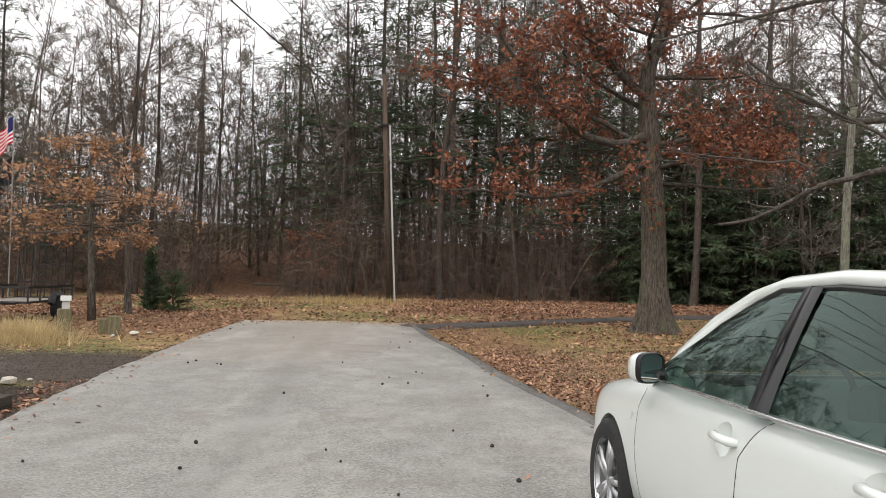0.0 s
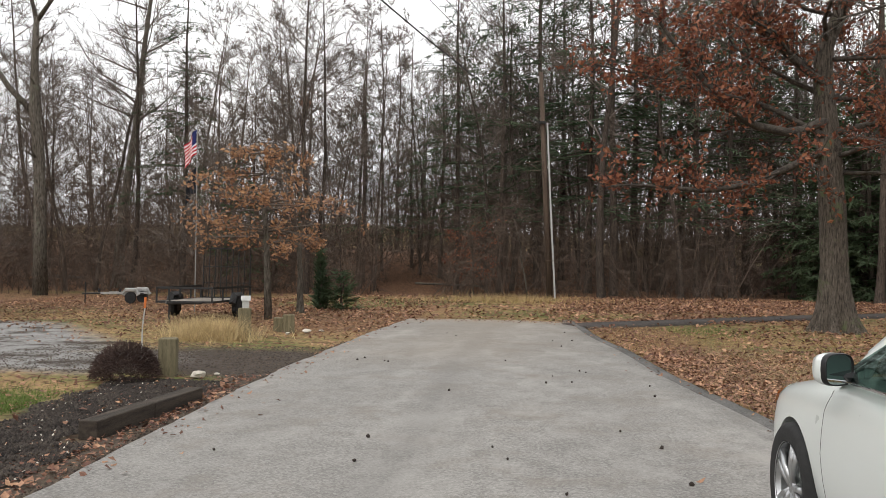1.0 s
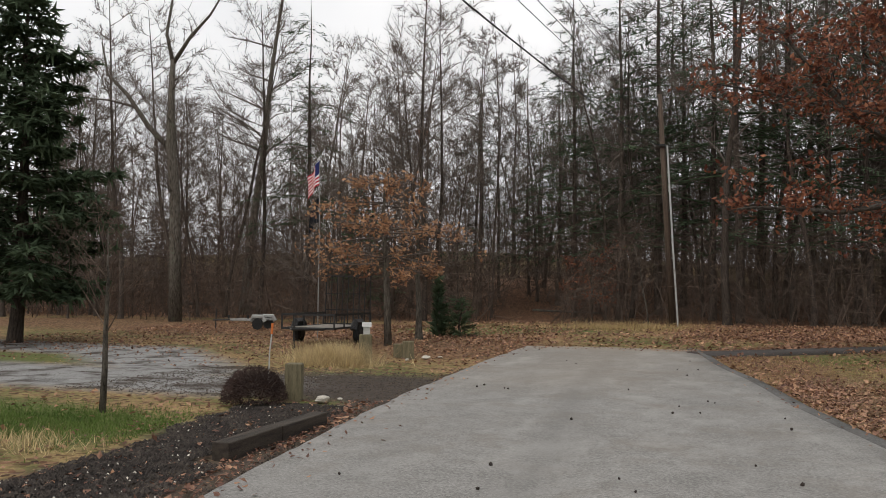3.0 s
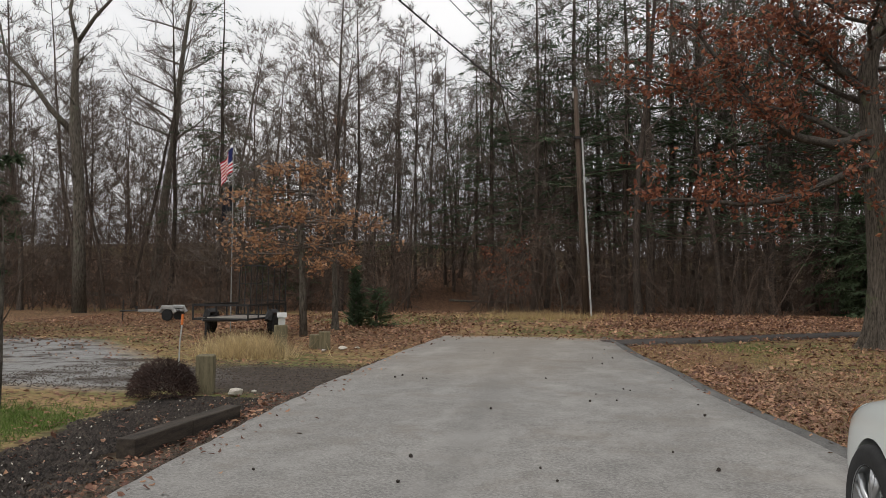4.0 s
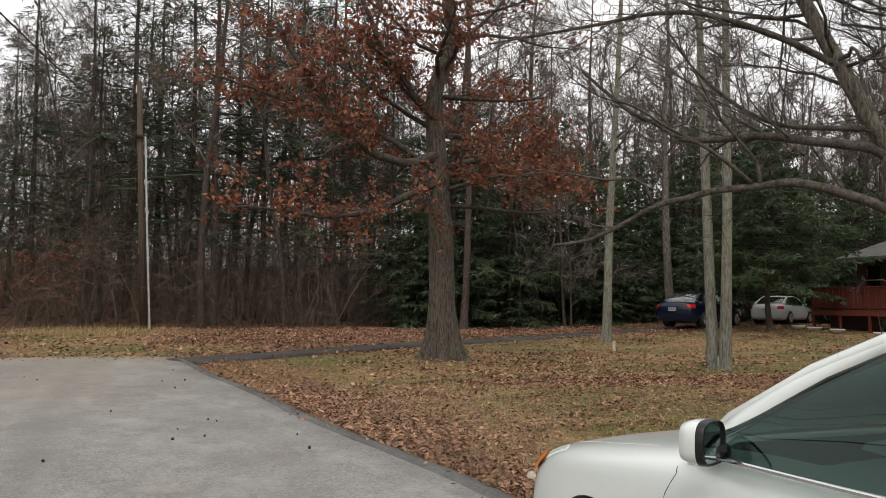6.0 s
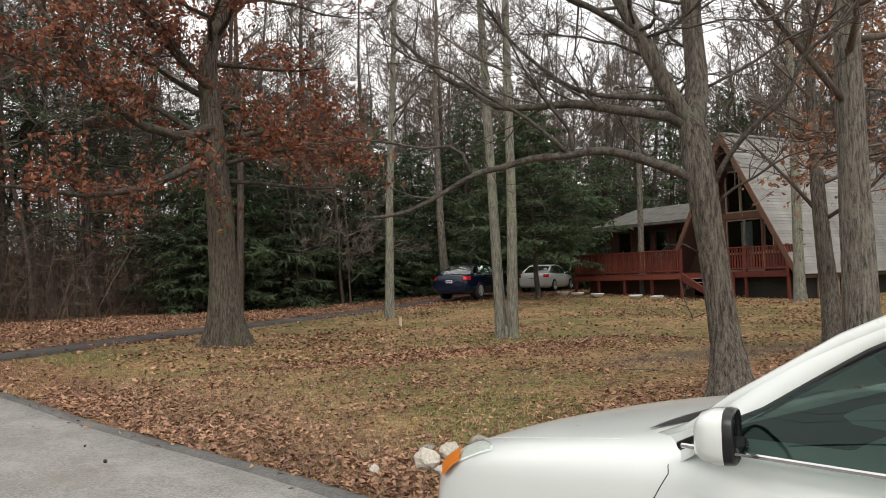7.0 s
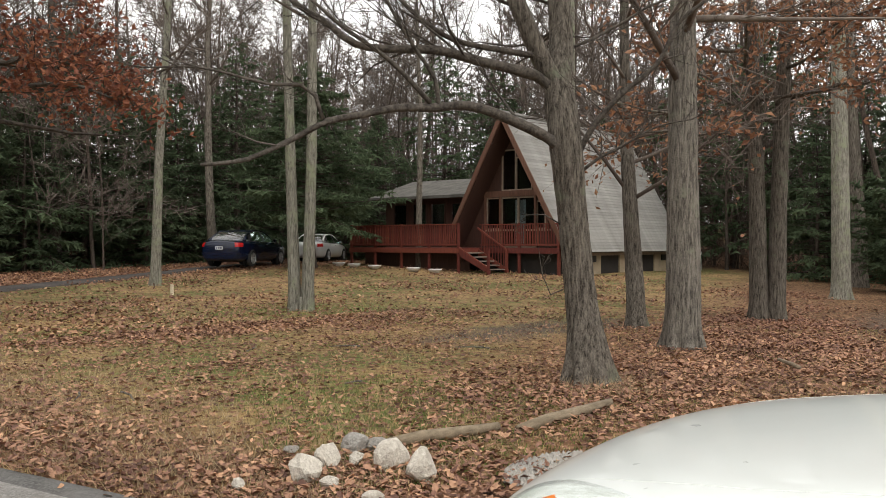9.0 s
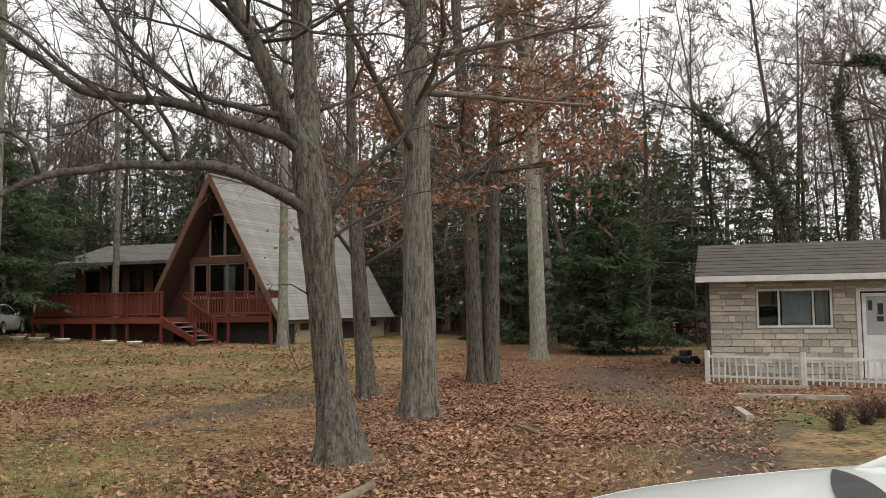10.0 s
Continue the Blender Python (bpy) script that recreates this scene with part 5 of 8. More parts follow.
hpart("back_wall", prism([(RY - 3.15, 1.2), (RY + 3.15, 1.2), (RY, 6.75)], 39.2, 39.4), DARKWOOD)
# floor and backing with indoor shade in their colour, so the windows read dark
hpart("room_floor", boxes(((29.7, 22.2, 1.15), (39.2, 28.3, 1.3))), PAINTED_SHADE)
hpart("room_wall", prism([(RY - 2.7, 1.3), (RY + 2.7, 1.3), (RY, 6.1)], 33.2, 33.3), PAINTED_SHADE)
for name, y0, y1, z0, z1 in (("window", 25.3, 25.95, 3.9, 5.6), ("window", 24.45, 25.2, 3.9, 5.25), ("window", 26.15, 26.8, 2.2, 3.5), ("glass_door", 24.25, 25.1, 1.4, 3.5), ("glass_door", 25.13, 25.98, 1.4, 3.5), ("window", 23.75, 24.12, 2.2, 3.3)):
    w = hpart(name, boxes(((29.44, y0 - 0.06, z0 - 0.06), (29.52, y0, z1 + 0.06)), ((29.44, y1, z0 - 0.06), (29.52, y1 + 0.06, z1 + 0.06)), ((29.44, y0, z1), (29.52, y1, z1 + 0.06)), ((29.44, y0, z0 - 0.06), (29.52, y1, z0))), TANTRIM)
    b = boxes(((29.53, y0, z0), (29.545, y1, z1)))
    b.v = [p - HB for p in b.v]
    pane("pane", b, WINDOW, w)
hpart("curtain", boxes(((29.75, 24.95, 1.4), (29.8, 25.5, 3.45))), CURTAIN)
hpart("beam", boxes(((29.36, 23.5, 3.58), (29.5, 26.95, 3.84))), BROWNTRIM)
hpart("beam", boxes(((29.40, 23.4, 2.06), (29.5, 26.95, 2.14))), TANTRIM)
for y in (23.6, 24.2, 26.06, 26.88):
    hpart("mullion", boxes(((29.38, y - 0.05, 2.14), (29.495, y + 0.05, 3.58))), BROWNTRIM)
# siding courses up both roof slopes
slope = math.hypot(RW, RH - RZ)
course = Builder()
course.poly((0, 0, 0.012), (RX1 - RX0, 0, 0.012), (RX1 - RX0, 0.175, 0.0), (0, 0.175, 0.0))
course.poly((0, 0, -0.03), (RX1 - RX0, 0, -0.03), (RX1 - RX0, 0, 0.012), (0, 0, 0.012))
course.poly((0, 0, -0.03), (0, 0, 0.012), (0, 0.175, 0.0))
course_mesh = course.mesh("siding_board", SHINGLE)
for s in (-1, 1):
    up = Vector((0, -s * RW, RH - RZ)).normalized()
    nrm = Vector((0, s * (RH - RZ), RW)).normalized()
    for k in range(int(slope / 0.155)):
        o = new("siding_board", course_mesh)
        o.parent = house
        p = Vector((RX0 + random.uniform(-0.015, 0.015), RY + s * RW, RZ)) + up * (k * 0.155) + nrm * 0.035 - HB
        o.matrix_local = Matrix(((1, 0, 0, p.x), (0, up.y, nrm.y, p.y), (0, up.z, nrm.z, p.z), (0, 0, 0, 1)))
hpart("ridge_cap", boxes(((RX0 - 0.05, RY - 0.12, RH + 0.0), (RX1 + 0.05, RY + 0.12, RH + 0.09))), SHINGLE)
# solid box coloured near black as the shadow of the open crawl space
hpart("crawl_space_wall", boxes(((28.9, 22.36, 0.1), (39.25, 28.1, 1.14))), PAINTED_SHADE)
for x0, x1 in ((30.2, 31.7), (33.4, 34.0), (36.9, 39.3)):
    hpart("foundation_pier", boxes(((x0, 22.3, 0.1), (x1, 22.5, 1.0))), BLOCK)
for x in (30.6, 37.6):
    hpart("vent", boxes(((x, 22.24, 0.72), (x + 0.6, 22.3, 1.0))), BLACK)
hpart("sill_board", boxes(((28.9, 22.2, 1.0), (39.3, 22.28, 1.13))), TANTRIM)

# low wing with a shallow roof
wing = hpart("wing_wall", boxes(((30.6, 28.3, 0.4), (30.76, 34.2, 3.95))), DARKWOOD)
cut = Builder()
for y in (28.9, 30.2, 31.4, 32.7):
    cut.box((30.4 - HB.x, y - HB.y, 2.2 - HB.z), (30.9 - HB.x, y + 0.95 - HB.y, 3.5 - HB.z))
carve(wing, cut)
for y in (28.9, 30.2, 31.4, 32.7):
    w = hpart("window", boxes(((30.56, y, 2.2), (30.62, y + 0.06, 3.5)), ((30.56, y + 0.89, 2.2), (30.62, y + 0.95, 3.5)), ((30.56, y + 0.06, 2.2), (30.62, y + 0.89, 2.26)), ((30.56, y + 0.06, 3.44), (30.62, y + 0.89, 3.5))), DARKWOOD)
    b = boxes(((30.64, y + 0.06, 2.26), (30.65, y + 0.89, 3.44)))
    b.v = [p - HB for p in b.v]
    pane("pane", b, WINDOW, w)
# added backing and lid, painted near black, hide the daylit inside of the wing
hpart("room_wall", boxes(((31.6, 28.32, 0.5), (31.66, 34.0, 3.9))), PAINTED_SHADE)
hpart("room_ceiling", boxes(((30.8, 28.32, 3.7), (31.58, 34.0, 3.75))), PAINTED_SHADE)
hpart("wing_end_wall", boxes(((30.76, 34.04, 0.4), (36.0, 34.2, 3.95))), DARKWOOD)
hpart("wing_back_wall", boxes(((35.9, 28.3, 0.4), (36.05, 34.04, 3.95))), DARKWOOD)
wr = Builder()
for a, c in (((29.7, 3.82), (33.1, 4.85)), ((36.7, 3.82), (33.1, 4.85))):
    wr.poly((a[0], 27.4, a[1]), (a[0], 34.6, a[1]), (c[0], 34.6, c[1]), (c[0], 27.4, c[1]))
    wr.poly((a[0], 27.4, a[1] - 0.14), (c[0], 27.4, c[1] - 0.14), (c[0], 34.6, c[1] - 0.14), (a[0], 34.6, a[1] - 0.14))
    wr.poly((a[0], 27.4, a[1] - 0.14), (a[0], 34.6, a[1] - 0.14), (a[0], 34.6, a[1]), (a[0], 27.4, a[1]))
    wr.poly((a[0], 34.6, a[1] - 0.14), (c[0], 34.6, c[1] - 0.14), (c[0], 34.6, c[1]), (a[0], 34.6, a[1]))
hpart("wing_roof", wr, simple("lichen_grey_shingles", (0.055, 0.052, 0.046), (0.15, 0.142, 0.126), 2.0, 0.9, bump=0.5))
hpart("downpipe", boxes(((29.72, 28.25, 0.6), (29.82, 28.35, 3.8))), BLACK)

# ---- the red deck ----
DB = Vector((26.9, 26.4, 0.45))
deck = thing("deck", "red-stained timber deck with slatted railing and stairs", "deck", DB)


def dpart(name, b, mat=RED, parent=deck, label=""):
    b.v = [p - DB for p in b.v]
    return part(name, b, mat, parent, label)


for k in range(21):
    x = 26.92 + 0.148 * k
    dpart("board", boxes(((x, 26.42, 1.30), (x + 0.138, 33.0, 1.335))))
for k in range(9):
    x = 28.32 + 0.148 * k
    if x < 29.4:
        dpart("board", boxes(((x, 22.3, 1.30), (x + 0.138, 26.4, 1.335))))
dpart("rim_joist", boxes(((26.86, 26.4, 1.1), (26.91, 33.03, 1.30))))
dpart("rim_joist", boxes(((26.91, 26.37, 1.1), (28.28, 26.415, 1.30))))
dpart("rim_joist", boxes(((28.27, 22.28, 1.1), (28.31, 26.36, 1.30))))
dpart("rim_joist", boxes(((26.91, 33.0, 1.1), (30.4, 33.04, 1.30))))
for x, y in ((26.95, 26.45), (26.95, 28.1), (26.95, 29.75), (26.95, 31.4), (26.95, 32.95), (28.35, 22.35), (28.35, 24.3)):
    dpart("post", boxes(((x - 0.05, y - 0.05, gz(x, y) - 0.1), (x + 0.05, y + 0.05, 2.38))))
slat = boxes(((-0.012, -0.035, 0), (0.012, 0.035, 0.86))).mesh("baluster", RED)


def railing(p, q, pitch=0.105, z=1.41, top=2.33):
    p, q = Vector(p), Vector(q)
    d = q - p
    n = int(d.length / pitch)
    ang = math.atan2(d.y, d.x) - math.pi / 2
    for k in range(1, n):
        o = new("baluster", slat)
        o.parent = deck
        c = p.lerp(q, k / n) - DB
        o.matrix_local = pose(c.x, c.y, z - DB.z, 0, random.uniform(-0.6, 0.6), math.degrees(ang)) @ Matrix.Diagonal((1, 1, (top - z) / 0.86 * random.uniform(0.985, 1.01), 1))
    for zz, h, w in ((top - 0.02, 0.04, 0.07), (z + 0.02, 0.07, 0.022)):
        b = Builder()
        b.box((-w, 0, zz), (w, d.length, zz + h), Matrix.Translation((p.x, p.y, 0)) @ Matrix.Rotation(ang, 4, "Z"))
        dpart("rail", b)


railing((26.93, 26.5, 0), (26.93, 33.0, 0))
railing((28.33, 22.3, 0), (28.33, 26.35, 0), 0.13)
railing((26.95, 33.0, 0), (30.4, 33.0, 0), 0.13)
railing((28.35, 22.32, 0), (29.4, 22.32, 0), 0.13)
TREAD = simple("worn_grey_treads", (0.14, 0.11, 0.09), (0.28, 0.24, 0.20), 5, 0.8)
stz = gz(27.5, 24.6)
for k in range(5):
    y = 26.36 - 0.29 * (k + 1)
    z = 1.30 - (1.30 - stz) * (k + 1) / 6
    dpart("tread", boxes(((26.95, y, z - 0.04), (28.2, y + 0.31, z))), TREAD)
for x in (26.9, 28.2):
    dpart("stringer", prism([(26.37, 1.28), (26.37, 0.98), (24.75, stz - 0.04), (24.75, stz + 0.14)], x, x + 0.05))
    for y, z in ((24.85, stz),):
        dpart("newel", boxes(((x - 0.02, y - 0.05, z - 0.05), (x + 0.07, y + 0.05, z + 1.02))))
    b = prism([(26.4, 2.22), (26.4, 2.14), (24.8, stz + 0.90), (24.8, stz + 0.98)], x - 0.01, x + 0.06) if x > 28 else prism([(26.4, 1.36), (26.4, 1.30), (24.8, stz + 0.16), (24.8, stz + 0.22)], x - 0.01, x + 0.06)
    dpart("handrail", b)
for k in range(9):
    y = 26.2 - 0.15 * k
    z = 1.28 - (1.28 - stz) * (26.37 - y) / 1.62
    dpart("baluster", boxes(((28.21, y - 0.02, z + 0.05), (28.235, y + 0.02, z + 0.92))))
dpart("skirt", boxes(((27.9, 26.6, 0.3), (27.95, 33.0, 1.1))), DARKWOOD, label="dark boards under the deck")

# white saucer planters along the deck
for k, (x, y) in enumerate(((25.6, 32.4), (25.5, 31.3), (25.5, 30.0), (25.7, 27.9), (25.7, 26.7))):
    b = Builder()
    b.tube([(0, 0, -0.02), (0, 0, 0.05), (0, 0, 0.12), (0, 0, 0.15)], [0.14, 0.24, 0.30, 0.29], 14)
    o = part("planter", b, WHITE, smooth=False)
    o.matrix_world = pose(x, y, gz(x, y), 0, 0, 30 * k)
    tagged(o, "low white bowl planter on the ground by the deck", "planter", "planters by the deck")

# ---- the stone bungalow ----
hut = thing("bungalow", "small stone-faced bungalow with a shallow grey roof", "house", (21.0, 5.59, -0.24), 1.4)
hut.scale = (1, 0.90, 1)
bw = part("front_wall", boxes(((0, -10.5, 0), (0.25, 0, 2.5))), MORTAR, hut)
cut = Builder()
cut.box((-0.2, -3.05, 1.23), (0.5, -1.2, 2.15))
cut.box((-0.2, -4.62, 0.05), (0.5, -3.72, 2.06))
carve(bw, cut)
part("end_wall", boxes(((0.25, -0.22, 0), (7.5, 0, 2.5))), MORTAR, hut)
part("end_wall", boxes(((0.25, -10.5, 0), (7.5, -10.28, 2.5))), MORTAR, hut)
part("back_wall", boxes(((7.3, -10.28, 0), (7.5, -0.22, 2.5))), MORTAR, hut)
# added sheet whose near-black colour is the unlit room behind the window
part("room_wall", boxes(((2.5, -9, 0), (2.6, -0.3, 2.5))), PAINTED_SHADE, hut)
b = Builder()
for s in (0, 1):
    e, r = ((-0.55, 2.46), (3.7, 3.5)) if s == 0 else ((7.95, 2.46), (3.7, 3.5))
    y0, y1 = -10.9, 0.32
    b.poly((e[0], y0, e[1]), (e[0], y1, e[1]), (r[0], y1, r[1]), (r[0], y0, r[1]))
    b.poly((e[0], y0, e[1] - 0.1), (r[0], y0, r[1] - 0.1), (r[0], y1, r[1] - 0.1), (e[0], y1, e[1] - 0.1))
    b.poly((e[0], y1, e[1] - 0.1), (r[0], y1, r[1] - 0.1), (r[0], y1, r[1]), (e[0], y1, e[1]))
roof = part("roof", b, GREYROOF, hut)
tri_ = Builder()
tri_.poly((0.02, -0.03, 2.5), (7.48, -0.03, 2.5), (3.7, -0.03, 3.36))
part("gable", tri_, WHITE, hut)
for k in range(9):
    # felt courses standing a little proud
    x = -0.5 + 0.45 * k
    z = 2.46 + (x + 0.55) * (1.04 / 4.25)
    bb = Builder()
    bb.poly((x, -10.9, z + 0.016), (x, 0.33, z + 0.016), (x + 0.45, 0.33, z + 0.114), (x + 0.45, -10.9, z + 0.114))
    bb.poly((x, -10.9, z), (x, 0.33, z), (x, 0.33, z + 0.016), (x, -10.9, z + 0.016))
    part("roof_course", bb, GREYROOF, roof)
part("fascia", boxes(((-0.6, -10.9, 2.33), (-0.555, 0.33, 2.47))), WHITE, hut)
part("soffit", boxes(((-0.55, -10.9, 2.34), (0.0, 0.3, 2.36))), WHITE, hut)
part("downspout", boxes(((-0.10, 0.02, 0.1), (-0.02, 0.10, 2.3))), BLACK, hut)
win = part("window", boxes(((-0.03, -3.05, 1.23), (0.05, -3.0, 2.15)), ((-0.03, -1.25, 1.23), (0.05, -1.2, 2.15)), ((-0.03, -3.0, 2.10), (0.05, -1.25, 2.15)), ((-0.03, -3.0, 1.23), (0.05, -1.25, 1.28))), WHITE, hut)
for y in (-1.78, -2.62):
    part("mullion", boxes(((-0.02, y, 1.28), (0.05, y + 0.05, 2.10))), WHITE, win)
for y0, y1 in ((-3.0, -2.62), (-2.57, -1.78), (-1.73, -1.25)):
    pane("pane", boxes(((0.02, y0, 1.28), (0.03, y1, 2.10))), WINDOW, win)
for y0, y1 in ((-2.56, -1.84), (-2.98, -2.66)):
    rows = [[(0.13 + 0.018 * math.sin(38 * (y0 + (y1 - y0) * i / 24)), y0 + (y1 - y0) * i / 24, z) for i in range(25)] for z in (1.12, 2.3)]
    part("curtain", sheet(rows), CURTAIN, hut)
DOORGREY = simple("grey_storm_door_panel", (0.28, 0.29, 0.29), (0.38, 0.39, 0.39), 4, 0.6)
dr = part("door", boxes(((0.06, -4.58, 0.05), (0.11, -3.76, 2.02))), WHITE, hut)
part("door_frame", boxes(((-0.03, -4.72, 0), (0.05, -4.62, 2.16)), ((-0.03, -3.72, 0), (0.05, -3.62, 2.16)), ((-0.03, -4.62, 2.06), (0.05, -3.72, 2.16))), WHITE, hut)
part("door_panel", boxes(((0.045, -4.48, 1.05), (0.06, -3.86, 1.95))), DOORGREY, dr)
for y0, y1, z0, z1 in ((-4.0, -3.9, 1.62, 1.85), (-4.25, -4.12, 1.52, 1.78), (-4.25, -4.1, 1.36, 1.48), (-4.46, -4.36, 1.5, 1.75)):
    part("ornament", boxes(((0.03, y0, z0), (0.045, y1, z1))), BLACK, dr)
part("step", boxes(((-0.8, -4.9, 0.0), (-0.02, -3.5, 0.05))), MORTAR, hut)
# split-stone facing, laid in uneven courses
stone_meshes = []
for k in range(5):
    bm = bmesh.new()
    bmesh.ops.create_cube(bm, size=1.0)
    bmesh.ops.bevel(bm, geom=bm.edges[:], offset=0.06, segments=1, affect="EDGES")
    for v in bm.verts:
        v.co += Vector((random.uniform(-0.05, 0.05), random.uniform(-0.02, 0.02), random.uniform(-0.03, 0.03)))
    me = bpy.data.meshes.new("stone")
    bm.to_mesh(me)
    bm.free()
    me.materials.append(STONE)
    stone_meshes.append(me)
sg = random.Random(8)
z = 0.02
while z < 2.42:
    h = sg.choice((0.085, 0.11, 0.14, 0.17))
    runs = [(-0.01, -3.6), (-4.74, -5.9)] if z < 2.1 else [(-0.01, -5.9)]
    if z + h > 1.2 and z < 2.16:
        runs = [(-0.01, -1.18), (-3.07, -3.6), (-4.74, -5.9)] if z < 2.1 else [(-0.01, -1.18), (-3.07, -5.9)]
    for y0, y1 in runs:
        y = y0
        while y > y1 + 0.02:
            w = min(sg.uniform(0.18, 0.6), y - y1)
            if y - y1 - w < 0.12:
                w = y - y1
            o = new("stone", sg.choice(stone_meshes))
            o.parent = bw
            o.matrix_local = pose(-0.012, y - w / 2, z + h / 2, sg.gauss(0, 0.7)) @ Matrix.Diagonal((0.05 * sg.uniform(0.7, 1.5), w - 0.012, h - 0.010, 1))
            y -= w
    z += h

# white picket fence before the bungalow
fence = thing("picket_fence", "low peeling white picket fence with leaning pickets", "fence", (19.45, 5.62, -0.2), -16)
picket = boxes(((-0.01, -0.016, 0.0), (0.01, 0.016, 0.55))).mesh("picket", WHITE)
for k in range(48):
    y = -0.12 - 0.132 * k
    o = new("picket", picket)
    o.parent = fence
    o.matrix_local = pose(random.uniform(-0.015, 0.015), y, 0.02, random.gauss(0, 1.8), random.gauss(0, 2.0), 0)
for k in range(4):
    part("post", boxes(((-0.045, -2.05 * k - 0.045, -0.1), (0.045, -2.05 * k + 0.045, 0.72))), WHITE, fence)
for k in range(3):
    part("rail", boxes(((0.012, -2.05 * k - 2.0, 0.56), (0.035, -2.05 * k - 0.05, 0.62))), WHITE, fence)
    part("rail", boxes(((0.012, -2.05 * k - 2.0, 0.12), (0.035, -2.05 * k - 0.05, 0.17))), WHITE, fence)

# ---- cars ----
from mathutils.bvhtree import BVHTree


def paint_material(name, colour, flake=0.0, rough=0.22):
    m, n, l, b = material(name, rough, 0.0, 0.5 if colour[1] > 0.2 else 0.12)
    f = noise_node(n, l, 3.0, 4)
    col = mix_node(n, l, math_node(n, l, "MULTIPLY", f, 0.25), colour, tuple(c * 0.86 for c in colour))
    l.new(col, b.inputs["Base Color"])
    b.inputs["Coat Weight"].default_value, b.inputs["Coat Roughness"].default_value = 0.8, 0.06
    l.new(math_node(n, l, "ADD", math_node(n, l, "MULTIPLY", noise_node(n, l, 9.0, 5), 0.18), rough), b.inputs["Roughness"])
    return m


def plain(name, colour, rough, metal=0.0):
    return simple(name, tuple(c * 0.85 for c in colour), colour, 8, rough, metal, bump=0.05)


CAR_GLASS = glass_material("car_side_glass", (0.13, 0.20, 0.18), 0.01, 0.85, (0.76, 0.96, 0.90))
LENS = glass_material("clear_lamp_lens", (0.97, 1.0, 0.98), 0.12, 0.4)
SCREEN = glass_material("car_rear_glass", (0.10, 0.15, 0.14), 0.02, 3.0)
MIRROR, mn, ml, mb = material("mirror_glass", 0.03, 1.0)
mb.inputs["Base Color"].default_value = (0.55, 0.58, 0.58, 1)
CHROME = plain("chrome", (0.7, 0.7, 0.7), 0.12, 1.0)
ALLOY = plain("silver_alloy", (0.52, 0.53, 0.54), 0.32, 0.9)
AMBER = plain("amber_lens", (0.75, 0.22, 0.03), 0.25)
TAIL = plain("red_lens", (0.48, 0.014, 0.014), 0.2)
SEAT = plain("grey_seat_cloth", (0.30, 0.29, 0.27), 0.9)
DASH = plain("black_dashboard", (0.025, 0.025, 0.026), 0.6)
TRIM = plain("gloss_black_trim", (0.012, 0.012, 0.013), 0.3)
REFLECTOR = plain("lamp_reflector", (0.78, 0.82, 0.78), 0.5, 0.0)
PLATE = plain("pale_plate", (0.62, 0.63, 0.62), 0.5)
BAR = plain("dark_blue_bars", (0.03, 0.04, 0.10), 0.5)

# stations from nose to tail: y, half width, sill, belt, middle height
STATIONS = ((0.93, 0.48, 0.32, 0.56, 0.60), (0.89, 0.65, 0.26, 0.645, 0.69), (0.76, 0.775, 0.20, 0.72, 0.775), (0.52, 0.86, 0.18, 0.795, 0.845), (0.25, 0.90, 0.18, 0.845, 0.885), (-0.1, 0.91, 0.18, 0.895, 0.93), (-0.4, 0.91, 0.18, 0.935, 0.96), (-0.7, 0.91, 0.18, 0.95, 0.97),
            (-1.3, 0.91, 0.18, 0.955, 0.965), (-1.9, 0.91, 0.18, 0.965, 0.975), (-2.5, 0.91, 0.18, 0.985, 0.99), (-2.95, 0.90, 0.18, 1.0, 1.02), (-3.3, 0.87, 0.19, 1.01, 1.06), (-3.6, 0.83, 0.22, 0.99, 1.045), (-3.78, 0.77, 0.28, 0.93, 0.98), (-3.82, 0.62, 0.36, 0.82, 0.86))


def smooth_eval(ob, cutter=None):
    dg = bpy.context.evaluated_depsgraph_get()
    me = bpy.data.meshes.new_from_object(ob.evaluated_get(dg))
    ob.modifiers.clear()
    ob.data = me
    me.polygons.foreach_set("use_smooth", [True] * len(me.polygons))


def quad_sheet(p00, p10, p11, p01, bulge, n=5):
    """A bowed pane between four corners."""
    p00, p10, p11, p01, bulge = map(Vector, (p00, p10, p11, p01, bulge))
    rows = []
    for j in range(n + 1):
        v = j / n
        a, c = p00.lerp(p01, v), p10.lerp(p11, v)
        rows.append([a.lerp(c, i / n) + bulge * (4 * (i / n) * (1 - i / n) * 0.5 + 4 * v * (1 - v) * 0.5) for i in range(n + 1)])
    return sheet(rows)


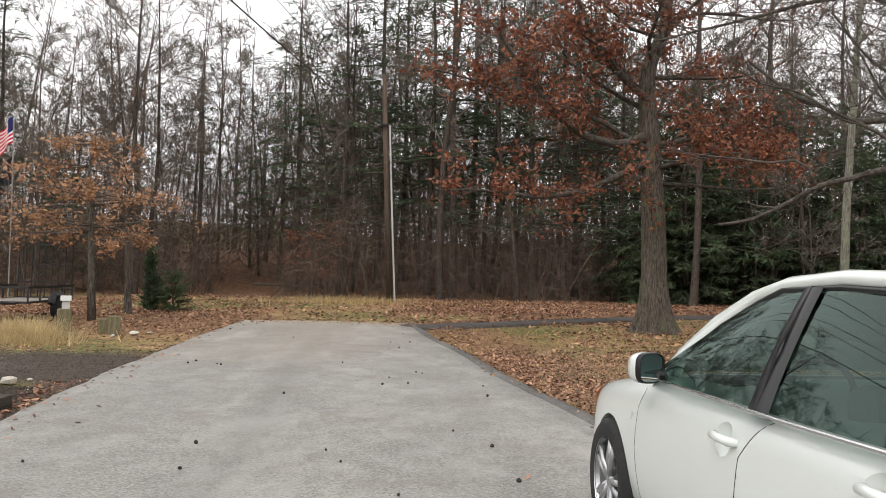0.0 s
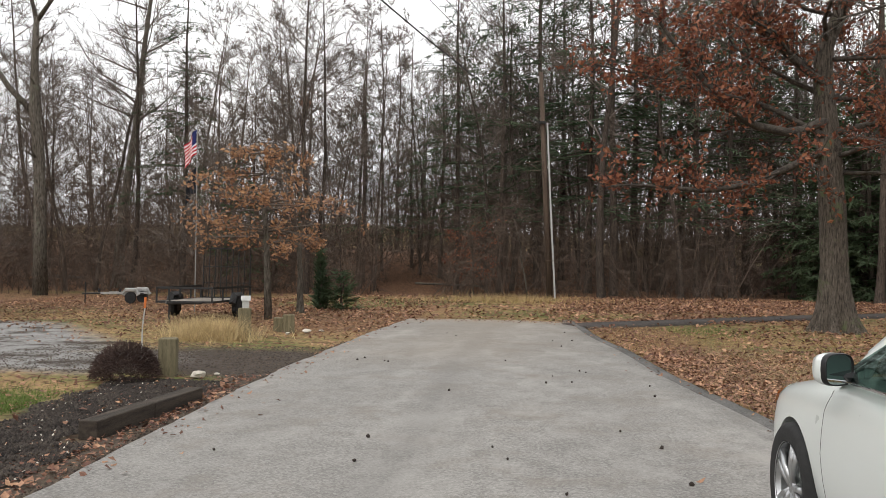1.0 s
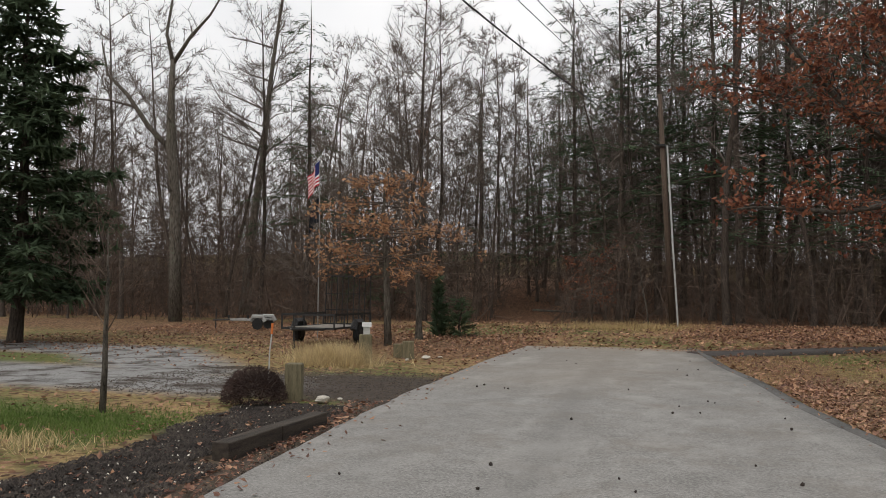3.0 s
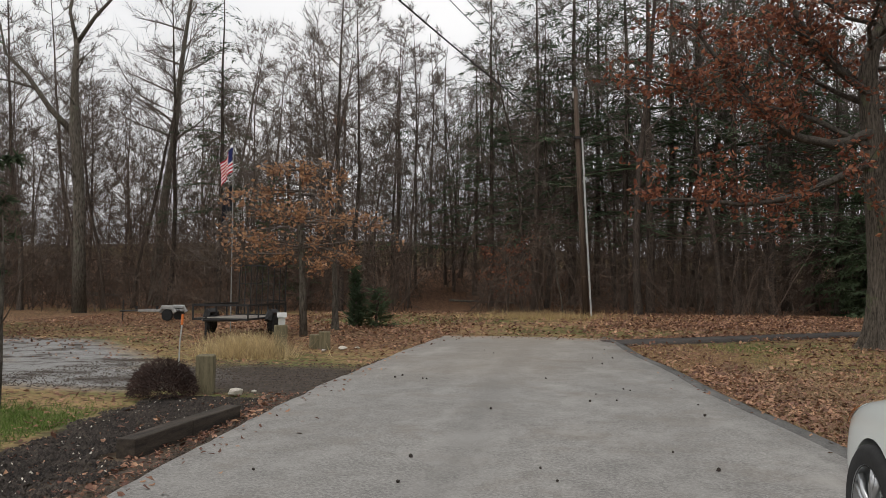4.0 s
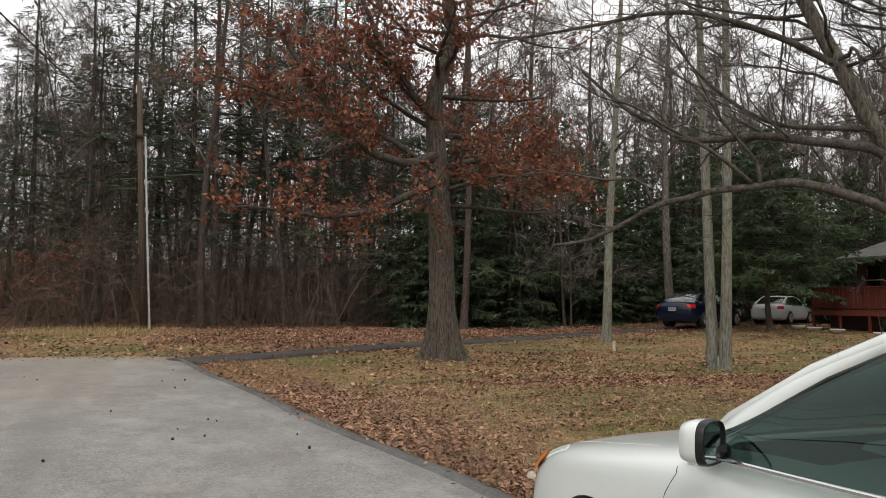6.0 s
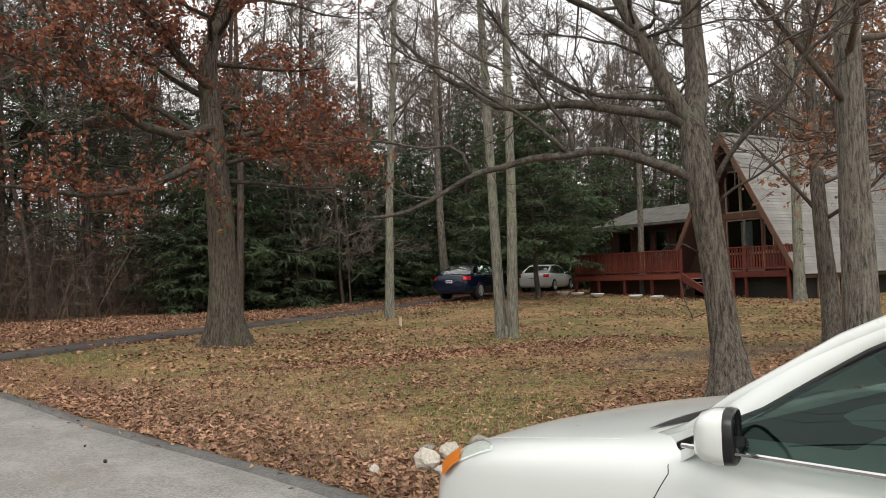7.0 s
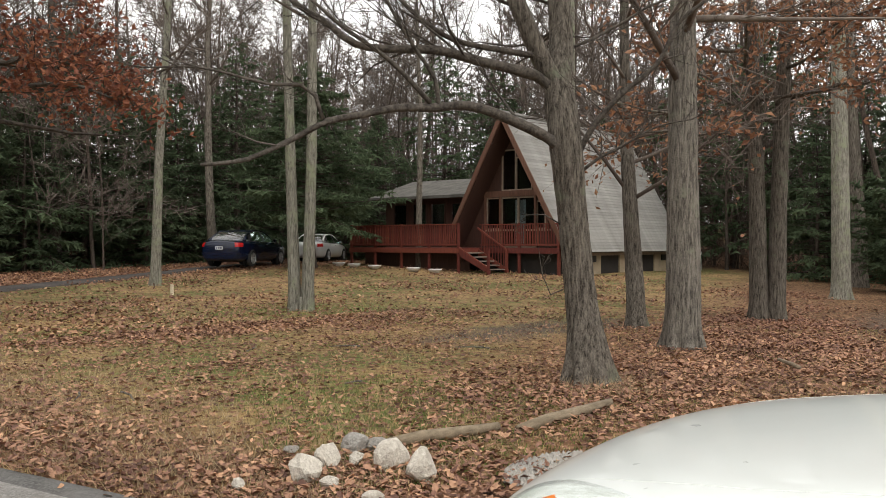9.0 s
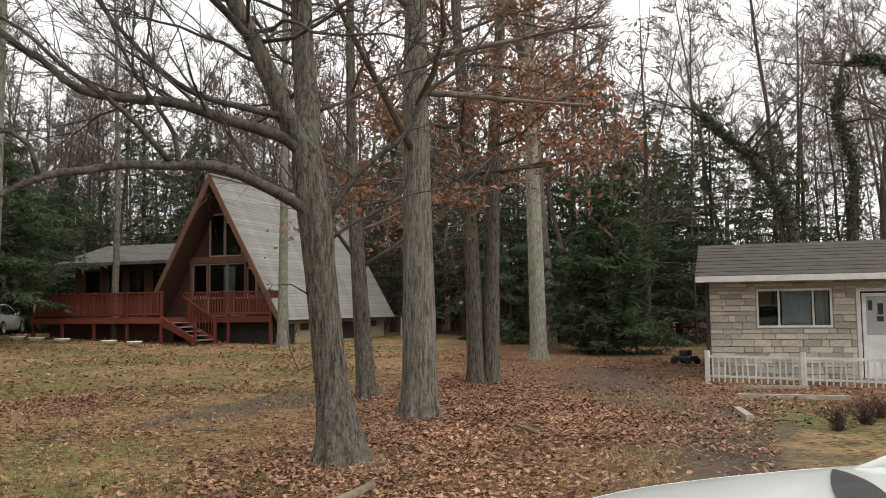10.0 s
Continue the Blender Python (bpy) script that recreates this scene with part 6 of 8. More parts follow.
def sedan(name, label, at, turn, paint, scale=1.0, seams=True):
    car = thing(name, label, "car", at, turn)
    car.scale = (scale,) * 3
    # body shell
    b = Builder()
    for y, w, zs, zb, zc in STATIONS:
        half = [(0, zs), (w * 0.8, zs), (w * 0.965, zs + 0.09), (w, zs + (zb - zs) * 0.48), (w * 0.985, zb - 0.12), (w * 0.945, zb - 0.015), (w * 0.80, zb + (zc - zb) * 0.35), (w * 0.45, zb + (zc - zb) * 0.88), (0, zc)]
        ring = [(-x, z) for x, z in half] + [(x, z) for x, z in reversed(half[1:-1])]
        b.v += [Vector((x, y, z)) for x, z in ring]
    n = 16
    for j in range(len(STATIONS) - 1):
        for i in range(n):
            b.f.append((j * n + i, j * n + (i + 1) % n, j * n + n + (i + 1) % n, j * n + n + i))
    b.f += [tuple(reversed(range(n))), tuple(range((len(STATIONS) - 1) * n, len(STATIONS) * n))]
    body = part("body", b, paint, car)
    k = body.modifiers.new("round", "SUBSURF")
    k.levels = k.render_levels = 2
    smooth_eval(body)
    me = body.data
    tree = BVHTree.FromPolygons([v.co.copy() for v in me.vertices], [tuple(p.vertices) for p in me.polygons])
    cut = Builder()
    for y in (0.0, -2.75):
        for x in (-1, 1):
            cut.tube([(x * 0.62, y, 0.335), (x * 1.2, y, 0.335)], [0.356, 0.356], 36)
    for y, z in ((-1.44, 0.848), (-2.38, 0.888)):
        for x in (-1, 1):
            p, nrm, _i, _d = tree.ray_cast(Vector((x * 2, y, z)), Vector((-x, 0, 0)))
            cut.tube([(p.x + x * (0.012 - 0.045 * k), y, z) for k in (0, 0.25, 0.5, 0.75, 1)], [0.075, 0.072, 0.062, 0.045, 0.012], 28)
    bm = bmesh.new()
    bm.from_mesh(cut.mesh("c", None))
    bmesh.ops.recalc_face_normals(bm, faces=bm.faces)
    cb = Builder()
    cb.v, cb.f = [v.co.copy() for v in bm.verts], [tuple(v.index for v in f.verts) for f in bm.faces]
    bm.free()
    carve(body, cb)
    body.data.polygons.foreach_set("use_smooth", [True] * len(body.data.polygons))
    body.data.set_sharp_from_angle(angle=radians(38))

    def cast(origin, way, off=0.004):
        p, nrm, _i, _d = tree.ray_cast(Vector(origin), Vector(way).normalized())
        if p is None:
            return None
        return p + (-nrm if nrm.dot(Vector(way)) > 0 else nrm) * off

    def line(pts, axis, r, mat, nm, off=0.0, steps=10):
        out = []
        for (a0, b0), (a1, b1) in zip(pts[:-1], pts[1:]):
            for q in range(steps):
                u, v = a0 + (a1 - a0) * q / steps, b0 + (b1 - b0) * q / steps
                p = cast((axis * 2, u, v), (-axis, 0, 0), off) if axis else cast((u, v, 2), (0, 0, -1), off)
                if p:
                    out.append(p)
        if len(out) > 2:
            t = Builder()
            t.tube(out, [r] * len(out), 5)
            part(nm, t, mat, car)

    # wheels
    tyre = Builder()
    prof = [(0.225, -0.095), (0.30, -0.105), (0.328, -0.085), (0.334, 0.0), (0.328, 0.085), (0.30, 0.105), (0.225, 0.095)]
    m_ = 32
    for i in range(m_):
        a = 2 * math.pi * i / m_
        tyre.v += [Vector((x, r * math.cos(a), r * math.sin(a))) for r, x in prof]
    for i in range(m_):
        for j in range(6):
            tyre.f.append((i * 7 + j, i * 7 + j + 1, ((i + 1) % m_) * 7 + j + 1, ((i + 1) % m_) * 7 + j))
    rim = Builder()
    rim.tube([(0.10, 0, 0), (0.07, 0, 0)], [0.232, 0.222], m_, False)
    rim.tube([(0.07, 0, 0), (-0.08, 0, 0)], [0.222, 0.212], m_, False)
    rim.tube([(0.045, 0, 0), (0.085, 0, 0)], [0.06, 0.045], 16)
    for i in range(10):
        a = 2 * math.pi * (i // 2 + (0.13 if i % 2 else -0.13)) / 5
        d = Vector((0, math.cos(a), math.sin(a)))
        rim.tube([d * 0.03 + Vector((0.065, 0, 0)), d * 0.13 + Vector((0.085, 0, 0)), d * 0.22 + Vector((0.075, 0, 0))], [0.024, 0.018, 0.022], 6)
    disc = Builder()
    disc.tube([(-0.02, 0, 0), (0.0, 0, 0)], [0.15, 0.15], 24)
    tm, rm, dm = tyre.mesh("tyre", RUBBER, True), rim.mesh("rim", ALLOY, True), disc.mesh("brake_disc", REFLECTOR)
    for y in (0.0, -2.75):
        for s in (-1, 1):
            w = part("wheel", dm, None, car)
            w.matrix_local = pose(s * 0.82, y, 0.334, 0, 0, 180 if s < 0 else 0)
            for nm, mm in (("tyre", tm), ("rim", rm)):
                part(nm, mm, None, w)
            wellb = Builder()
            wellb.tube([(s * 0.6, y, 0.36), (s * 0.625, y, 0.36)], [0.37, 0.37], 24)
            part("wheel_well", wellb, RUBBER, car)

    # roof and pillars
    rows = []
    for y, e in ((-1.17, 1.365), (-1.27, 1.39), (-1.6, 1.435), (-2.0, 1.44), (-2.4, 1.415), (-2.62, 1.375)):
        rows.append([(-0.62, y, e - 0.012), (-0.56, y, e + 0.012), (-0.32, y + 0.03, e + 0.036), (0, y + 0.04, e + 0.045), (0.32, y + 0.03, e + 0.036), (0.56, y, e + 0.012), (0.62, y, e - 0.012)])
    roof_ = part("roof", sheet(rows, True), paint, car, smooth=True)
    k = roof_.modifiers.new("thick", "SOLIDIFY")
    k.thickness, k.offset = 0.03, -1
    k = roof_.modifiers.new("round", "SUBSURF")
    k.levels = k.render_levels = 2
    for s in (-1, 1):
        rail = Builder()
        rp = [(s * 0.65, -0.30, 0.922), (s * 0.70, -0.46, 0.972), (s * 0.745, -0.64, 1.07), (s * 0.69, -0.93, 1.24), (s * 0.64, -1.19, 1.355), (s * 0.625, -1.42, 1.405), (s * 0.62, -1.8, 1.43), (s * 0.615, -2.2, 1.42), (s * 0.61, -2.5, 1.385), (s * 0.65, -2.85, 1.22), (s * 0.74, -3.2, 1.03)]
        rail.tube(rp, [0.012, 0.02, 0.028, 0.03, 0.031, 0.031, 0.031, 0.033, 0.04, 0.055, 0.075], 8)
        part("roof_pillar", rail, paint, car, smooth=True)
        rows = []
        for (x0, y0, z0), (x1, y1, z1) in (((0.64, -0.29, None), (0.845, -0.46, None)), ((0.70, -0.46, 0.975), (0.858, -0.53, None)), ((0.745, -0.64, 1.09), (0.848, -0.66, 1.0)), ((0.69, -0.93, 1.262), (0.765, -0.84, 1.11)), ((0.64, -1.19, 1.375), (0.70, -1.03, 1.235)), ((0.625, -1.42, 1.425), (0.652, -1.22, 1.335))):
            p = Vector((s * x0, y0, z0)) if z0 else cast((s * x0, y0, 2), (0, 0, -1), -0.006)
            q = Vector((s * x1, y1, z1)) if z1 else cast((s * x1, y1, 2), (0, 0, -1), -0.006)
            out_ = Vector((s * 0.7, 0.2, 0.6)) * (0.022 if z1 else 0.012 if z0 else -0.004)
            rows.append([p, p.lerp(q, 0.3) + out_, p.lerp(q, 0.7) + out_, q])
        pp = part("pillar_panel", sheet(rows, s > 0), paint, car, smooth=True)
        k = pp.modifiers.new("round", "SUBSURF")
        k.levels = k.render_levels = 2
        edge = Builder()
        ep = [(s * 0.873, -0.54, 0.955), (s * 0.79, -0.76, 1.07), (s * 0.71, -1.0, 1.225), (s * 0.658, -1.21, 1.325), (s * 0.645, -1.4, 1.385), (s * 0.643, -1.8, 1.40), (s * 0.64, -2.2, 1.39), (s * 0.645, -2.48, 1.345), (s * 0.73, -2.7, 1.19), (s * 0.84, -2.86, 1.02)]
        edge.tube(ep, [0.012] * len(ep), 6)
        part("window_trim", edge, TRIM, car, smooth=True)
        fg = quad_sheet((s * 0.874, -0.56, 0.962), (s * 0.875, -1.66, 0.985), (s * 0.645, -1.60, 1.39), (s * 0.665, -1.20, 1.325), (s * 0.018, 0, 0))
        rg = quad_sheet((s * 0.875, -1.74, 0.985), (s * 0.865, -2.84, 1.015), (s * 0.645, -2.46, 1.355), (s * 0.645, -1.68, 1.40), (s * 0.018, 0, 0))
        pane("front_window", fg, CAR_GLASS, car, True)
        pane("rear_window", rg, CAR_GLASS, car, True)
        part("door_pillar", quad_sheet((s * 0.882, -1.625, 0.975), (s * 0.882, -1.775, 0.98), (s * 0.652, -1.70, 1.405), (s * 0.654, -1.575, 1.395), (s * 0.019, 0, 0), 6), TRIM, car, smooth=True)
        gap = Builder()
        gap.tube([(s * 0.884, -1.70, 0.98), (s * 0.797, -1.668, 1.19), (s * 0.656, -1.638, 1.402)], [0.006] * 3, 5)
        part("pillar_seam", gap, RUBBER, car)
        belt = Builder()
        belt.tube([(s * 0.885, -0.56, 0.962), (s * 0.889, -1.2, 0.968), (s * 0.889, -1.9, 0.978), (s * 0.878, -2.86, 1.005)], [0.007] * 4, 6)
        part("belt_trim", belt, CHROME, car)
        # wing mirror: white cap, black rim, glass
        cap, rimb, gl = Builder(), Builder(), Builder()
        c0 = Vector((s * 0.945, -0.725, 1.018))
        swing = Matrix.Rotation(radians(-s * 26), 3, "Z")

        def ring(dy, k_, dz=0.0, dx=0.0):
            out = []
            for i in range(20):
                a = 2 * math.pi * i / 20
                ca, sa = math.cos(a), math.sin(a)
                out.append(c0 + swing @ Vector((s * dx + 0.080 * k_ * math.copysign(abs(ca) ** 0.62, ca), dy * 1.1, dz + 0.070 * k_ * math.copysign(abs(sa) ** 0.62, sa))))
            return out

        def skin(bd, rings, close=True):
            o = len(bd.v)
            for r_ in rings:
                bd.v += r_
            for j in range(len(rings) - 1):
                for i in range(20):
                    bd.f.append((o + j * 20 + i, o + j * 20 + (i + 1) % 20, o + j * 20 + 20 + (i + 1) % 20, o + j * 20 + 20 + i))
            if close:
                bd.f.append(tuple(range(o, o + 20)))

        skin(cap, [ring(0.06, 0.35, -0.01, -0.03), ring(0.055, 0.6, -0.01, -0.02), ring(0.038, 0.85), ring(0.01, 0.98), ring(-0.015, 1.0)])
        skin(rimb, [ring(-0.015, 1.005), ring(-0.034, 0.98), ring(-0.040, 0.93), ring(-0.030, 0.88)], False)
        gl.v += ring(-0.032, 0.885)
        gl.f.append(tuple(range(20)))
        mo = part("wing_mirror", cap, paint, car, smooth=True)
        part("mirror_rim", rimb, TRIM, mo, smooth=True)
        part("mirror_glass", gl, MIRROR, mo)
        arm = Builder()
        arm.tube([(s * 0.85, -0.72, 0.985), (s * 0.91, -0.725, 0.985)], [0.025, 0.022], 8)
        part("mirror_arm", arm, TRIM, mo)
        # handles, seams, lamps
        for y, z in ((-1.46, 0.845), (-2.40, 0.885)):
            p = cast((s * 2, y, z), (-s, 0, 0), 0.0)
            if p:
                h = Builder()
                h.tube([p + Vector((0, 0.085, 0)), p + Vector((s * 0.028, 0.06, 0.003)), p + Vector((s * 0.034, 0, 0.004)), p + Vector((s * 0.028, -0.07, 0.002)), p + Vector((0, -0.10, 0))], [0.012, 0.016, 0.017, 0.018, 0.014], 8)
                part("door_handle", h, paint, car, smooth=True)
        if seams:
            line([(-0.49, 0.895), (-0.50, 0.872), (-0.485, 0.845), (-0.46, 0.80), (-0.44, 0.60), (-0.50, 0.30)], s, 0.0016, RUBBER, "door_seam")
            line([(-1.72, 0.955), (-1.58, 0.80), (-1.56, 0.55), (-1.60, 0.25)], s, 0.002, RUBBER, "door_seam")
            line([(-2.86, 0.99), (-2.62, 0.86), (-2.45, 0.72)], s, 0.002, RUBBER, "door_seam")
            line([(s * 0.74, -0.22), (s * 0.73, 0.1), (s * 0.68, 0.40), (s * 0.60, 0.66)], 0, 0.0012, REFLECTOR, "bonnet_seam")

        def patch(fn, nu, nv, off, mat, nm):
            rows_ = []
            for i in range(nu + 1):
                row = []
                for j in range(nv + 1):
                    tgt, way = fn(i / nu, j / nv)
                    p = cast(Vector(tgt) - Vector(way).normalized() * 1.5, way, off)
                    if p is None:
                        p = row[-1] if row else rows_[-1][j] if rows_ else Vector(tgt)
                    row.append(p)
                rows_.append(row)
            return part(nm, sheet(rows_, s < 0), mat, car, smooth=True)

        way_f = (-s * 0.6, -0.55, -0.55)

        def lamp(u, v):
            h = v * (0.03 + math.sin(math.pi * (0.05 + 0.72 * u)))
            return (s * (0.815 - 0.04 * u - 0.18 * h), 0.34 + 0.31 * u + 0.12 * h, 0.81 - 0.15 * u + 0.02 * h), way_f

        patch(lamp, 10, 6, 0.003, REFLECTOR, "lamp_bowl")
        ln = patch(lamp, 10, 6, 0.012, LENS, "headlamp")
        if ln:
            ln.visible_shadow = False
        patch(lambda u, v: ((s * (0.785 - 0.01 * u - 0.085 * v), 0.49 + 0.14 * u + 0.06 * v, 0.72 - 0.075 * u + 0.01 * v), way_f), 5, 3, 0.016, AMBER, "indicator")
        patch(lambda u, v: ((s * (0.84 - 0.28 * u), -3.5 - 0.2 * u, 0.78 + 0.16 * v), (-s * 0.6, 0.8, 0)), 6, 4, 0.008, TAIL, "tail_lamp")
    # glass front and back, cowl, seats
    pane("windscreen", quad_sheet((-0.69, -0.44, 0.965), (0.69, -0.44, 0.965), (0.60, -1.18, 1.355), (-0.60, -1.18, 1.355), (0, 0.11, 0.035), 8), CAR_GLASS, car, True)
    pane("rear_screen", quad_sheet((-0.69, -3.2, 1.04), (0.69, -3.2, 1.04), (0.58, -2.6, 1.37), (-0.58, -2.6, 1.37), (0, -0.08, 0.03), 8), SCREEN, car, True)
    rows = []
    for j in range(5):
        row = []
        for i in range(17):
            x = -0.62 + 1.24 * i / 16
            y = -0.235 + 0.07 * (1 - (x / 0.62) ** 2) - (0.004 + 0.13 * (1 - abs(x / 0.62) ** 2.5)) * j / 4
            row.append(cast((x, y, 2), (0, 0, -1), 0.007))
        rows.append(row)
    part("cowl", sheet(rows), TRIM, car)
    part("dashboard", boxes(((-0.68, -0.95, 0.70), (0.68, -0.45, 0.965))), DASH, car, bevel=0.06)
    wheel = Builder()
    wheel.tube([Vector((-0.36 + 0.18 * math.cos(a), -1.08 - 0.06 * math.sin(a), 0.93 + 0.17 * math.sin(a))) for a in [2 * math.pi * k / 20 for k in range(21)]], [0.014] * 21, 6)
    part("steering_wheel", wheel, DASH, car)
    for x in (-0.36, 0.36):
        part("front_seat", boxes(((x - 0.24, -1.85, 0.45), (x + 0.24, -1.72, 1.08)), ((x - 0.13, -1.86, 1.10), (x + 0.13, -1.76, 1.28)), ((x - 0.24, -1.72, 0.45), (x + 0.24, -1.25, 0.58))), SEAT, car, bevel=0.05)
    part("rear_seat", boxes(((-0.65, -2.72, 0.5), (0.65, -2.58, 1.06))), SEAT, car, bevel=0.05)
    pl = part("number_plate", boxes(((-0.15, -3.865, 0.68), (0.15, -3.845, 0.80))), PLATE, car)
    for k in range(3):
        part("plate_bar", boxes(((-0.12 + 0.09 * k, -3.872, 0.71), (-0.06 + 0.09 * k, -3.866, 0.775))), BAR, pl)
    return car


sedan("white_car", "white four-door sedan parked half off the road", (1.937, 4.746, 0.0), 3.82, paint_material("white_car_paint", (0.725, 0.765, 0.74)), 1.04)
sedan("blue_car", "dark blue sedan parked on the leafy drive", (23.6, 35.5, gz(23, 35) + 0.0), -62, paint_material("navy_car_paint", (0.003, 0.008, 0.026), 0, 0.12), 1.08, False)
sedan("silver_car", "old pale grey sedan parked beside the deck", (29.5, 37.4, gz(29, 37)), -60, paint_material("pale_grey_car_paint", (0.50, 0.51, 0.50)), 0.95, False)

# ---- things beside the road ----
POST = simple("weathered_green_brown_post", (0.085, 0.073, 0.042), (0.21, 0.18, 0.11), 5, 0.9, stretch=(5, 5, 0.5))
TIMBER = simple("dark_landscape_timber", (0.012, 0.009, 0.007), (0.080, 0.062, 0.046), 3, 0.9, stretch=(5, 0.5, 6), bump=0.9, dist=0.02)
PALEROCK = simple("pale_rough_rock", (0.42, 0.38, 0.32), (0.70, 0.66, 0.58), 4, 0.9, bump=0.8, dist=0.03, fine=18)
GREYROCK = simple("grey_rough_rock", (0.20, 0.19, 0.175), (0.42, 0.40, 0.36), 4, 0.9, bump=0.8, dist=0.03, fine=18)
POLEWOOD = simple("brown_utility_pole", (0.045, 0.030, 0.022), (0.12, 0.085, 0.062), 3, 0.9, stretch=(5, 5, 0.3))
PVC = simple("pale_grey_conduit", (0.36, 0.36, 0.345), (0.52, 0.52, 0.50), 3, 0.6)
CABLE = simple("black_cable", (0.012, 0.012, 0.012), (0.02, 0.02, 0.02), 3, 0.6, bump=0)
ORANGE = simple("orange_plastic", (0.55, 0.13, 0.03), (0.7, 0.2, 0.05), 5, 0.6)
BUSHTWIG = simple("maroon_bush_twigs", (0.026, 0.015, 0.012), (0.088, 0.050, 0.040), 4, 0.9, bump=0, vary=0.4)


def rock(p, size, seed, mat, label, squash=0.75, group="rocks by the lawn edge"):
    bm = bmesh.new()
    bmesh.ops.create_icosphere(bm, subdivisions=3, radius=1.0)
    o = Vector((seed * 3.1, seed * 1.7, 0))
    for v in bm.verts:
        d = v.co.normalized()
        k = 1 + 0.35 * noise.noise(d * 1.1 + o) + 0.16 * noise.noise(d * 2.6 + o) + 0.05 * noise.noise(d * 7 + o)
        # split faces
        for q in range(5):
            n_ = Vector((math.sin(seed + q * 2.1), math.cos(seed * 1.3 + q * 1.7), math.sin(q * 3.3 + seed) * 0.8)).normalized()
            e = d.dot(n_) * k
            if e > 0.72:
                k *= 0.72 / e
        v.co = d * k
    me = bpy.data.meshes.new("rock")
    bm.to_mesh(me)
    bm.free()
    me.materials.append(mat)
    ob = new("rock", me)
    ob.matrix_world = pose(p[0], p[1], gz(*p) + size * squash * 0.45, 0, 0, seed * 77) @ Matrix.Diagonal((size, size * 0.8, size * squash, 1))
    return tagged(ob, label, "rock", group)


for k, (x, y, s, m, q) in enumerate(((2.72, 8.16, 0.125, PALEROCK, 1.0), (3.03, 8.31, 0.09, PALEROCK, 1.0), (3.43, 8.46, 0.13, GREYROCK, 0.6), (3.56, 8.36, 0.095, GREYROCK, 0.6), (3.26, 8.25, 0.07, PALEROCK, 0.5), (3.28, 7.95, 0.12, PALEROCK, 1.0), (3.22, 7.63, 0.12, PALEROCK, 1.05),
                                  (2.70, 7.91, 0.068, PALEROCK, 0.7), (2.66, 7.50, 0.07, PALEROCK, 0.6), (2.32, 8.31, 0.055, PALEROCK, 0.7), (3.1, 8.75, 0.055, GREYROCK, 0.6), (3.17, 8.18, 0.05, PALEROCK, 0.6), (3.5, 8.1, 0.06, GREYROCK, 0.6))):
    rock((x, y), s, k + 1, m, "pale rough rock in a small pile among leaves" if m is PALEROCK else "grey rough rock in a small pile among leaves", q)
for k, (x, y, s) in enumerate(((-5.3, 10.65, 0.13), (-5.15, 10.9, 0.05), (-7.75, 16.6, 0.10), (-6.75, 17.9, 0.08), (-6.55, 18.6, 0.12), (-6.3, 18.9, 0.07))):
    rock((x, y), s, k + 31, PALEROCK, "white stone beside a short wooden post", 0.38, "white stones by the posts")

LOGWOOD = simple("weathered_tan_log", (0.10, 0.076, 0.050), (0.30, 0.24, 0.165), 3, 0.9, stretch=(2, 8, 8), bump=0.6)
# edging logs by the lawn
for p, q, r in (((3.62, 8.33, 0.02), (4.60, 8.03, 0.035), 0.055), ((4.70, 7.9, 0.0), (6.10, 7.86, 0.03), 0.06), ((9.4, 7.2, 0.04), (9.9, 7.6, 0.05), 0.03)):
    b = Builder()
    a, c = Vector(p), Vector(q)
    b.tube([a, a.lerp(c, 0.3) + Vector((0.01, 0.02, 0.01)), a.lerp(c, 0.7), c], [r * 0.8, r * 0.85, r * 0.8, r * 0.6], 9)
    tagged(part("edging_log", b, LOGWOOD, smooth=True), "weathered log edging half buried in leaves", "log", "edging logs")
# sticks
for k in range(9):
    x, y = random.uniform(1.6, 9), random.uniform(8.5, 14)
    if k > 5:
        x, y = random.uniform(11, 18), random.uniform(4.5, 8)
    a = random.uniform(0, 6.28)
    d = Vector((math.cos(a), math.sin(a), 0)) * random.uniform(0.2, 0.6)
    b = Builder()
    z = gz(x, y)
    b.tube([Vector((x, y, z + 0.02)), Vector((x, y, z + 0.03)) + d * 0.5 + Vector((0.02, -0.02, 0)), Vector((x, y, z + 0.015)) + d], [0.012, 0.010, 0.005], 6)
    tagged(part("stick", b, BARK_PALE), "thin pale fallen stick on the lawn", "stick", "fallen sticks")

lgs = random.Random(52)
# landscape timbers holding the mulch bed
for p, q, h in (((-4.33, 6.62), (-4.38, 7.68), 0.14), ((-4.38, 7.69), (-4.42, 8.80), 0.135)):
    b = Builder()
    d = Vector((q[0] - p[0], q[1] - p[1], 0))
    b.box((0, -0.09, -0.05), (d.length, 0.09, h), Matrix.Translation((p[0], p[1], 0)) @ Matrix.Rotation(math.atan2(d.y, d.x), 4, "Z"))
    tagged(part("landscape_timber", b, TIMBER, bevel=0.012), "dark weathered timber edging the mulch bed", "timber", "bed timbers")

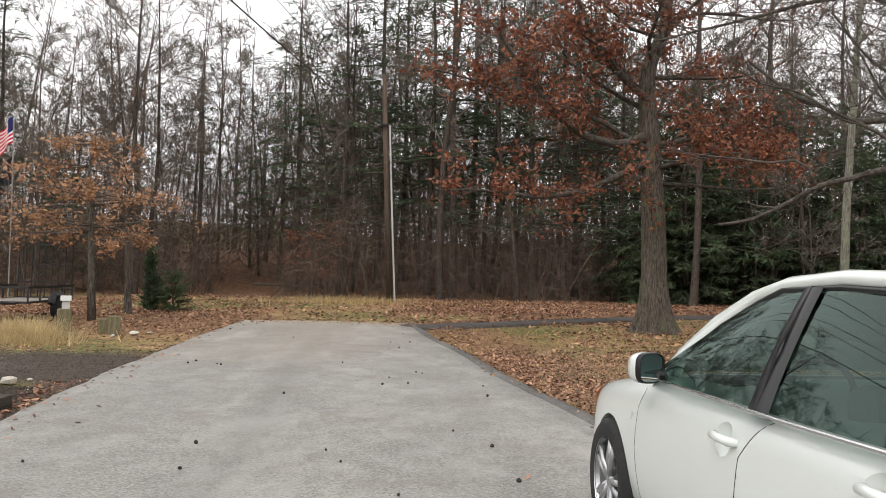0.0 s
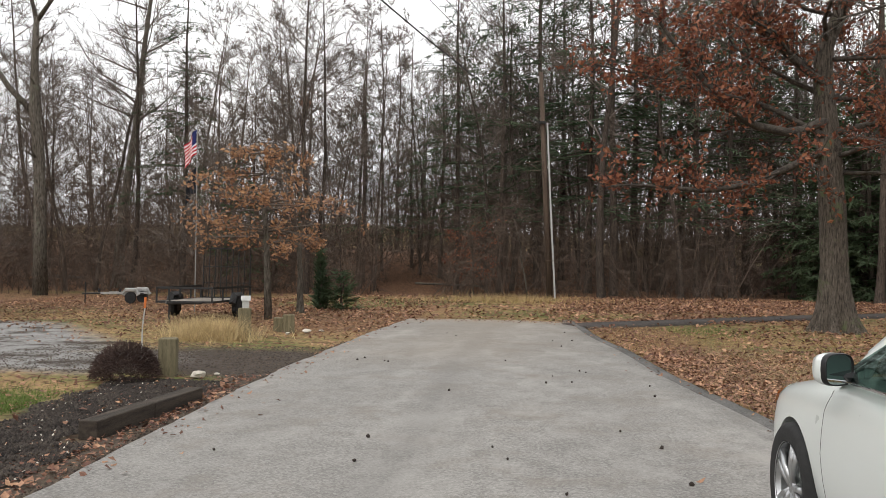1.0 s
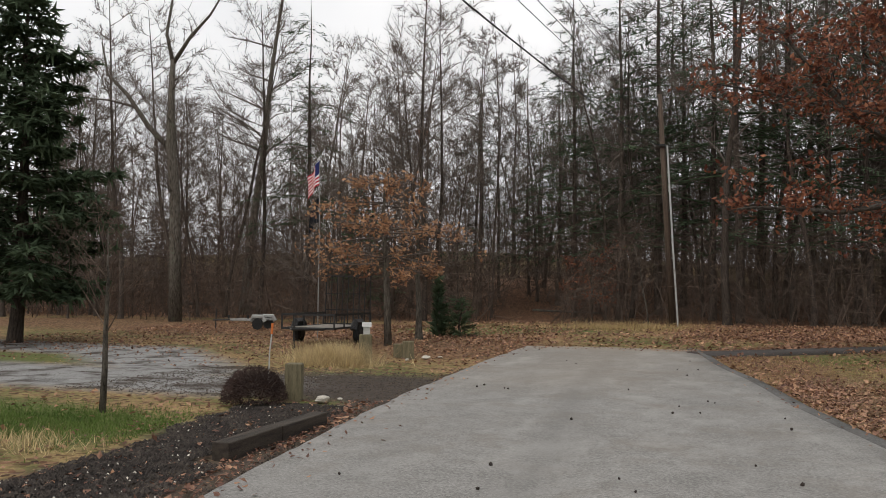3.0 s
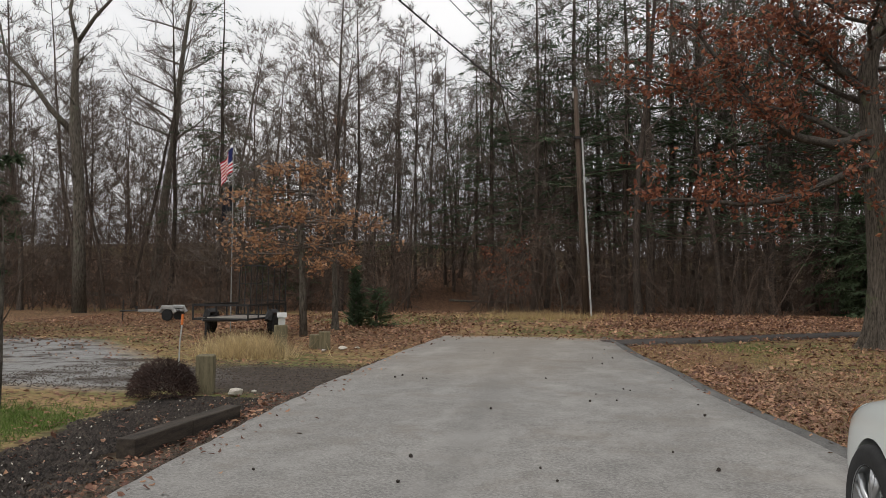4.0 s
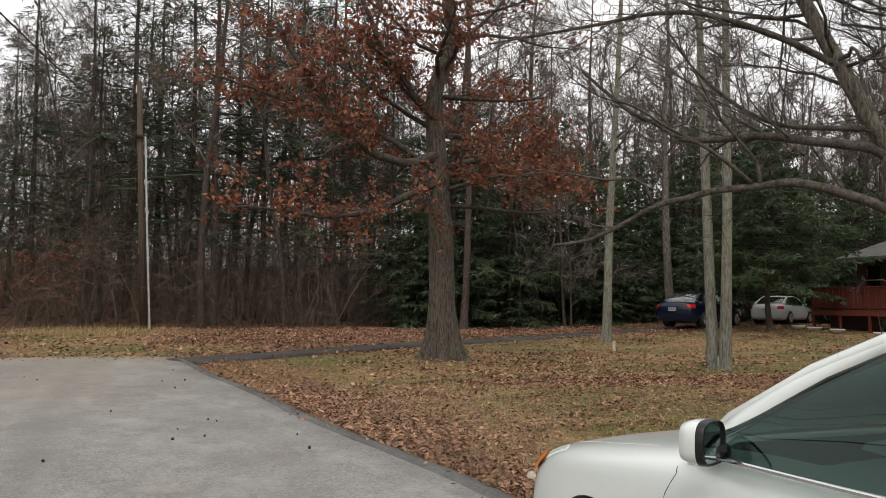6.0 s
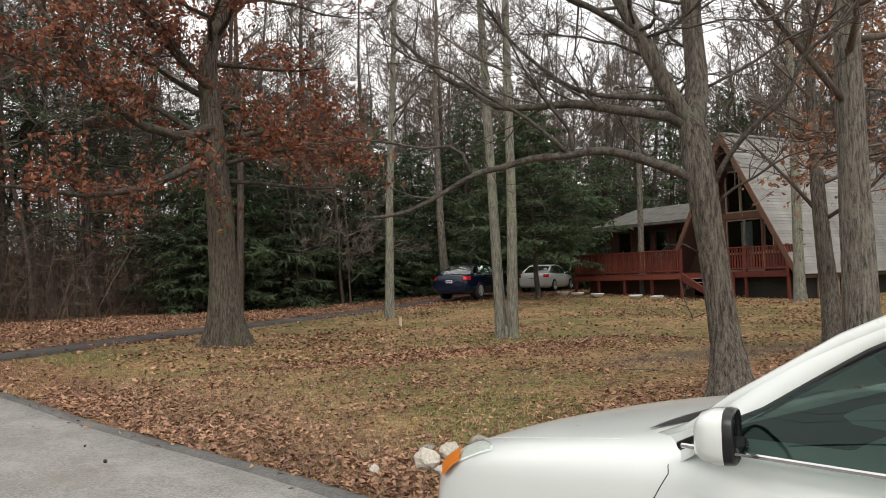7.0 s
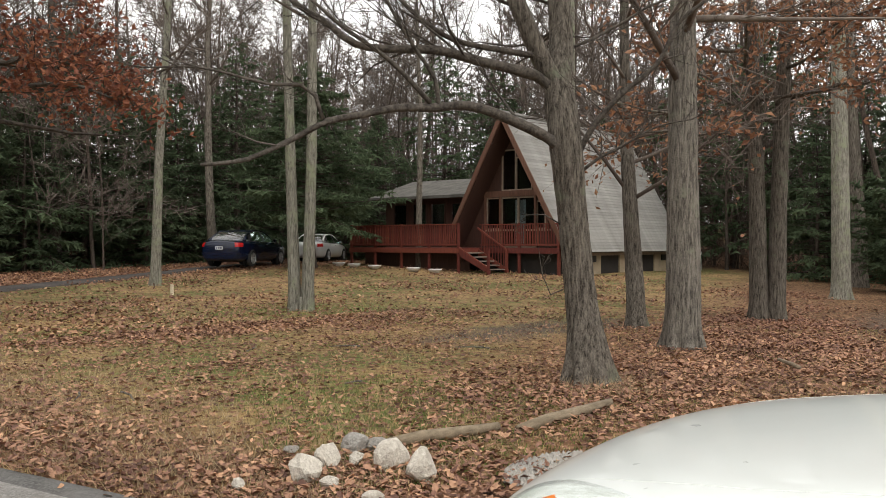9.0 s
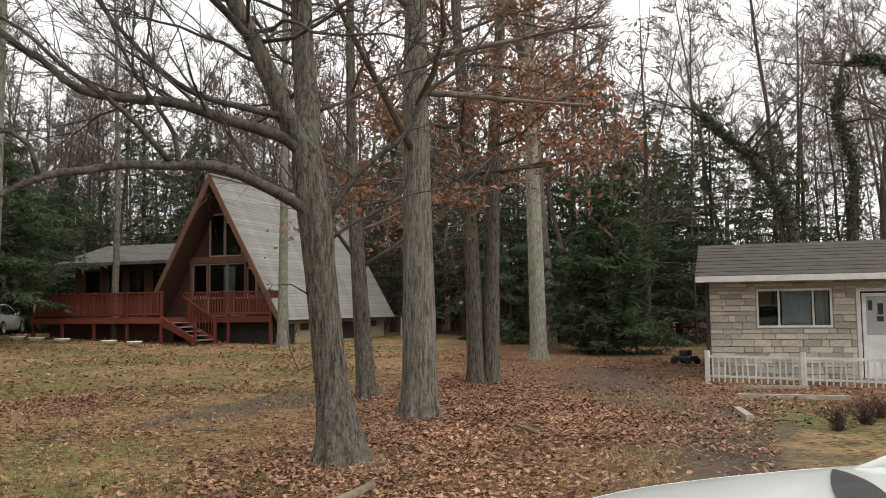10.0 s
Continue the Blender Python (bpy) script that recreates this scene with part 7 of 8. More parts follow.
# clipped round bush
bush = Builder()
bg = random.Random(21)
for _ in range(5200):
    v = Vector((bg.gauss(0, 1), bg.gauss(0, 1), abs(bg.gauss(0, 0.9)) + 0.05)).normalized()
    p = Vector((v.x * 0.43, v.y * 0.43, v.z * 0.46 + 0.02)) * (1 - 0.5 * bg.random() ** 2)
    d = (v + Vector((bg.gauss(0, 0.5), bg.gauss(0, 0.5), bg.gauss(0, 0.5)))).normalized()
    bush.twig([p, p + d * bg.uniform(0.03, 0.085)], 0.005)
o = part("round_bush", bush, BUSHTWIG)
o.matrix_world = pose(-6.05, 10.1, 0.0)
tagged(o, "clipped round dark maroon bush by a wooden post", "bush")


def bollard(x, y, w, h, label, lean=0.0, turn=20):
    b = Builder()
    b.box((-w / 2, -w / 2, -0.15), (w / 2, w / 2, h))
    o = part("wooden_post", b, POST, bevel=0.02)
    o.matrix_world = pose(x, y, gz(x, y), lean, lean * 0.6, turn)
    return tagged(o, label, "post", "short wooden posts")


bollard(-5.8, 10.75, 0.24, 0.50, "thick short weathered wooden post beside the bush")
bollard(-7.35, 16.9, 0.27, 0.62, "thick weathered wooden post carrying a white box")
bollard(-7.05, 18.75, 0.27, 0.38, "short squat wooden post among the leaves")
bollard(-7.35, 18.9, 0.25, 0.30, "short squat wooden post among the leaves")
bollard(-8.15, 17.0, 0.26, 0.22, "low leaning wooden post in the dry grass", 14)
bx = thing("post_box", "small white box with a pitched lid on a post", "box", (-7.33, 16.9, gz(-7.3, 16.9) + 0.62), 25)
bx.scale = (0.72, 0.72, 0.85)
part("box", boxes(((-0.1, -0.09, 0.0), (0.1, 0.09, 0.2))), PVC, bx, bevel=0.008)
b = Builder()
b.v = [Vector(p) for p in ((-0.14, -0.13, 0.19), (0.14, -0.13, 0.19), (0.14, 0.13, 0.19), (-0.14, 0.13, 0.19), (-0.14, 0, 0.31), (0.14, 0, 0.31))]
b.f = [(0, 1, 5, 4), (2, 3, 4, 5), (0, 4, 3), (1, 2, 5), (0, 3, 2, 1)]
part("lid", b, PVC, bx)
# driveway marker
mk = thing("driveway_marker", "thin white driveway marker with an orange tip", "marker", (-7.35, 12.75, gz(-7.3, 12.7)), 0)
b = Builder(); b.tube([(0, 0, -0.1), (0.01, 0, 0.5), (0.045, 0, 0.8)], [0.012] * 3, 8)
part("rod", b, PVC, mk)
b = Builder(); b.tube([(0.045, 0, 0.8), (0.055, 0, 0.98)], [0.02, 0.02], 8)
part("tip", b, ORANGE, mk, "orange reflector tip")
b = Builder(); b.tube([(0, 0, -0.1), (0, 0, 0.26)], [0.05, 0.045], 8)
o = part("stump_stake", b, simple("pale_cut_wood", (0.5, 0.42, 0.3), (0.68, 0.6, 0.46), 6, 0.8))
o.matrix_world = pose(12.3, 24.9, gz(12.3, 24.9))
tagged(o, "short pale stake standing on the lawn", "stake")

# utility trailer with an upright ramp gate
tr_ = thing("utility_trailer", "black steel utility trailer with upright mesh ramp", "trailer", (-11.0, 22.6, gz(-11, 22.6)), 274)
for x0, y0, x1, y1, z in ((-1.55, -0.8, 1.55, -0.74, 0.46), (-1.55, 0.74, 1.55, 0.8, 0.46), (-1.55, -0.74, -1.49, 0.74, 0.46), (1.49, -0.74, 1.55, 0.74, 0.46), (-1.55, -0.8, 1.55, -0.76, 0.84), (-1.55, 0.76, 1.55, 0.8, 0.84), (1.51, -0.76, 1.55, 0.76, 0.84)):
    part("rail", boxes(((x0, y0, z), (x1, y1, z + 0.055))), BLACK, tr_)
for x in (-1.53, -0.75, 0, 0.75, 1.53):
    for y in (-0.78, 0.78):
        part("stake", boxes(((x - 0.02, y - 0.02, 0.46), (x + 0.02, y + 0.02, 0.86))), BLACK, tr_)
for k in range(9):
    part("plank", boxes(((-1.49, -0.73 + 0.163 * k, 0.47), (1.49, -0.58 + 0.163 * k, 0.505))), simple("grey_trailer_planks", (0.16, 0.14, 0.12), (0.34, 0.31, 0.27), 4, 0.9) if k == 0 else bpy.data.materials["grey_trailer_planks"], tr_)
for y in (-0.93, 0.93):
    w = Builder()
    w.tube([(0, y - 0.09, 0.3), (0, y - 0.07, 0.3), (0, y + 0.07, 0.3), (0, y + 0.09, 0.3)], [0.22, 0.27, 0.27, 0.22], 20)
    wo = part("wheel", w, RUBBER, tr_)
    h = Builder(); h.tube([(0, y - 0.1, 0.3), (0, y + 0.1, 0.3)], [0.13, 0.13], 14)
    part("hub", h, BLACK, wo)
    f_ = Builder(); f_.tube([(-0.42, y, 0.42), (-0.28, y, 0.64), (0.28, y, 0.64), (0.42, y, 0.42)], [0.10, 0.10, 0.10, 0.10], 4)
    part("mudguard", f_, BLACK, tr_)
gate = part("ramp_gate", boxes(((-1.58, -0.76, 0.5), (-1.55, 0.76, 0.54))), BLACK, tr_)
part("gate_rail", boxes(((-1.66, -0.76, 2.0), (-1.62, 0.76, 2.04))), BLACK, gate)
for k in range(9):
    y = -0.74 + 0.185 * k
    b = Builder(); b.tube([(-1.565, y, 0.5), (-1.64, y, 2.02)], [0.017, 0.017], 5)
    part("bar", b, BLACK, gate)
for z in (0.95, 1.45):
    part("gate_rail", boxes(((-1.615, -0.76, z), (-1.59, 0.76, z + 0.025))), BLACK, gate)
b = Builder(); b.tube([(1.55, -0.5, 0.47), (2.6, 0, 0.5), (1.55, 0.5, 0.47)], [0.035] * 3, 6)
part("drawbar", b, BLACK, tr_)
b = Builder(); b.tube([(2.45, 0, -0.02), (2.45, 0, 0.62)], [0.03, 0.03], 8)
part("jack", b, BLACK, tr_)

# small boat trailer further back
bt = thing("boat_trailer", "pale grey boat trailer with white mudguard", "trailer", (-17.4, 28.6, gz(-17.4, 28.6)), 8)
bt.scale = (0.72, 0.8, 0.8)
DULLWHITE = simple("dull_weathered_white", (0.24, 0.24, 0.23), (0.44, 0.44, 0.42), 3, 0.7)
for y in (-0.45, 0.45):
    part("beam", boxes(((-0.7, y - 0.04, 0.42), (1.3, y + 0.04, 0.52))), DULLWHITE, bt)
    w = Builder(); w.tube([(0.95, y * 1.5 - 0.08, 0.28), (0.95, y * 1.5 + 0.08, 0.28)], [0.27, 0.27], 18)
    part("wheel", w, RUBBER, bt)
    f_ = Builder(); f_.tube([(0.55, y * 1.5, 0.42), (0.68, y * 1.5, 0.62), (1.22, y * 1.5, 0.62), (1.35, y * 1.5, 0.40)], [0.11] * 4, 6)
    part("mudguard", f_, DULLWHITE, bt, "white curved mudguard")
for x in (-0.65, 0.2, 1.1):
    part("crossbar", boxes(((x - 0.03, -0.45, 0.40), (x + 0.03, 0.45, 0.47))), BLACK, bt)
b = Builder(); b.tube([(-0.7, 0, 0.45), (-1.9, 0, 0.42)], [0.04, 0.04], 8); part("drawbar", b, BLACK, bt)
b = Builder(); b.tube([(-1.75, 0, -0.02), (-1.75, 0.02, 0.95)], [0.03, 0.03], 8); part("winch_post", b, BLACK, bt)
for x in (-0.9, 0.2):
    b = Builder(); b.tube([(x, -0.25, 0.5), (x, -0.22, 0.66)], [0.05, 0.07], 8); part("roller", b, BLACK, bt)

# flag on a thin pole
fl = thing("flagpole", "thin pole with a limp striped flag and a dark flag", "flagpole", (-12.25, 24.4, gz(-12, 24)), 0)
b = Builder(); b.tube([(0, 0, -0.1), (0, 0, 3.0), (-0.02, 0, 5.85)], [0.02, 0.018, 0.014], 8)
part("pole", b, simple("dull_grey_pole", (0.2, 0.2, 0.19), (0.32, 0.32, 0.3), 3, 0.6), fl)
FRED, FWHITE, FBLUE, FDARK = plain("flag_red", (0.58, 0.02, 0.035), 0.8), plain("flag_white", (0.82, 0.81, 0.80), 0.8), plain("flag_blue", (0.025, 0.035, 0.15), 0.8), plain("flag_dark", (0.015, 0.016, 0.022), 0.8)


def flag_point(u, v):
    """The limp cloth: it hangs in folds from the hoist."""
    x = -0.03 - u * (0.36 + 0.06 * v) - 0.03 * math.sin(9 * u + 4 * v)
    return Vector((x, 0.09 * math.sin(11 * u + 2.2 * v) * (0.3 + u), 5.75 - v * 0.78 - u * 0.48 + 0.05 * math.sin(5 * u)))


for k in range(13):
    lo, hi = k / 13, (k + 1) / 13
    u0 = 0.42 if k < 7 else 0.0
    rows = [[flag_point(u0 + (1 - u0) * i / 14, v) for i in range(15)] for v in (lo, hi)]
    part("stripe", sheet(rows), FRED if k % 2 == 0 else FWHITE, fl)
part("canton", sheet([[flag_point(0.42 * i / 8, 7 / 13 * j / 4) for i in range(9)] for j in range(5)]), FBLUE, fl)
part("lower_flag", sheet([[flag_point(0.8 * i / 10, j / 5) + Vector((0, 0.01, -1.2)) for i in range(11)] for j in range(6)]), FDARK, fl, "dark limp flag")

# utility pole with conduit and wires
up_ = thing("utility_pole", "brown wooden utility pole with a pale conduit", "pole", (-1.95, 38.6, gz(-1.9, 38.6)), 0)
b = Builder(); b.tube([(0, 0, -0.2), (-0.25, 0, 5), (-0.5, 0, 10.4)], [0.15, 0.13, 0.10], 12)
part("shaft", b, POLEWOOD, up_, smooth=True)
b = Builder(); b.tube([(0.24, -0.25, -0.1), (0.02, -0.25, 4), (-0.17, -0.25, 8.0)], [0.042, 0.042, 0.04], 10)
part("conduit", b, PVC, up_, "pale grey plastic conduit")
part("bracket", boxes(((-0.55, -0.3, 8.0), (-0.25, 0.1, 8.08))), BLACK, up_)
part("insulator", boxes(((-0.62, -0.06, 9.9), (-0.42, 0.06, 10.2))), PVC, up_)


def wire(p, q, sag, r, label):
    b = Builder()
    p, q = Vector(p), Vector(q)
    pts = [p.lerp(q, k / 24) - Vector((0, 0, 4 * sag * (k / 24) * (1 - k / 24))) for k in range(25)]
    b.tube(pts, [r] * 25, 5)
    tagged(part("overhead_wire", b, CABLE), label, "wire", "overhead wires")


for dx, z0, z1, sag, r in ((0.0, 8.0, 9.0, 1.0, 0.022), (0.35, 8.9, 9.6, 0.8, 0.012), (0.75, 9.2, 10.0, 0.8, 0.012), (1.35, 9.7, 10.8, 0.8, 0.010), (1.6, 10.1, 11.2, 0.8, 0.010)):
    wire((-2.45, 38.6, z0 + 0.3), (-8.6 + dx, -14, z1), sag, r, "thick black overhead cable" if r > 0.02 else "thin black overhead wire")
next_pole = thing("utility_pole", "brown wooden utility pole behind the road", "pole", (-8.0, -14.2, 0), 0)
b = Builder(); b.tube([(0, 0, -0.2), (0, 0, 11.4)], [0.15, 0.10], 12)
part("shaft", b, POLEWOOD, next_pole, smooth=True)

# beside the bungalow: covered mower, boards, plastic chair; hose reel by the wooden house
mw = thing("mower", "small dark lawn mower beside the bungalow", "mower", (25.6, 6.5, gz(25.6, 6.5)), 60)
mw.scale = (0.85,) * 3
part("deck_housing", boxes(((-0.4, -0.25, 0.12), (0.35, 0.25, 0.3))), BLACK, mw, bevel=0.05)
part("engine", boxes(((-0.2, -0.15, 0.3), (0.15, 0.15, 0.5))), BLACK, mw, bevel=0.04)
for x, y in ((-0.3, -0.28), (-0.3, 0.28), (0.28, -0.28), (0.28, 0.28)):
    w = Builder(); w.tube([(x, y - 0.03, 0.12), (x, y + 0.03, 0.12)], [0.12, 0.12], 14); part("wheel", w, RUBBER, mw)
b = Builder(); b.tube([(0.3, -0.2, 0.25), (0.85, -0.2, 0.75), (0.85, 0.2, 0.75), (0.3, 0.2, 0.25)], [0.015] * 4, 6); part("handle", b, BLACK, mw)
for p, q, w in (((15.3, 4.95), (15.35, 3.15), 0.10), ((18.0, 4.9), (18.05, 3.6), 0.06), ((12.6, 4.95), (11.6, 4.78), 0.10)):
    d = Vector((q[0] - p[0], q[1] - p[1], 0))
    b = Builder()
    b.box((0, -w / 2, 0.0), (d.length, w / 2, 0.075), Matrix.Translation((p[0], p[1], gz(*p) - 0.01)) @ Matrix.Rotation(math.atan2(d.y, d.x), 4, "Z"))
    tagged(part("edging_board", b, simple("pale_weathered_board", (0.24, 0.21, 0.165), (0.44, 0.395, 0.32), 4, 0.9)), "pale weathered board lying on the ground", "board", "boards by the bungalow")
for x, y, h in ((10.9, 3.75, 0.34), (11.6, 3.35, 0.42), (12.4, 3.1, 0.36)):
    b = Builder()
    for _ in range(70):
        d = Vector((random.gauss(0, 0.5), random.gauss(0, 0.5), 1)).normalized()
        pts = bend((random.gauss(0, 0.04), random.gauss(0, 0.04), -0.02), d, h * random.uniform(0.5, 1.1), 3, lgs, 0.2)
        b.twig(pts, 0.005)
        for _k in range(4):
            q, dd = along(pts, random.uniform(0.3, 1))
            b.sliver(q, q + (dd + Vector((random.gauss(0, 0.7), random.gauss(0, 0.7), 0))).normalized() * h * 0.3, 0.004, lgs)
    o = part("low_shrub", b, BUSHTWIG)
    o.matrix_world = pose(x, y, gz(x, y))
    tagged(o, "low bare dark twiggy shrub before the bungalow", "shrub", "shrubs before the bungalow")
ch = thing("plastic_chair", "white plastic chair standing by the bungalow door", "chair", (19.35, 0.72, gz(19.3, 0.7)), 80)
part("seat", boxes(((-0.24, -0.24, 0.40), (0.24, 0.24, 0.44))), WHITE, ch, bevel=0.01)
part("backrest", boxes(((-0.24, 0.2, 0.44), (0.24, 0.25, 0.85))), WHITE, ch, bevel=0.02)
for x in (-0.21, 0.21):
    for y in (-0.21, 0.21):
        b = Builder(); b.tube([(x, y, -0.03), (x * 0.95, y * 0.95, 0.42)], [0.022, 0.022], 6); part("leg", b, WHITE, ch)
hr = thing("hose_reel", "green and white garden hose reel by the house", "hose reel", (39.9, 21.4, gz(39.9, 21.4)), 30)
b = Builder(); b.tube([(0, -0.15, 0.5), (0, 0.15, 0.5)], [0.26, 0.26], 18); part("drum", b, simple("green_hose", (0.03, 0.13, 0.06), (0.06, 0.22, 0.10), 9, 0.5), hr)
for y in (-0.17, 0.17):
    b = Builder(); b.tube([(-0.25, y, -0.02), (0, y, 0.9), (0.25, y, -0.02)], [0.02] * 3, 6); part("stand", b, WHITE, hr)

# ---- on the road: seed balls and leaves ----
bm = bmesh.new()
bmesh.ops.create_icosphere(bm, subdivisions=1, radius=0.015)
for v in bm.verts:
    v.co *= random.uniform(0.75, 1.25)
ball_mesh = bpy.data.meshes.new("seed_ball")
bm.to_mesh(ball_mesh)
bm.free()
ball_mesh.materials.append(simple("dark_seed_ball", (0.020, 0.015, 0.012), (0.05, 0.038, 0.03), 30, 0.9))
rg = random.Random(77)
balls = [(-1.93, 7.01), (-0.83, 6.81), (0.22, 7.76), (-1.72, 9.92), (-0.62, 16.3), (0.69, 11.0), (0.69, 10.1)]
while len(balls) < 34:
    y = 3.5 + 20 * rg.random() ** 1.2
    x = rg.uniform(road_left(y) + 0.4, road_right(y) - 0.5)
    if not (0.85 < x < 3.1 and y < 6.0):
        balls.append((x, y))
for x, y in balls:
    o = new("seed_ball", ball_mesh)
    s = rg.uniform(0.7, 1.3)
    k = (x - road_left(y)) / (road_right(y) - road_left(y))
    o.matrix_world = pose(x, y, gz(x, y) + 0.02 * (1 - (2 * k - 1) ** 2) + 0.024, rg.uniform(0, 360), 0, rg.uniform(0, 360)) @ Matrix.Scale(s, 4)
    tagged(o, "dark spiky seed ball lying on the road", "seed ball", "seed balls on the road")

# ---- fallen leaves, grass and gravel ----
lg_ = random.Random(99)


def on_hard(x, y):
    if y < 23.8 and road_left(y) - 0.05 < x < road_right(y) + 0.1:
        return True
    return any(math.hypot(x - (a[0] + (c[0] - a[0]) * k / 6), y - (a[1] + (c[1] - a[1]) * k / 6)) < 0.55 for a, c in zip(PATH_LINE[:-1], PATH_LINE[1:]) for k in range(6))


def scatter_leaves(n, xr, yr, size, keep, lift=0.012, lobed=True):
    b = Builder()
    k = 0
    while k < n:
        x, y = lg_.uniform(*xr), lg_.uniform(*yr)
        if lg_.random() > keep(x, y):
            continue
        k += 1
        p, w = (x, y, gz(x, y) + lg_.uniform(0.0, lift) - 0.012), size * lg_.uniform(0.5, 1.35)
        if lobed:
            b.fallen(p, w, lg_)
        else:
            b.leaf(p, w, lg_, True, 0.62)
    return b


def lawn_keep(x, y):
    if on_hard(x, y):
        return 0.0
    f = 0.5 + 0.9 * noise.noise(Vector((x * 0.33, y * 0.33, 4))) + 0.5 * noise.noise(Vector((x * 1.3, y * 1.3, 8)))
    edge = ss(1.8, 0.2, x - road_right(y)) if y < 24 else 0.0
    trees = max(ss(3.0, 0.6, math.hypot(x - 7, y - 8.2)), ss(3.5, 0.8, math.hypot(x - 10.5, y - 8.0)), 0.9 * ss(5, 1.5, math.hypot(x - 16, y - 8.5)), 0.8 * ss(5.5, 2, math.hypot(x - 8.0, y - 20)), ss(1.4, 0.2, math.hypot(x - 3.2, y - 7.9)))
    bare = max(ss(1.5, 0.5, math.hypot((x - 12) * 0.35, y - 12.4)), ss(1.6, 0.6, abs(y - 5.6 - 0.32 * (x - 11.5))) * ss(11, 13, x))
    f = ss(0.25, 1.0, f)
    return min(1.0, 0.09 + 0.55 * f + 0.38 * edge + 0.5 * trees + 0.7 * ss(29, 32, y - 0.2 * x + 2)) * (1 - 0.7 * bare)


tagged(part("fallen_leaves", scatter_leaves(52000, (1.0, 14), (4.5, 17), 0.058, lawn_keep, 0.025), LITTER_LEAF), "brown and tan leaves fallen over the lawn", "leaves", kind="stuff")
tagged(part("distant_fallen_leaves", scatter_leaves(46000, (-1.5, 30), (14, 40), 0.095, lawn_keep, 0.025, False), LITTER_LEAF), "brown leaves fallen over the far lawn", "leaves", kind="stuff")
tagged(part("bungalow_fallen_leaves", scatter_leaves(20000, (11, 28), (2, 14), 0.066, lawn_keep, 0.025), LITTER_DULL), "dull brown leaves fallen under the trees by the bungalow", "leaves", kind="stuff")


def left_keep(x, y):
    if on_hard(x, y) or x > road_left(y):
        return 0.0
    drive = ss(1.6, 2.6, abs(y - 12.8)) if x < -4 else 1.0
    edge = ss(0.8, 0.1, road_left(y) - x) * 0.45
    return drive * min(1.0, 0.10 + edge * (1 if y < 10.5 else 0.6) + 0.7 * ss(17.5, 20.5, y) * (0.6 + 0.8 * noise.noise(Vector((x * 0.4, y * 0.4, 2)))))


tagged(part("roadside_fallen_leaves", scatter_leaves(16000, (-22, -3.4), (4, 34), 0.085, left_keep, 0.02, False), LITTER_LEAF), "brown leaves fallen beside the drive and road", "leaves", kind="stuff")
tagged(part("track_leaves", scatter_leaves(5000, (-14, 6), (24, 40), 0.13, lambda x, y: 0.0 if on_hard(x, y) else 0.7, 0.02, False), LITTER_LEAF), "brown leaves fallen past the road's end", "leaves", kind="stuff")
tagged(part("bed_leaves", scatter_leaves(1900, (-6.4, -3.5), (4, 11), 0.042, lambda x, y: 0.0 if on_hard(x, y) else min(1.0, 0.12 + ss(0.7, 0.05, road_left(y) - x)), 0.015), LITTER_DULL), "small brown leaves caught along the road edge and bed", "leaves", kind="stuff")
b = Builder()
for x, y in [(0.67, 6.05), (-3.3, 7.9), (-3.2, 6.1), (-3.55, 8.6)] + [(road_right(y) - abs(lg_.gauss(0, 0.25)), y) for y in [lg_.uniform(6.2, 23) for _ in range(60)]] + [(lg_.uniform(-5.0, -0.6), 23.6 - abs(lg_.gauss(0, 0.5))) for _ in range(420)] + [(road_left(y) + abs(lg_.gauss(0, 0.2)), y) for y in [lg_.uniform(5, 23) for _ in range(140)]]:
    b.fallen((x, y, gz(x, y) + 0.022), 0.06 * lg_.uniform(0.7, 1.3), lg_)
tagged(part("road_leaves", b, LITTER_LEAF), "a few tan leaves lying on the road", "leaves", kind="stuff")


def grass(n, where, h, mat, name, label, wide=0.005):
    b = Builder()
    k = 0
    while k < n:
        x, y = where(lg_)
        if x is None or on_hard(x, y):
            continue
        k += 1
        p = Vector((x, y, gz(x, y) - 0.03))
        hh = h * lg_.uniform(0.5, 1.3)
        d = Vector((lg_.gauss(0, 0.45), lg_.gauss(0, 0.45), 1)).normalized()
        s = Vector((lg_.gauss(0, 1), lg_.gauss(0, 1), 0)).normalized() * wide
        q = p + d * hh
        o = len(b.v)
        b.v += [p - s, p + s, q + Vector((d.x, d.y, 0)) * hh * 0.5]
        b.f.append((o, o + 1, o + 2))
    return tagged(part(name, b, mat), label, "grass", kind="stuff")


def lawn_spot(g_):
    y = 5.5 + 17 * g_.random() ** 1.4
    x = road_right(y) + 0.1 + 15 * g_.random() ** 1.3
    if x < 3.4 and y < 7.4:
        return (None, None)
    return (x, y)


grass(52000, lawn_spot, 0.065, DRY_GRASS, "lawn_grass", "short dry straw-coloured lawn grass", 0.004)


def green_spot(g_):
    x, y = lawn_spot(g_)
    if x is None or noise.noise(Vector((x * 0.3, y * 0.3, 11))) < 0.16:
        return (None, None)
    return (x, y)


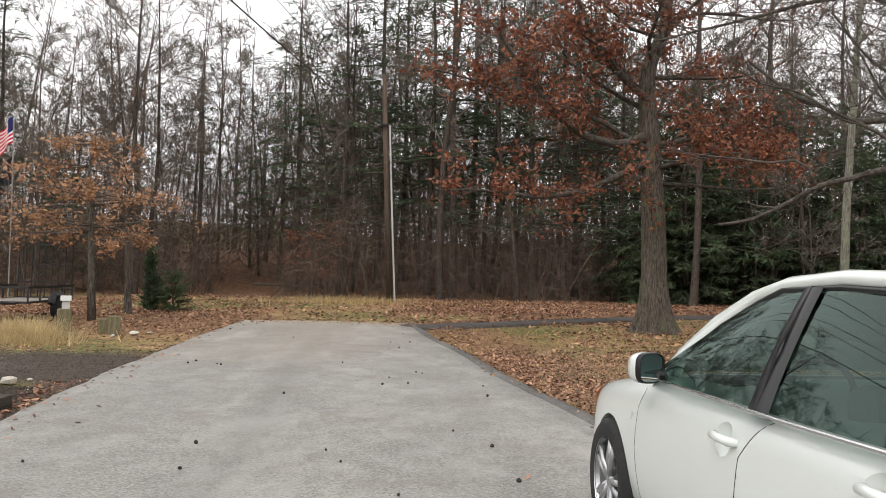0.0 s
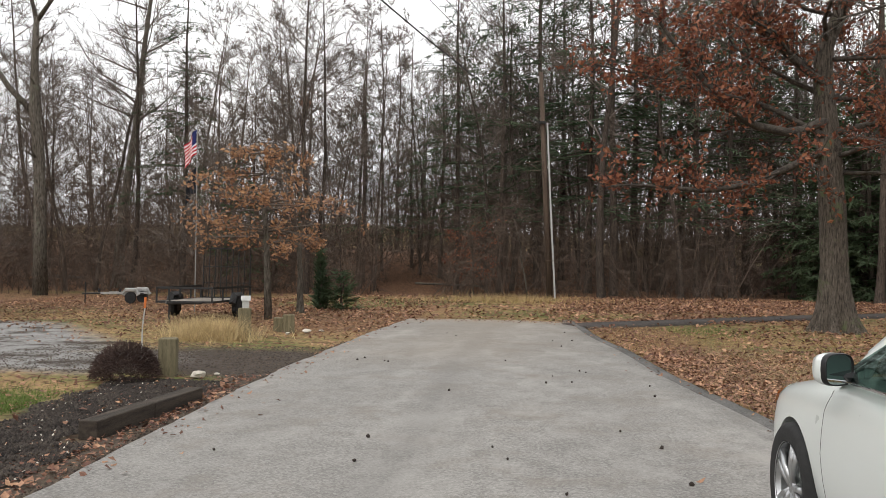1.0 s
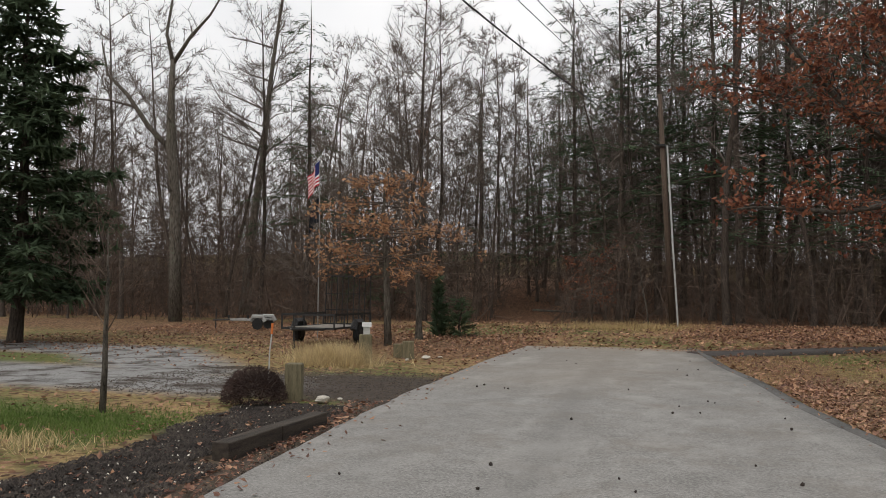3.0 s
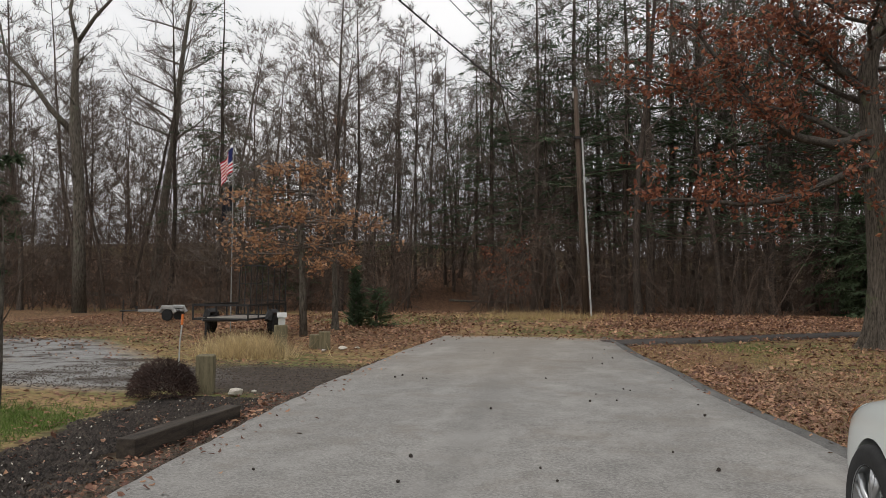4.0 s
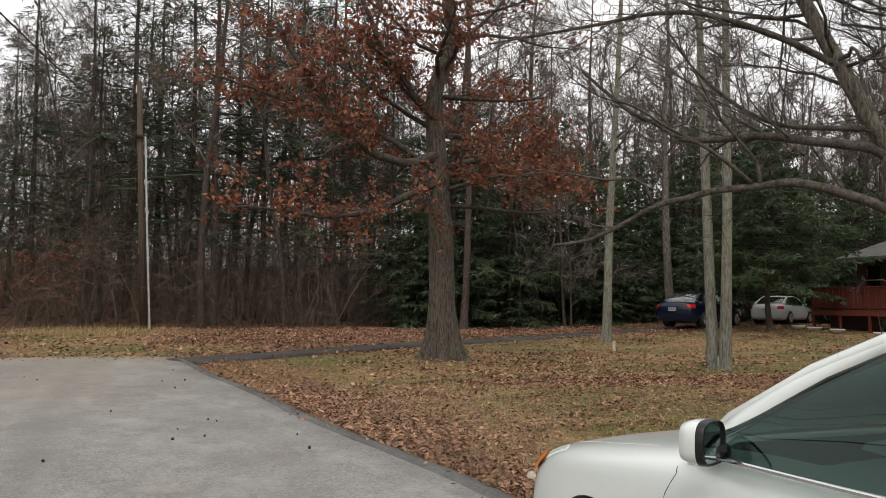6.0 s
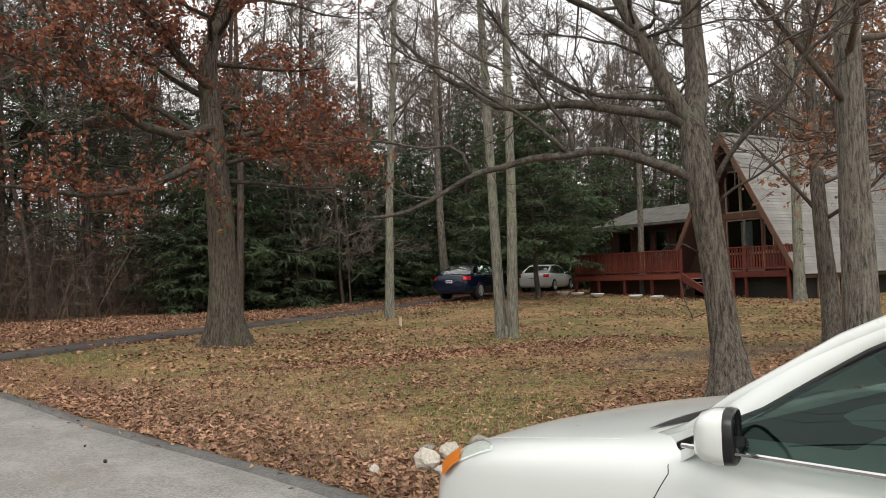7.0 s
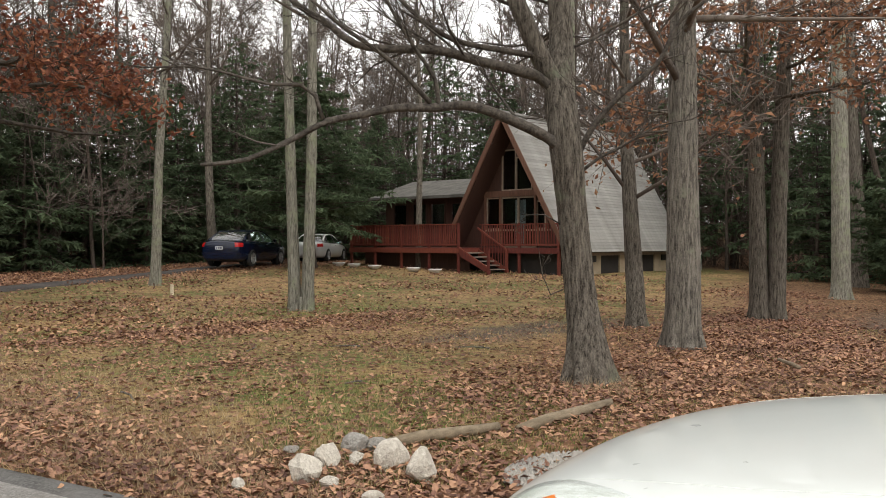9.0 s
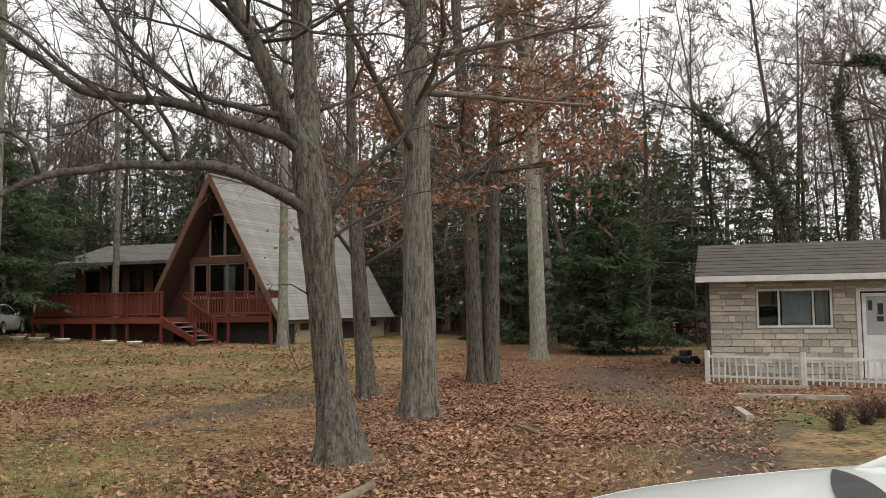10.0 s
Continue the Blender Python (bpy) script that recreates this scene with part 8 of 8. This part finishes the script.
grass(15000, lambda g_: (road_right(9.0) + 0.3 + abs(g_.gauss(0, 1.3)) - 0.15 * (g_.random() - 0.3) * 10, g_.uniform(7.6, 17)), 0.085, VERGE, "verge_grass", "dead brownish grass along the road verge", 0.004)
grass(420, lambda g_: (g_.gauss(7.0, 0.32), g_.gauss(8.4, 0.28)), 0.15, VERGE, "tree_foot_grass", "dead grass stems round the forked tree's foot", 0.004)
grass(17000, green_spot, 0.05, GREEN_GRASS, "green_lawn_grass", "short dull green patches of lawn grass", 0.004)
grass(11000, lambda g_: (lambda x, y: (x, y) if x < -5.6 - 0.2 * max(0, y - 6.4) else (None, None))(g_.gauss(-7.5, 1.4), g_.gauss(7.9, 0.65)), 0.06, GREEN_GRASS, "drive_side_grass", "green grass beside the gravel drive", 0.005)
grass(3200, lambda g_: (g_.gauss(-7.9, 0.40), g_.gauss(16.4, 0.3)), 0.5, STRAW, "tall_dry_grass", "tall dry straw grass by the wooden posts", 0.006)
grass(520, lambda g_: (g_.gauss(-6.7, 0.4), g_.gauss(6.6, 0.25)), 0.15, STRAW, "straw_clump", "clump of dry straw at the bed's edge", 0.005)
grass(1500, lambda g_: (g_.gauss(-3.5, 1.6), g_.gauss(35.0, 1.2)), 0.35, DRY_GRASS, "woods_edge_grass", "dry grass along the edge of the woods", 0.01)


def chips(n, xr, yr, keep, size, mat, name, label):
    b = Builder()
    k = 0
    while k < n:
        x, y = lg_.uniform(*xr), lg_.uniform(*yr)
        if not keep(x, y):
            continue
        k += 1
        s = size * lg_.uniform(0.4, 1.3)
        c = Vector((x, y, gz(x, y) + s * 0.1))
        o = len(b.v)
        b.v += [c + Vector((math.cos(a), math.sin(a), 0)) * s * lg_.uniform(0.6, 1.2) - Vector((0, 0, s * 0.3)) for a in (0, 1.57, 3.14, 4.71)] + [c + Vector((lg_.gauss(0, 0.2) * s, lg_.gauss(0, 0.2) * s, s * 0.55))]
        b.f += [(o, o + 1, o + 4), (o + 1, o + 2, o + 4), (o + 2, o + 3, o + 4), (o + 3, o, o + 4)]
    return tagged(part(name, b, mat), label, "chips", kind="stuff")


def in_bed(x, y):
    return x < (-4.52 if 6.4 < y < 8.75 else road_left(y) - 0.32) and -5.45 - 0.2 * max(0.0, y - 6.4) + 0.25 * noise.noise(Vector((x * 2, y * 2, 3))) < x and 3.2 < y < 10.3


MULCH = simple("black_brown_mulch_chips", (0.012, 0.010, 0.009), (0.075, 0.060, 0.050), 3, 0.95, bump=0, vary=0.6)
chips(14000, (-6.7, -3.6), (3.2, 10.3), in_bed, 0.02, MULCH, "mulch", "dark bark mulch in the roadside bed")
chips(160, (-6.7, -3.6), (3.2, 10.3), in_bed, 0.018, PALEROCK, "mulch_pebbles", "pale pebbles scattered in the mulch")
chips(3600, (-17, -6.8), (10.8, 15), lambda x, y: abs(y - 12.8) < 1.7, 0.011, simple("grey_drive_gravel", (0.14, 0.135, 0.125), (0.30, 0.29, 0.27), 4, 0.9, bump=0, vary=0.4), "drive_gravel", "grey gravel of the side drive")
chips(900, (3.3, 4.6), (6.5, 7.6), lambda x, y: math.hypot((x - 3.95) / 0.5, (y - 7.05) / 0.3) < 1, 0.03, GREYROCK, "gravel_patch", "patch of grey gravel among the leaves")
EARTH = simple("dark_brown_earth_crumbs", (0.030, 0.022, 0.017), (0.11, 0.085, 0.065), 3, 0.95, bump=0, vary=0.6)
chips(6000, (-10, -3.7), (10.4, 15.4), lambda x, y: x < road_left(y) + 0.12 * lg_.random() and abs(y - 12.9) < 2.3, 0.016, EARTH, "apron_crumbs", "dark earth and bark crumbs on the packed apron")
chips(1500, (-5.4, -3.5), (4.0, 16.5), lambda x, y: abs(x - road_left(y) + 0.02) < abs(lg_.gauss(0, 0.09)), 0.016, EARTH, "edge_crumbs", "earth crumbs along the ragged road edge")
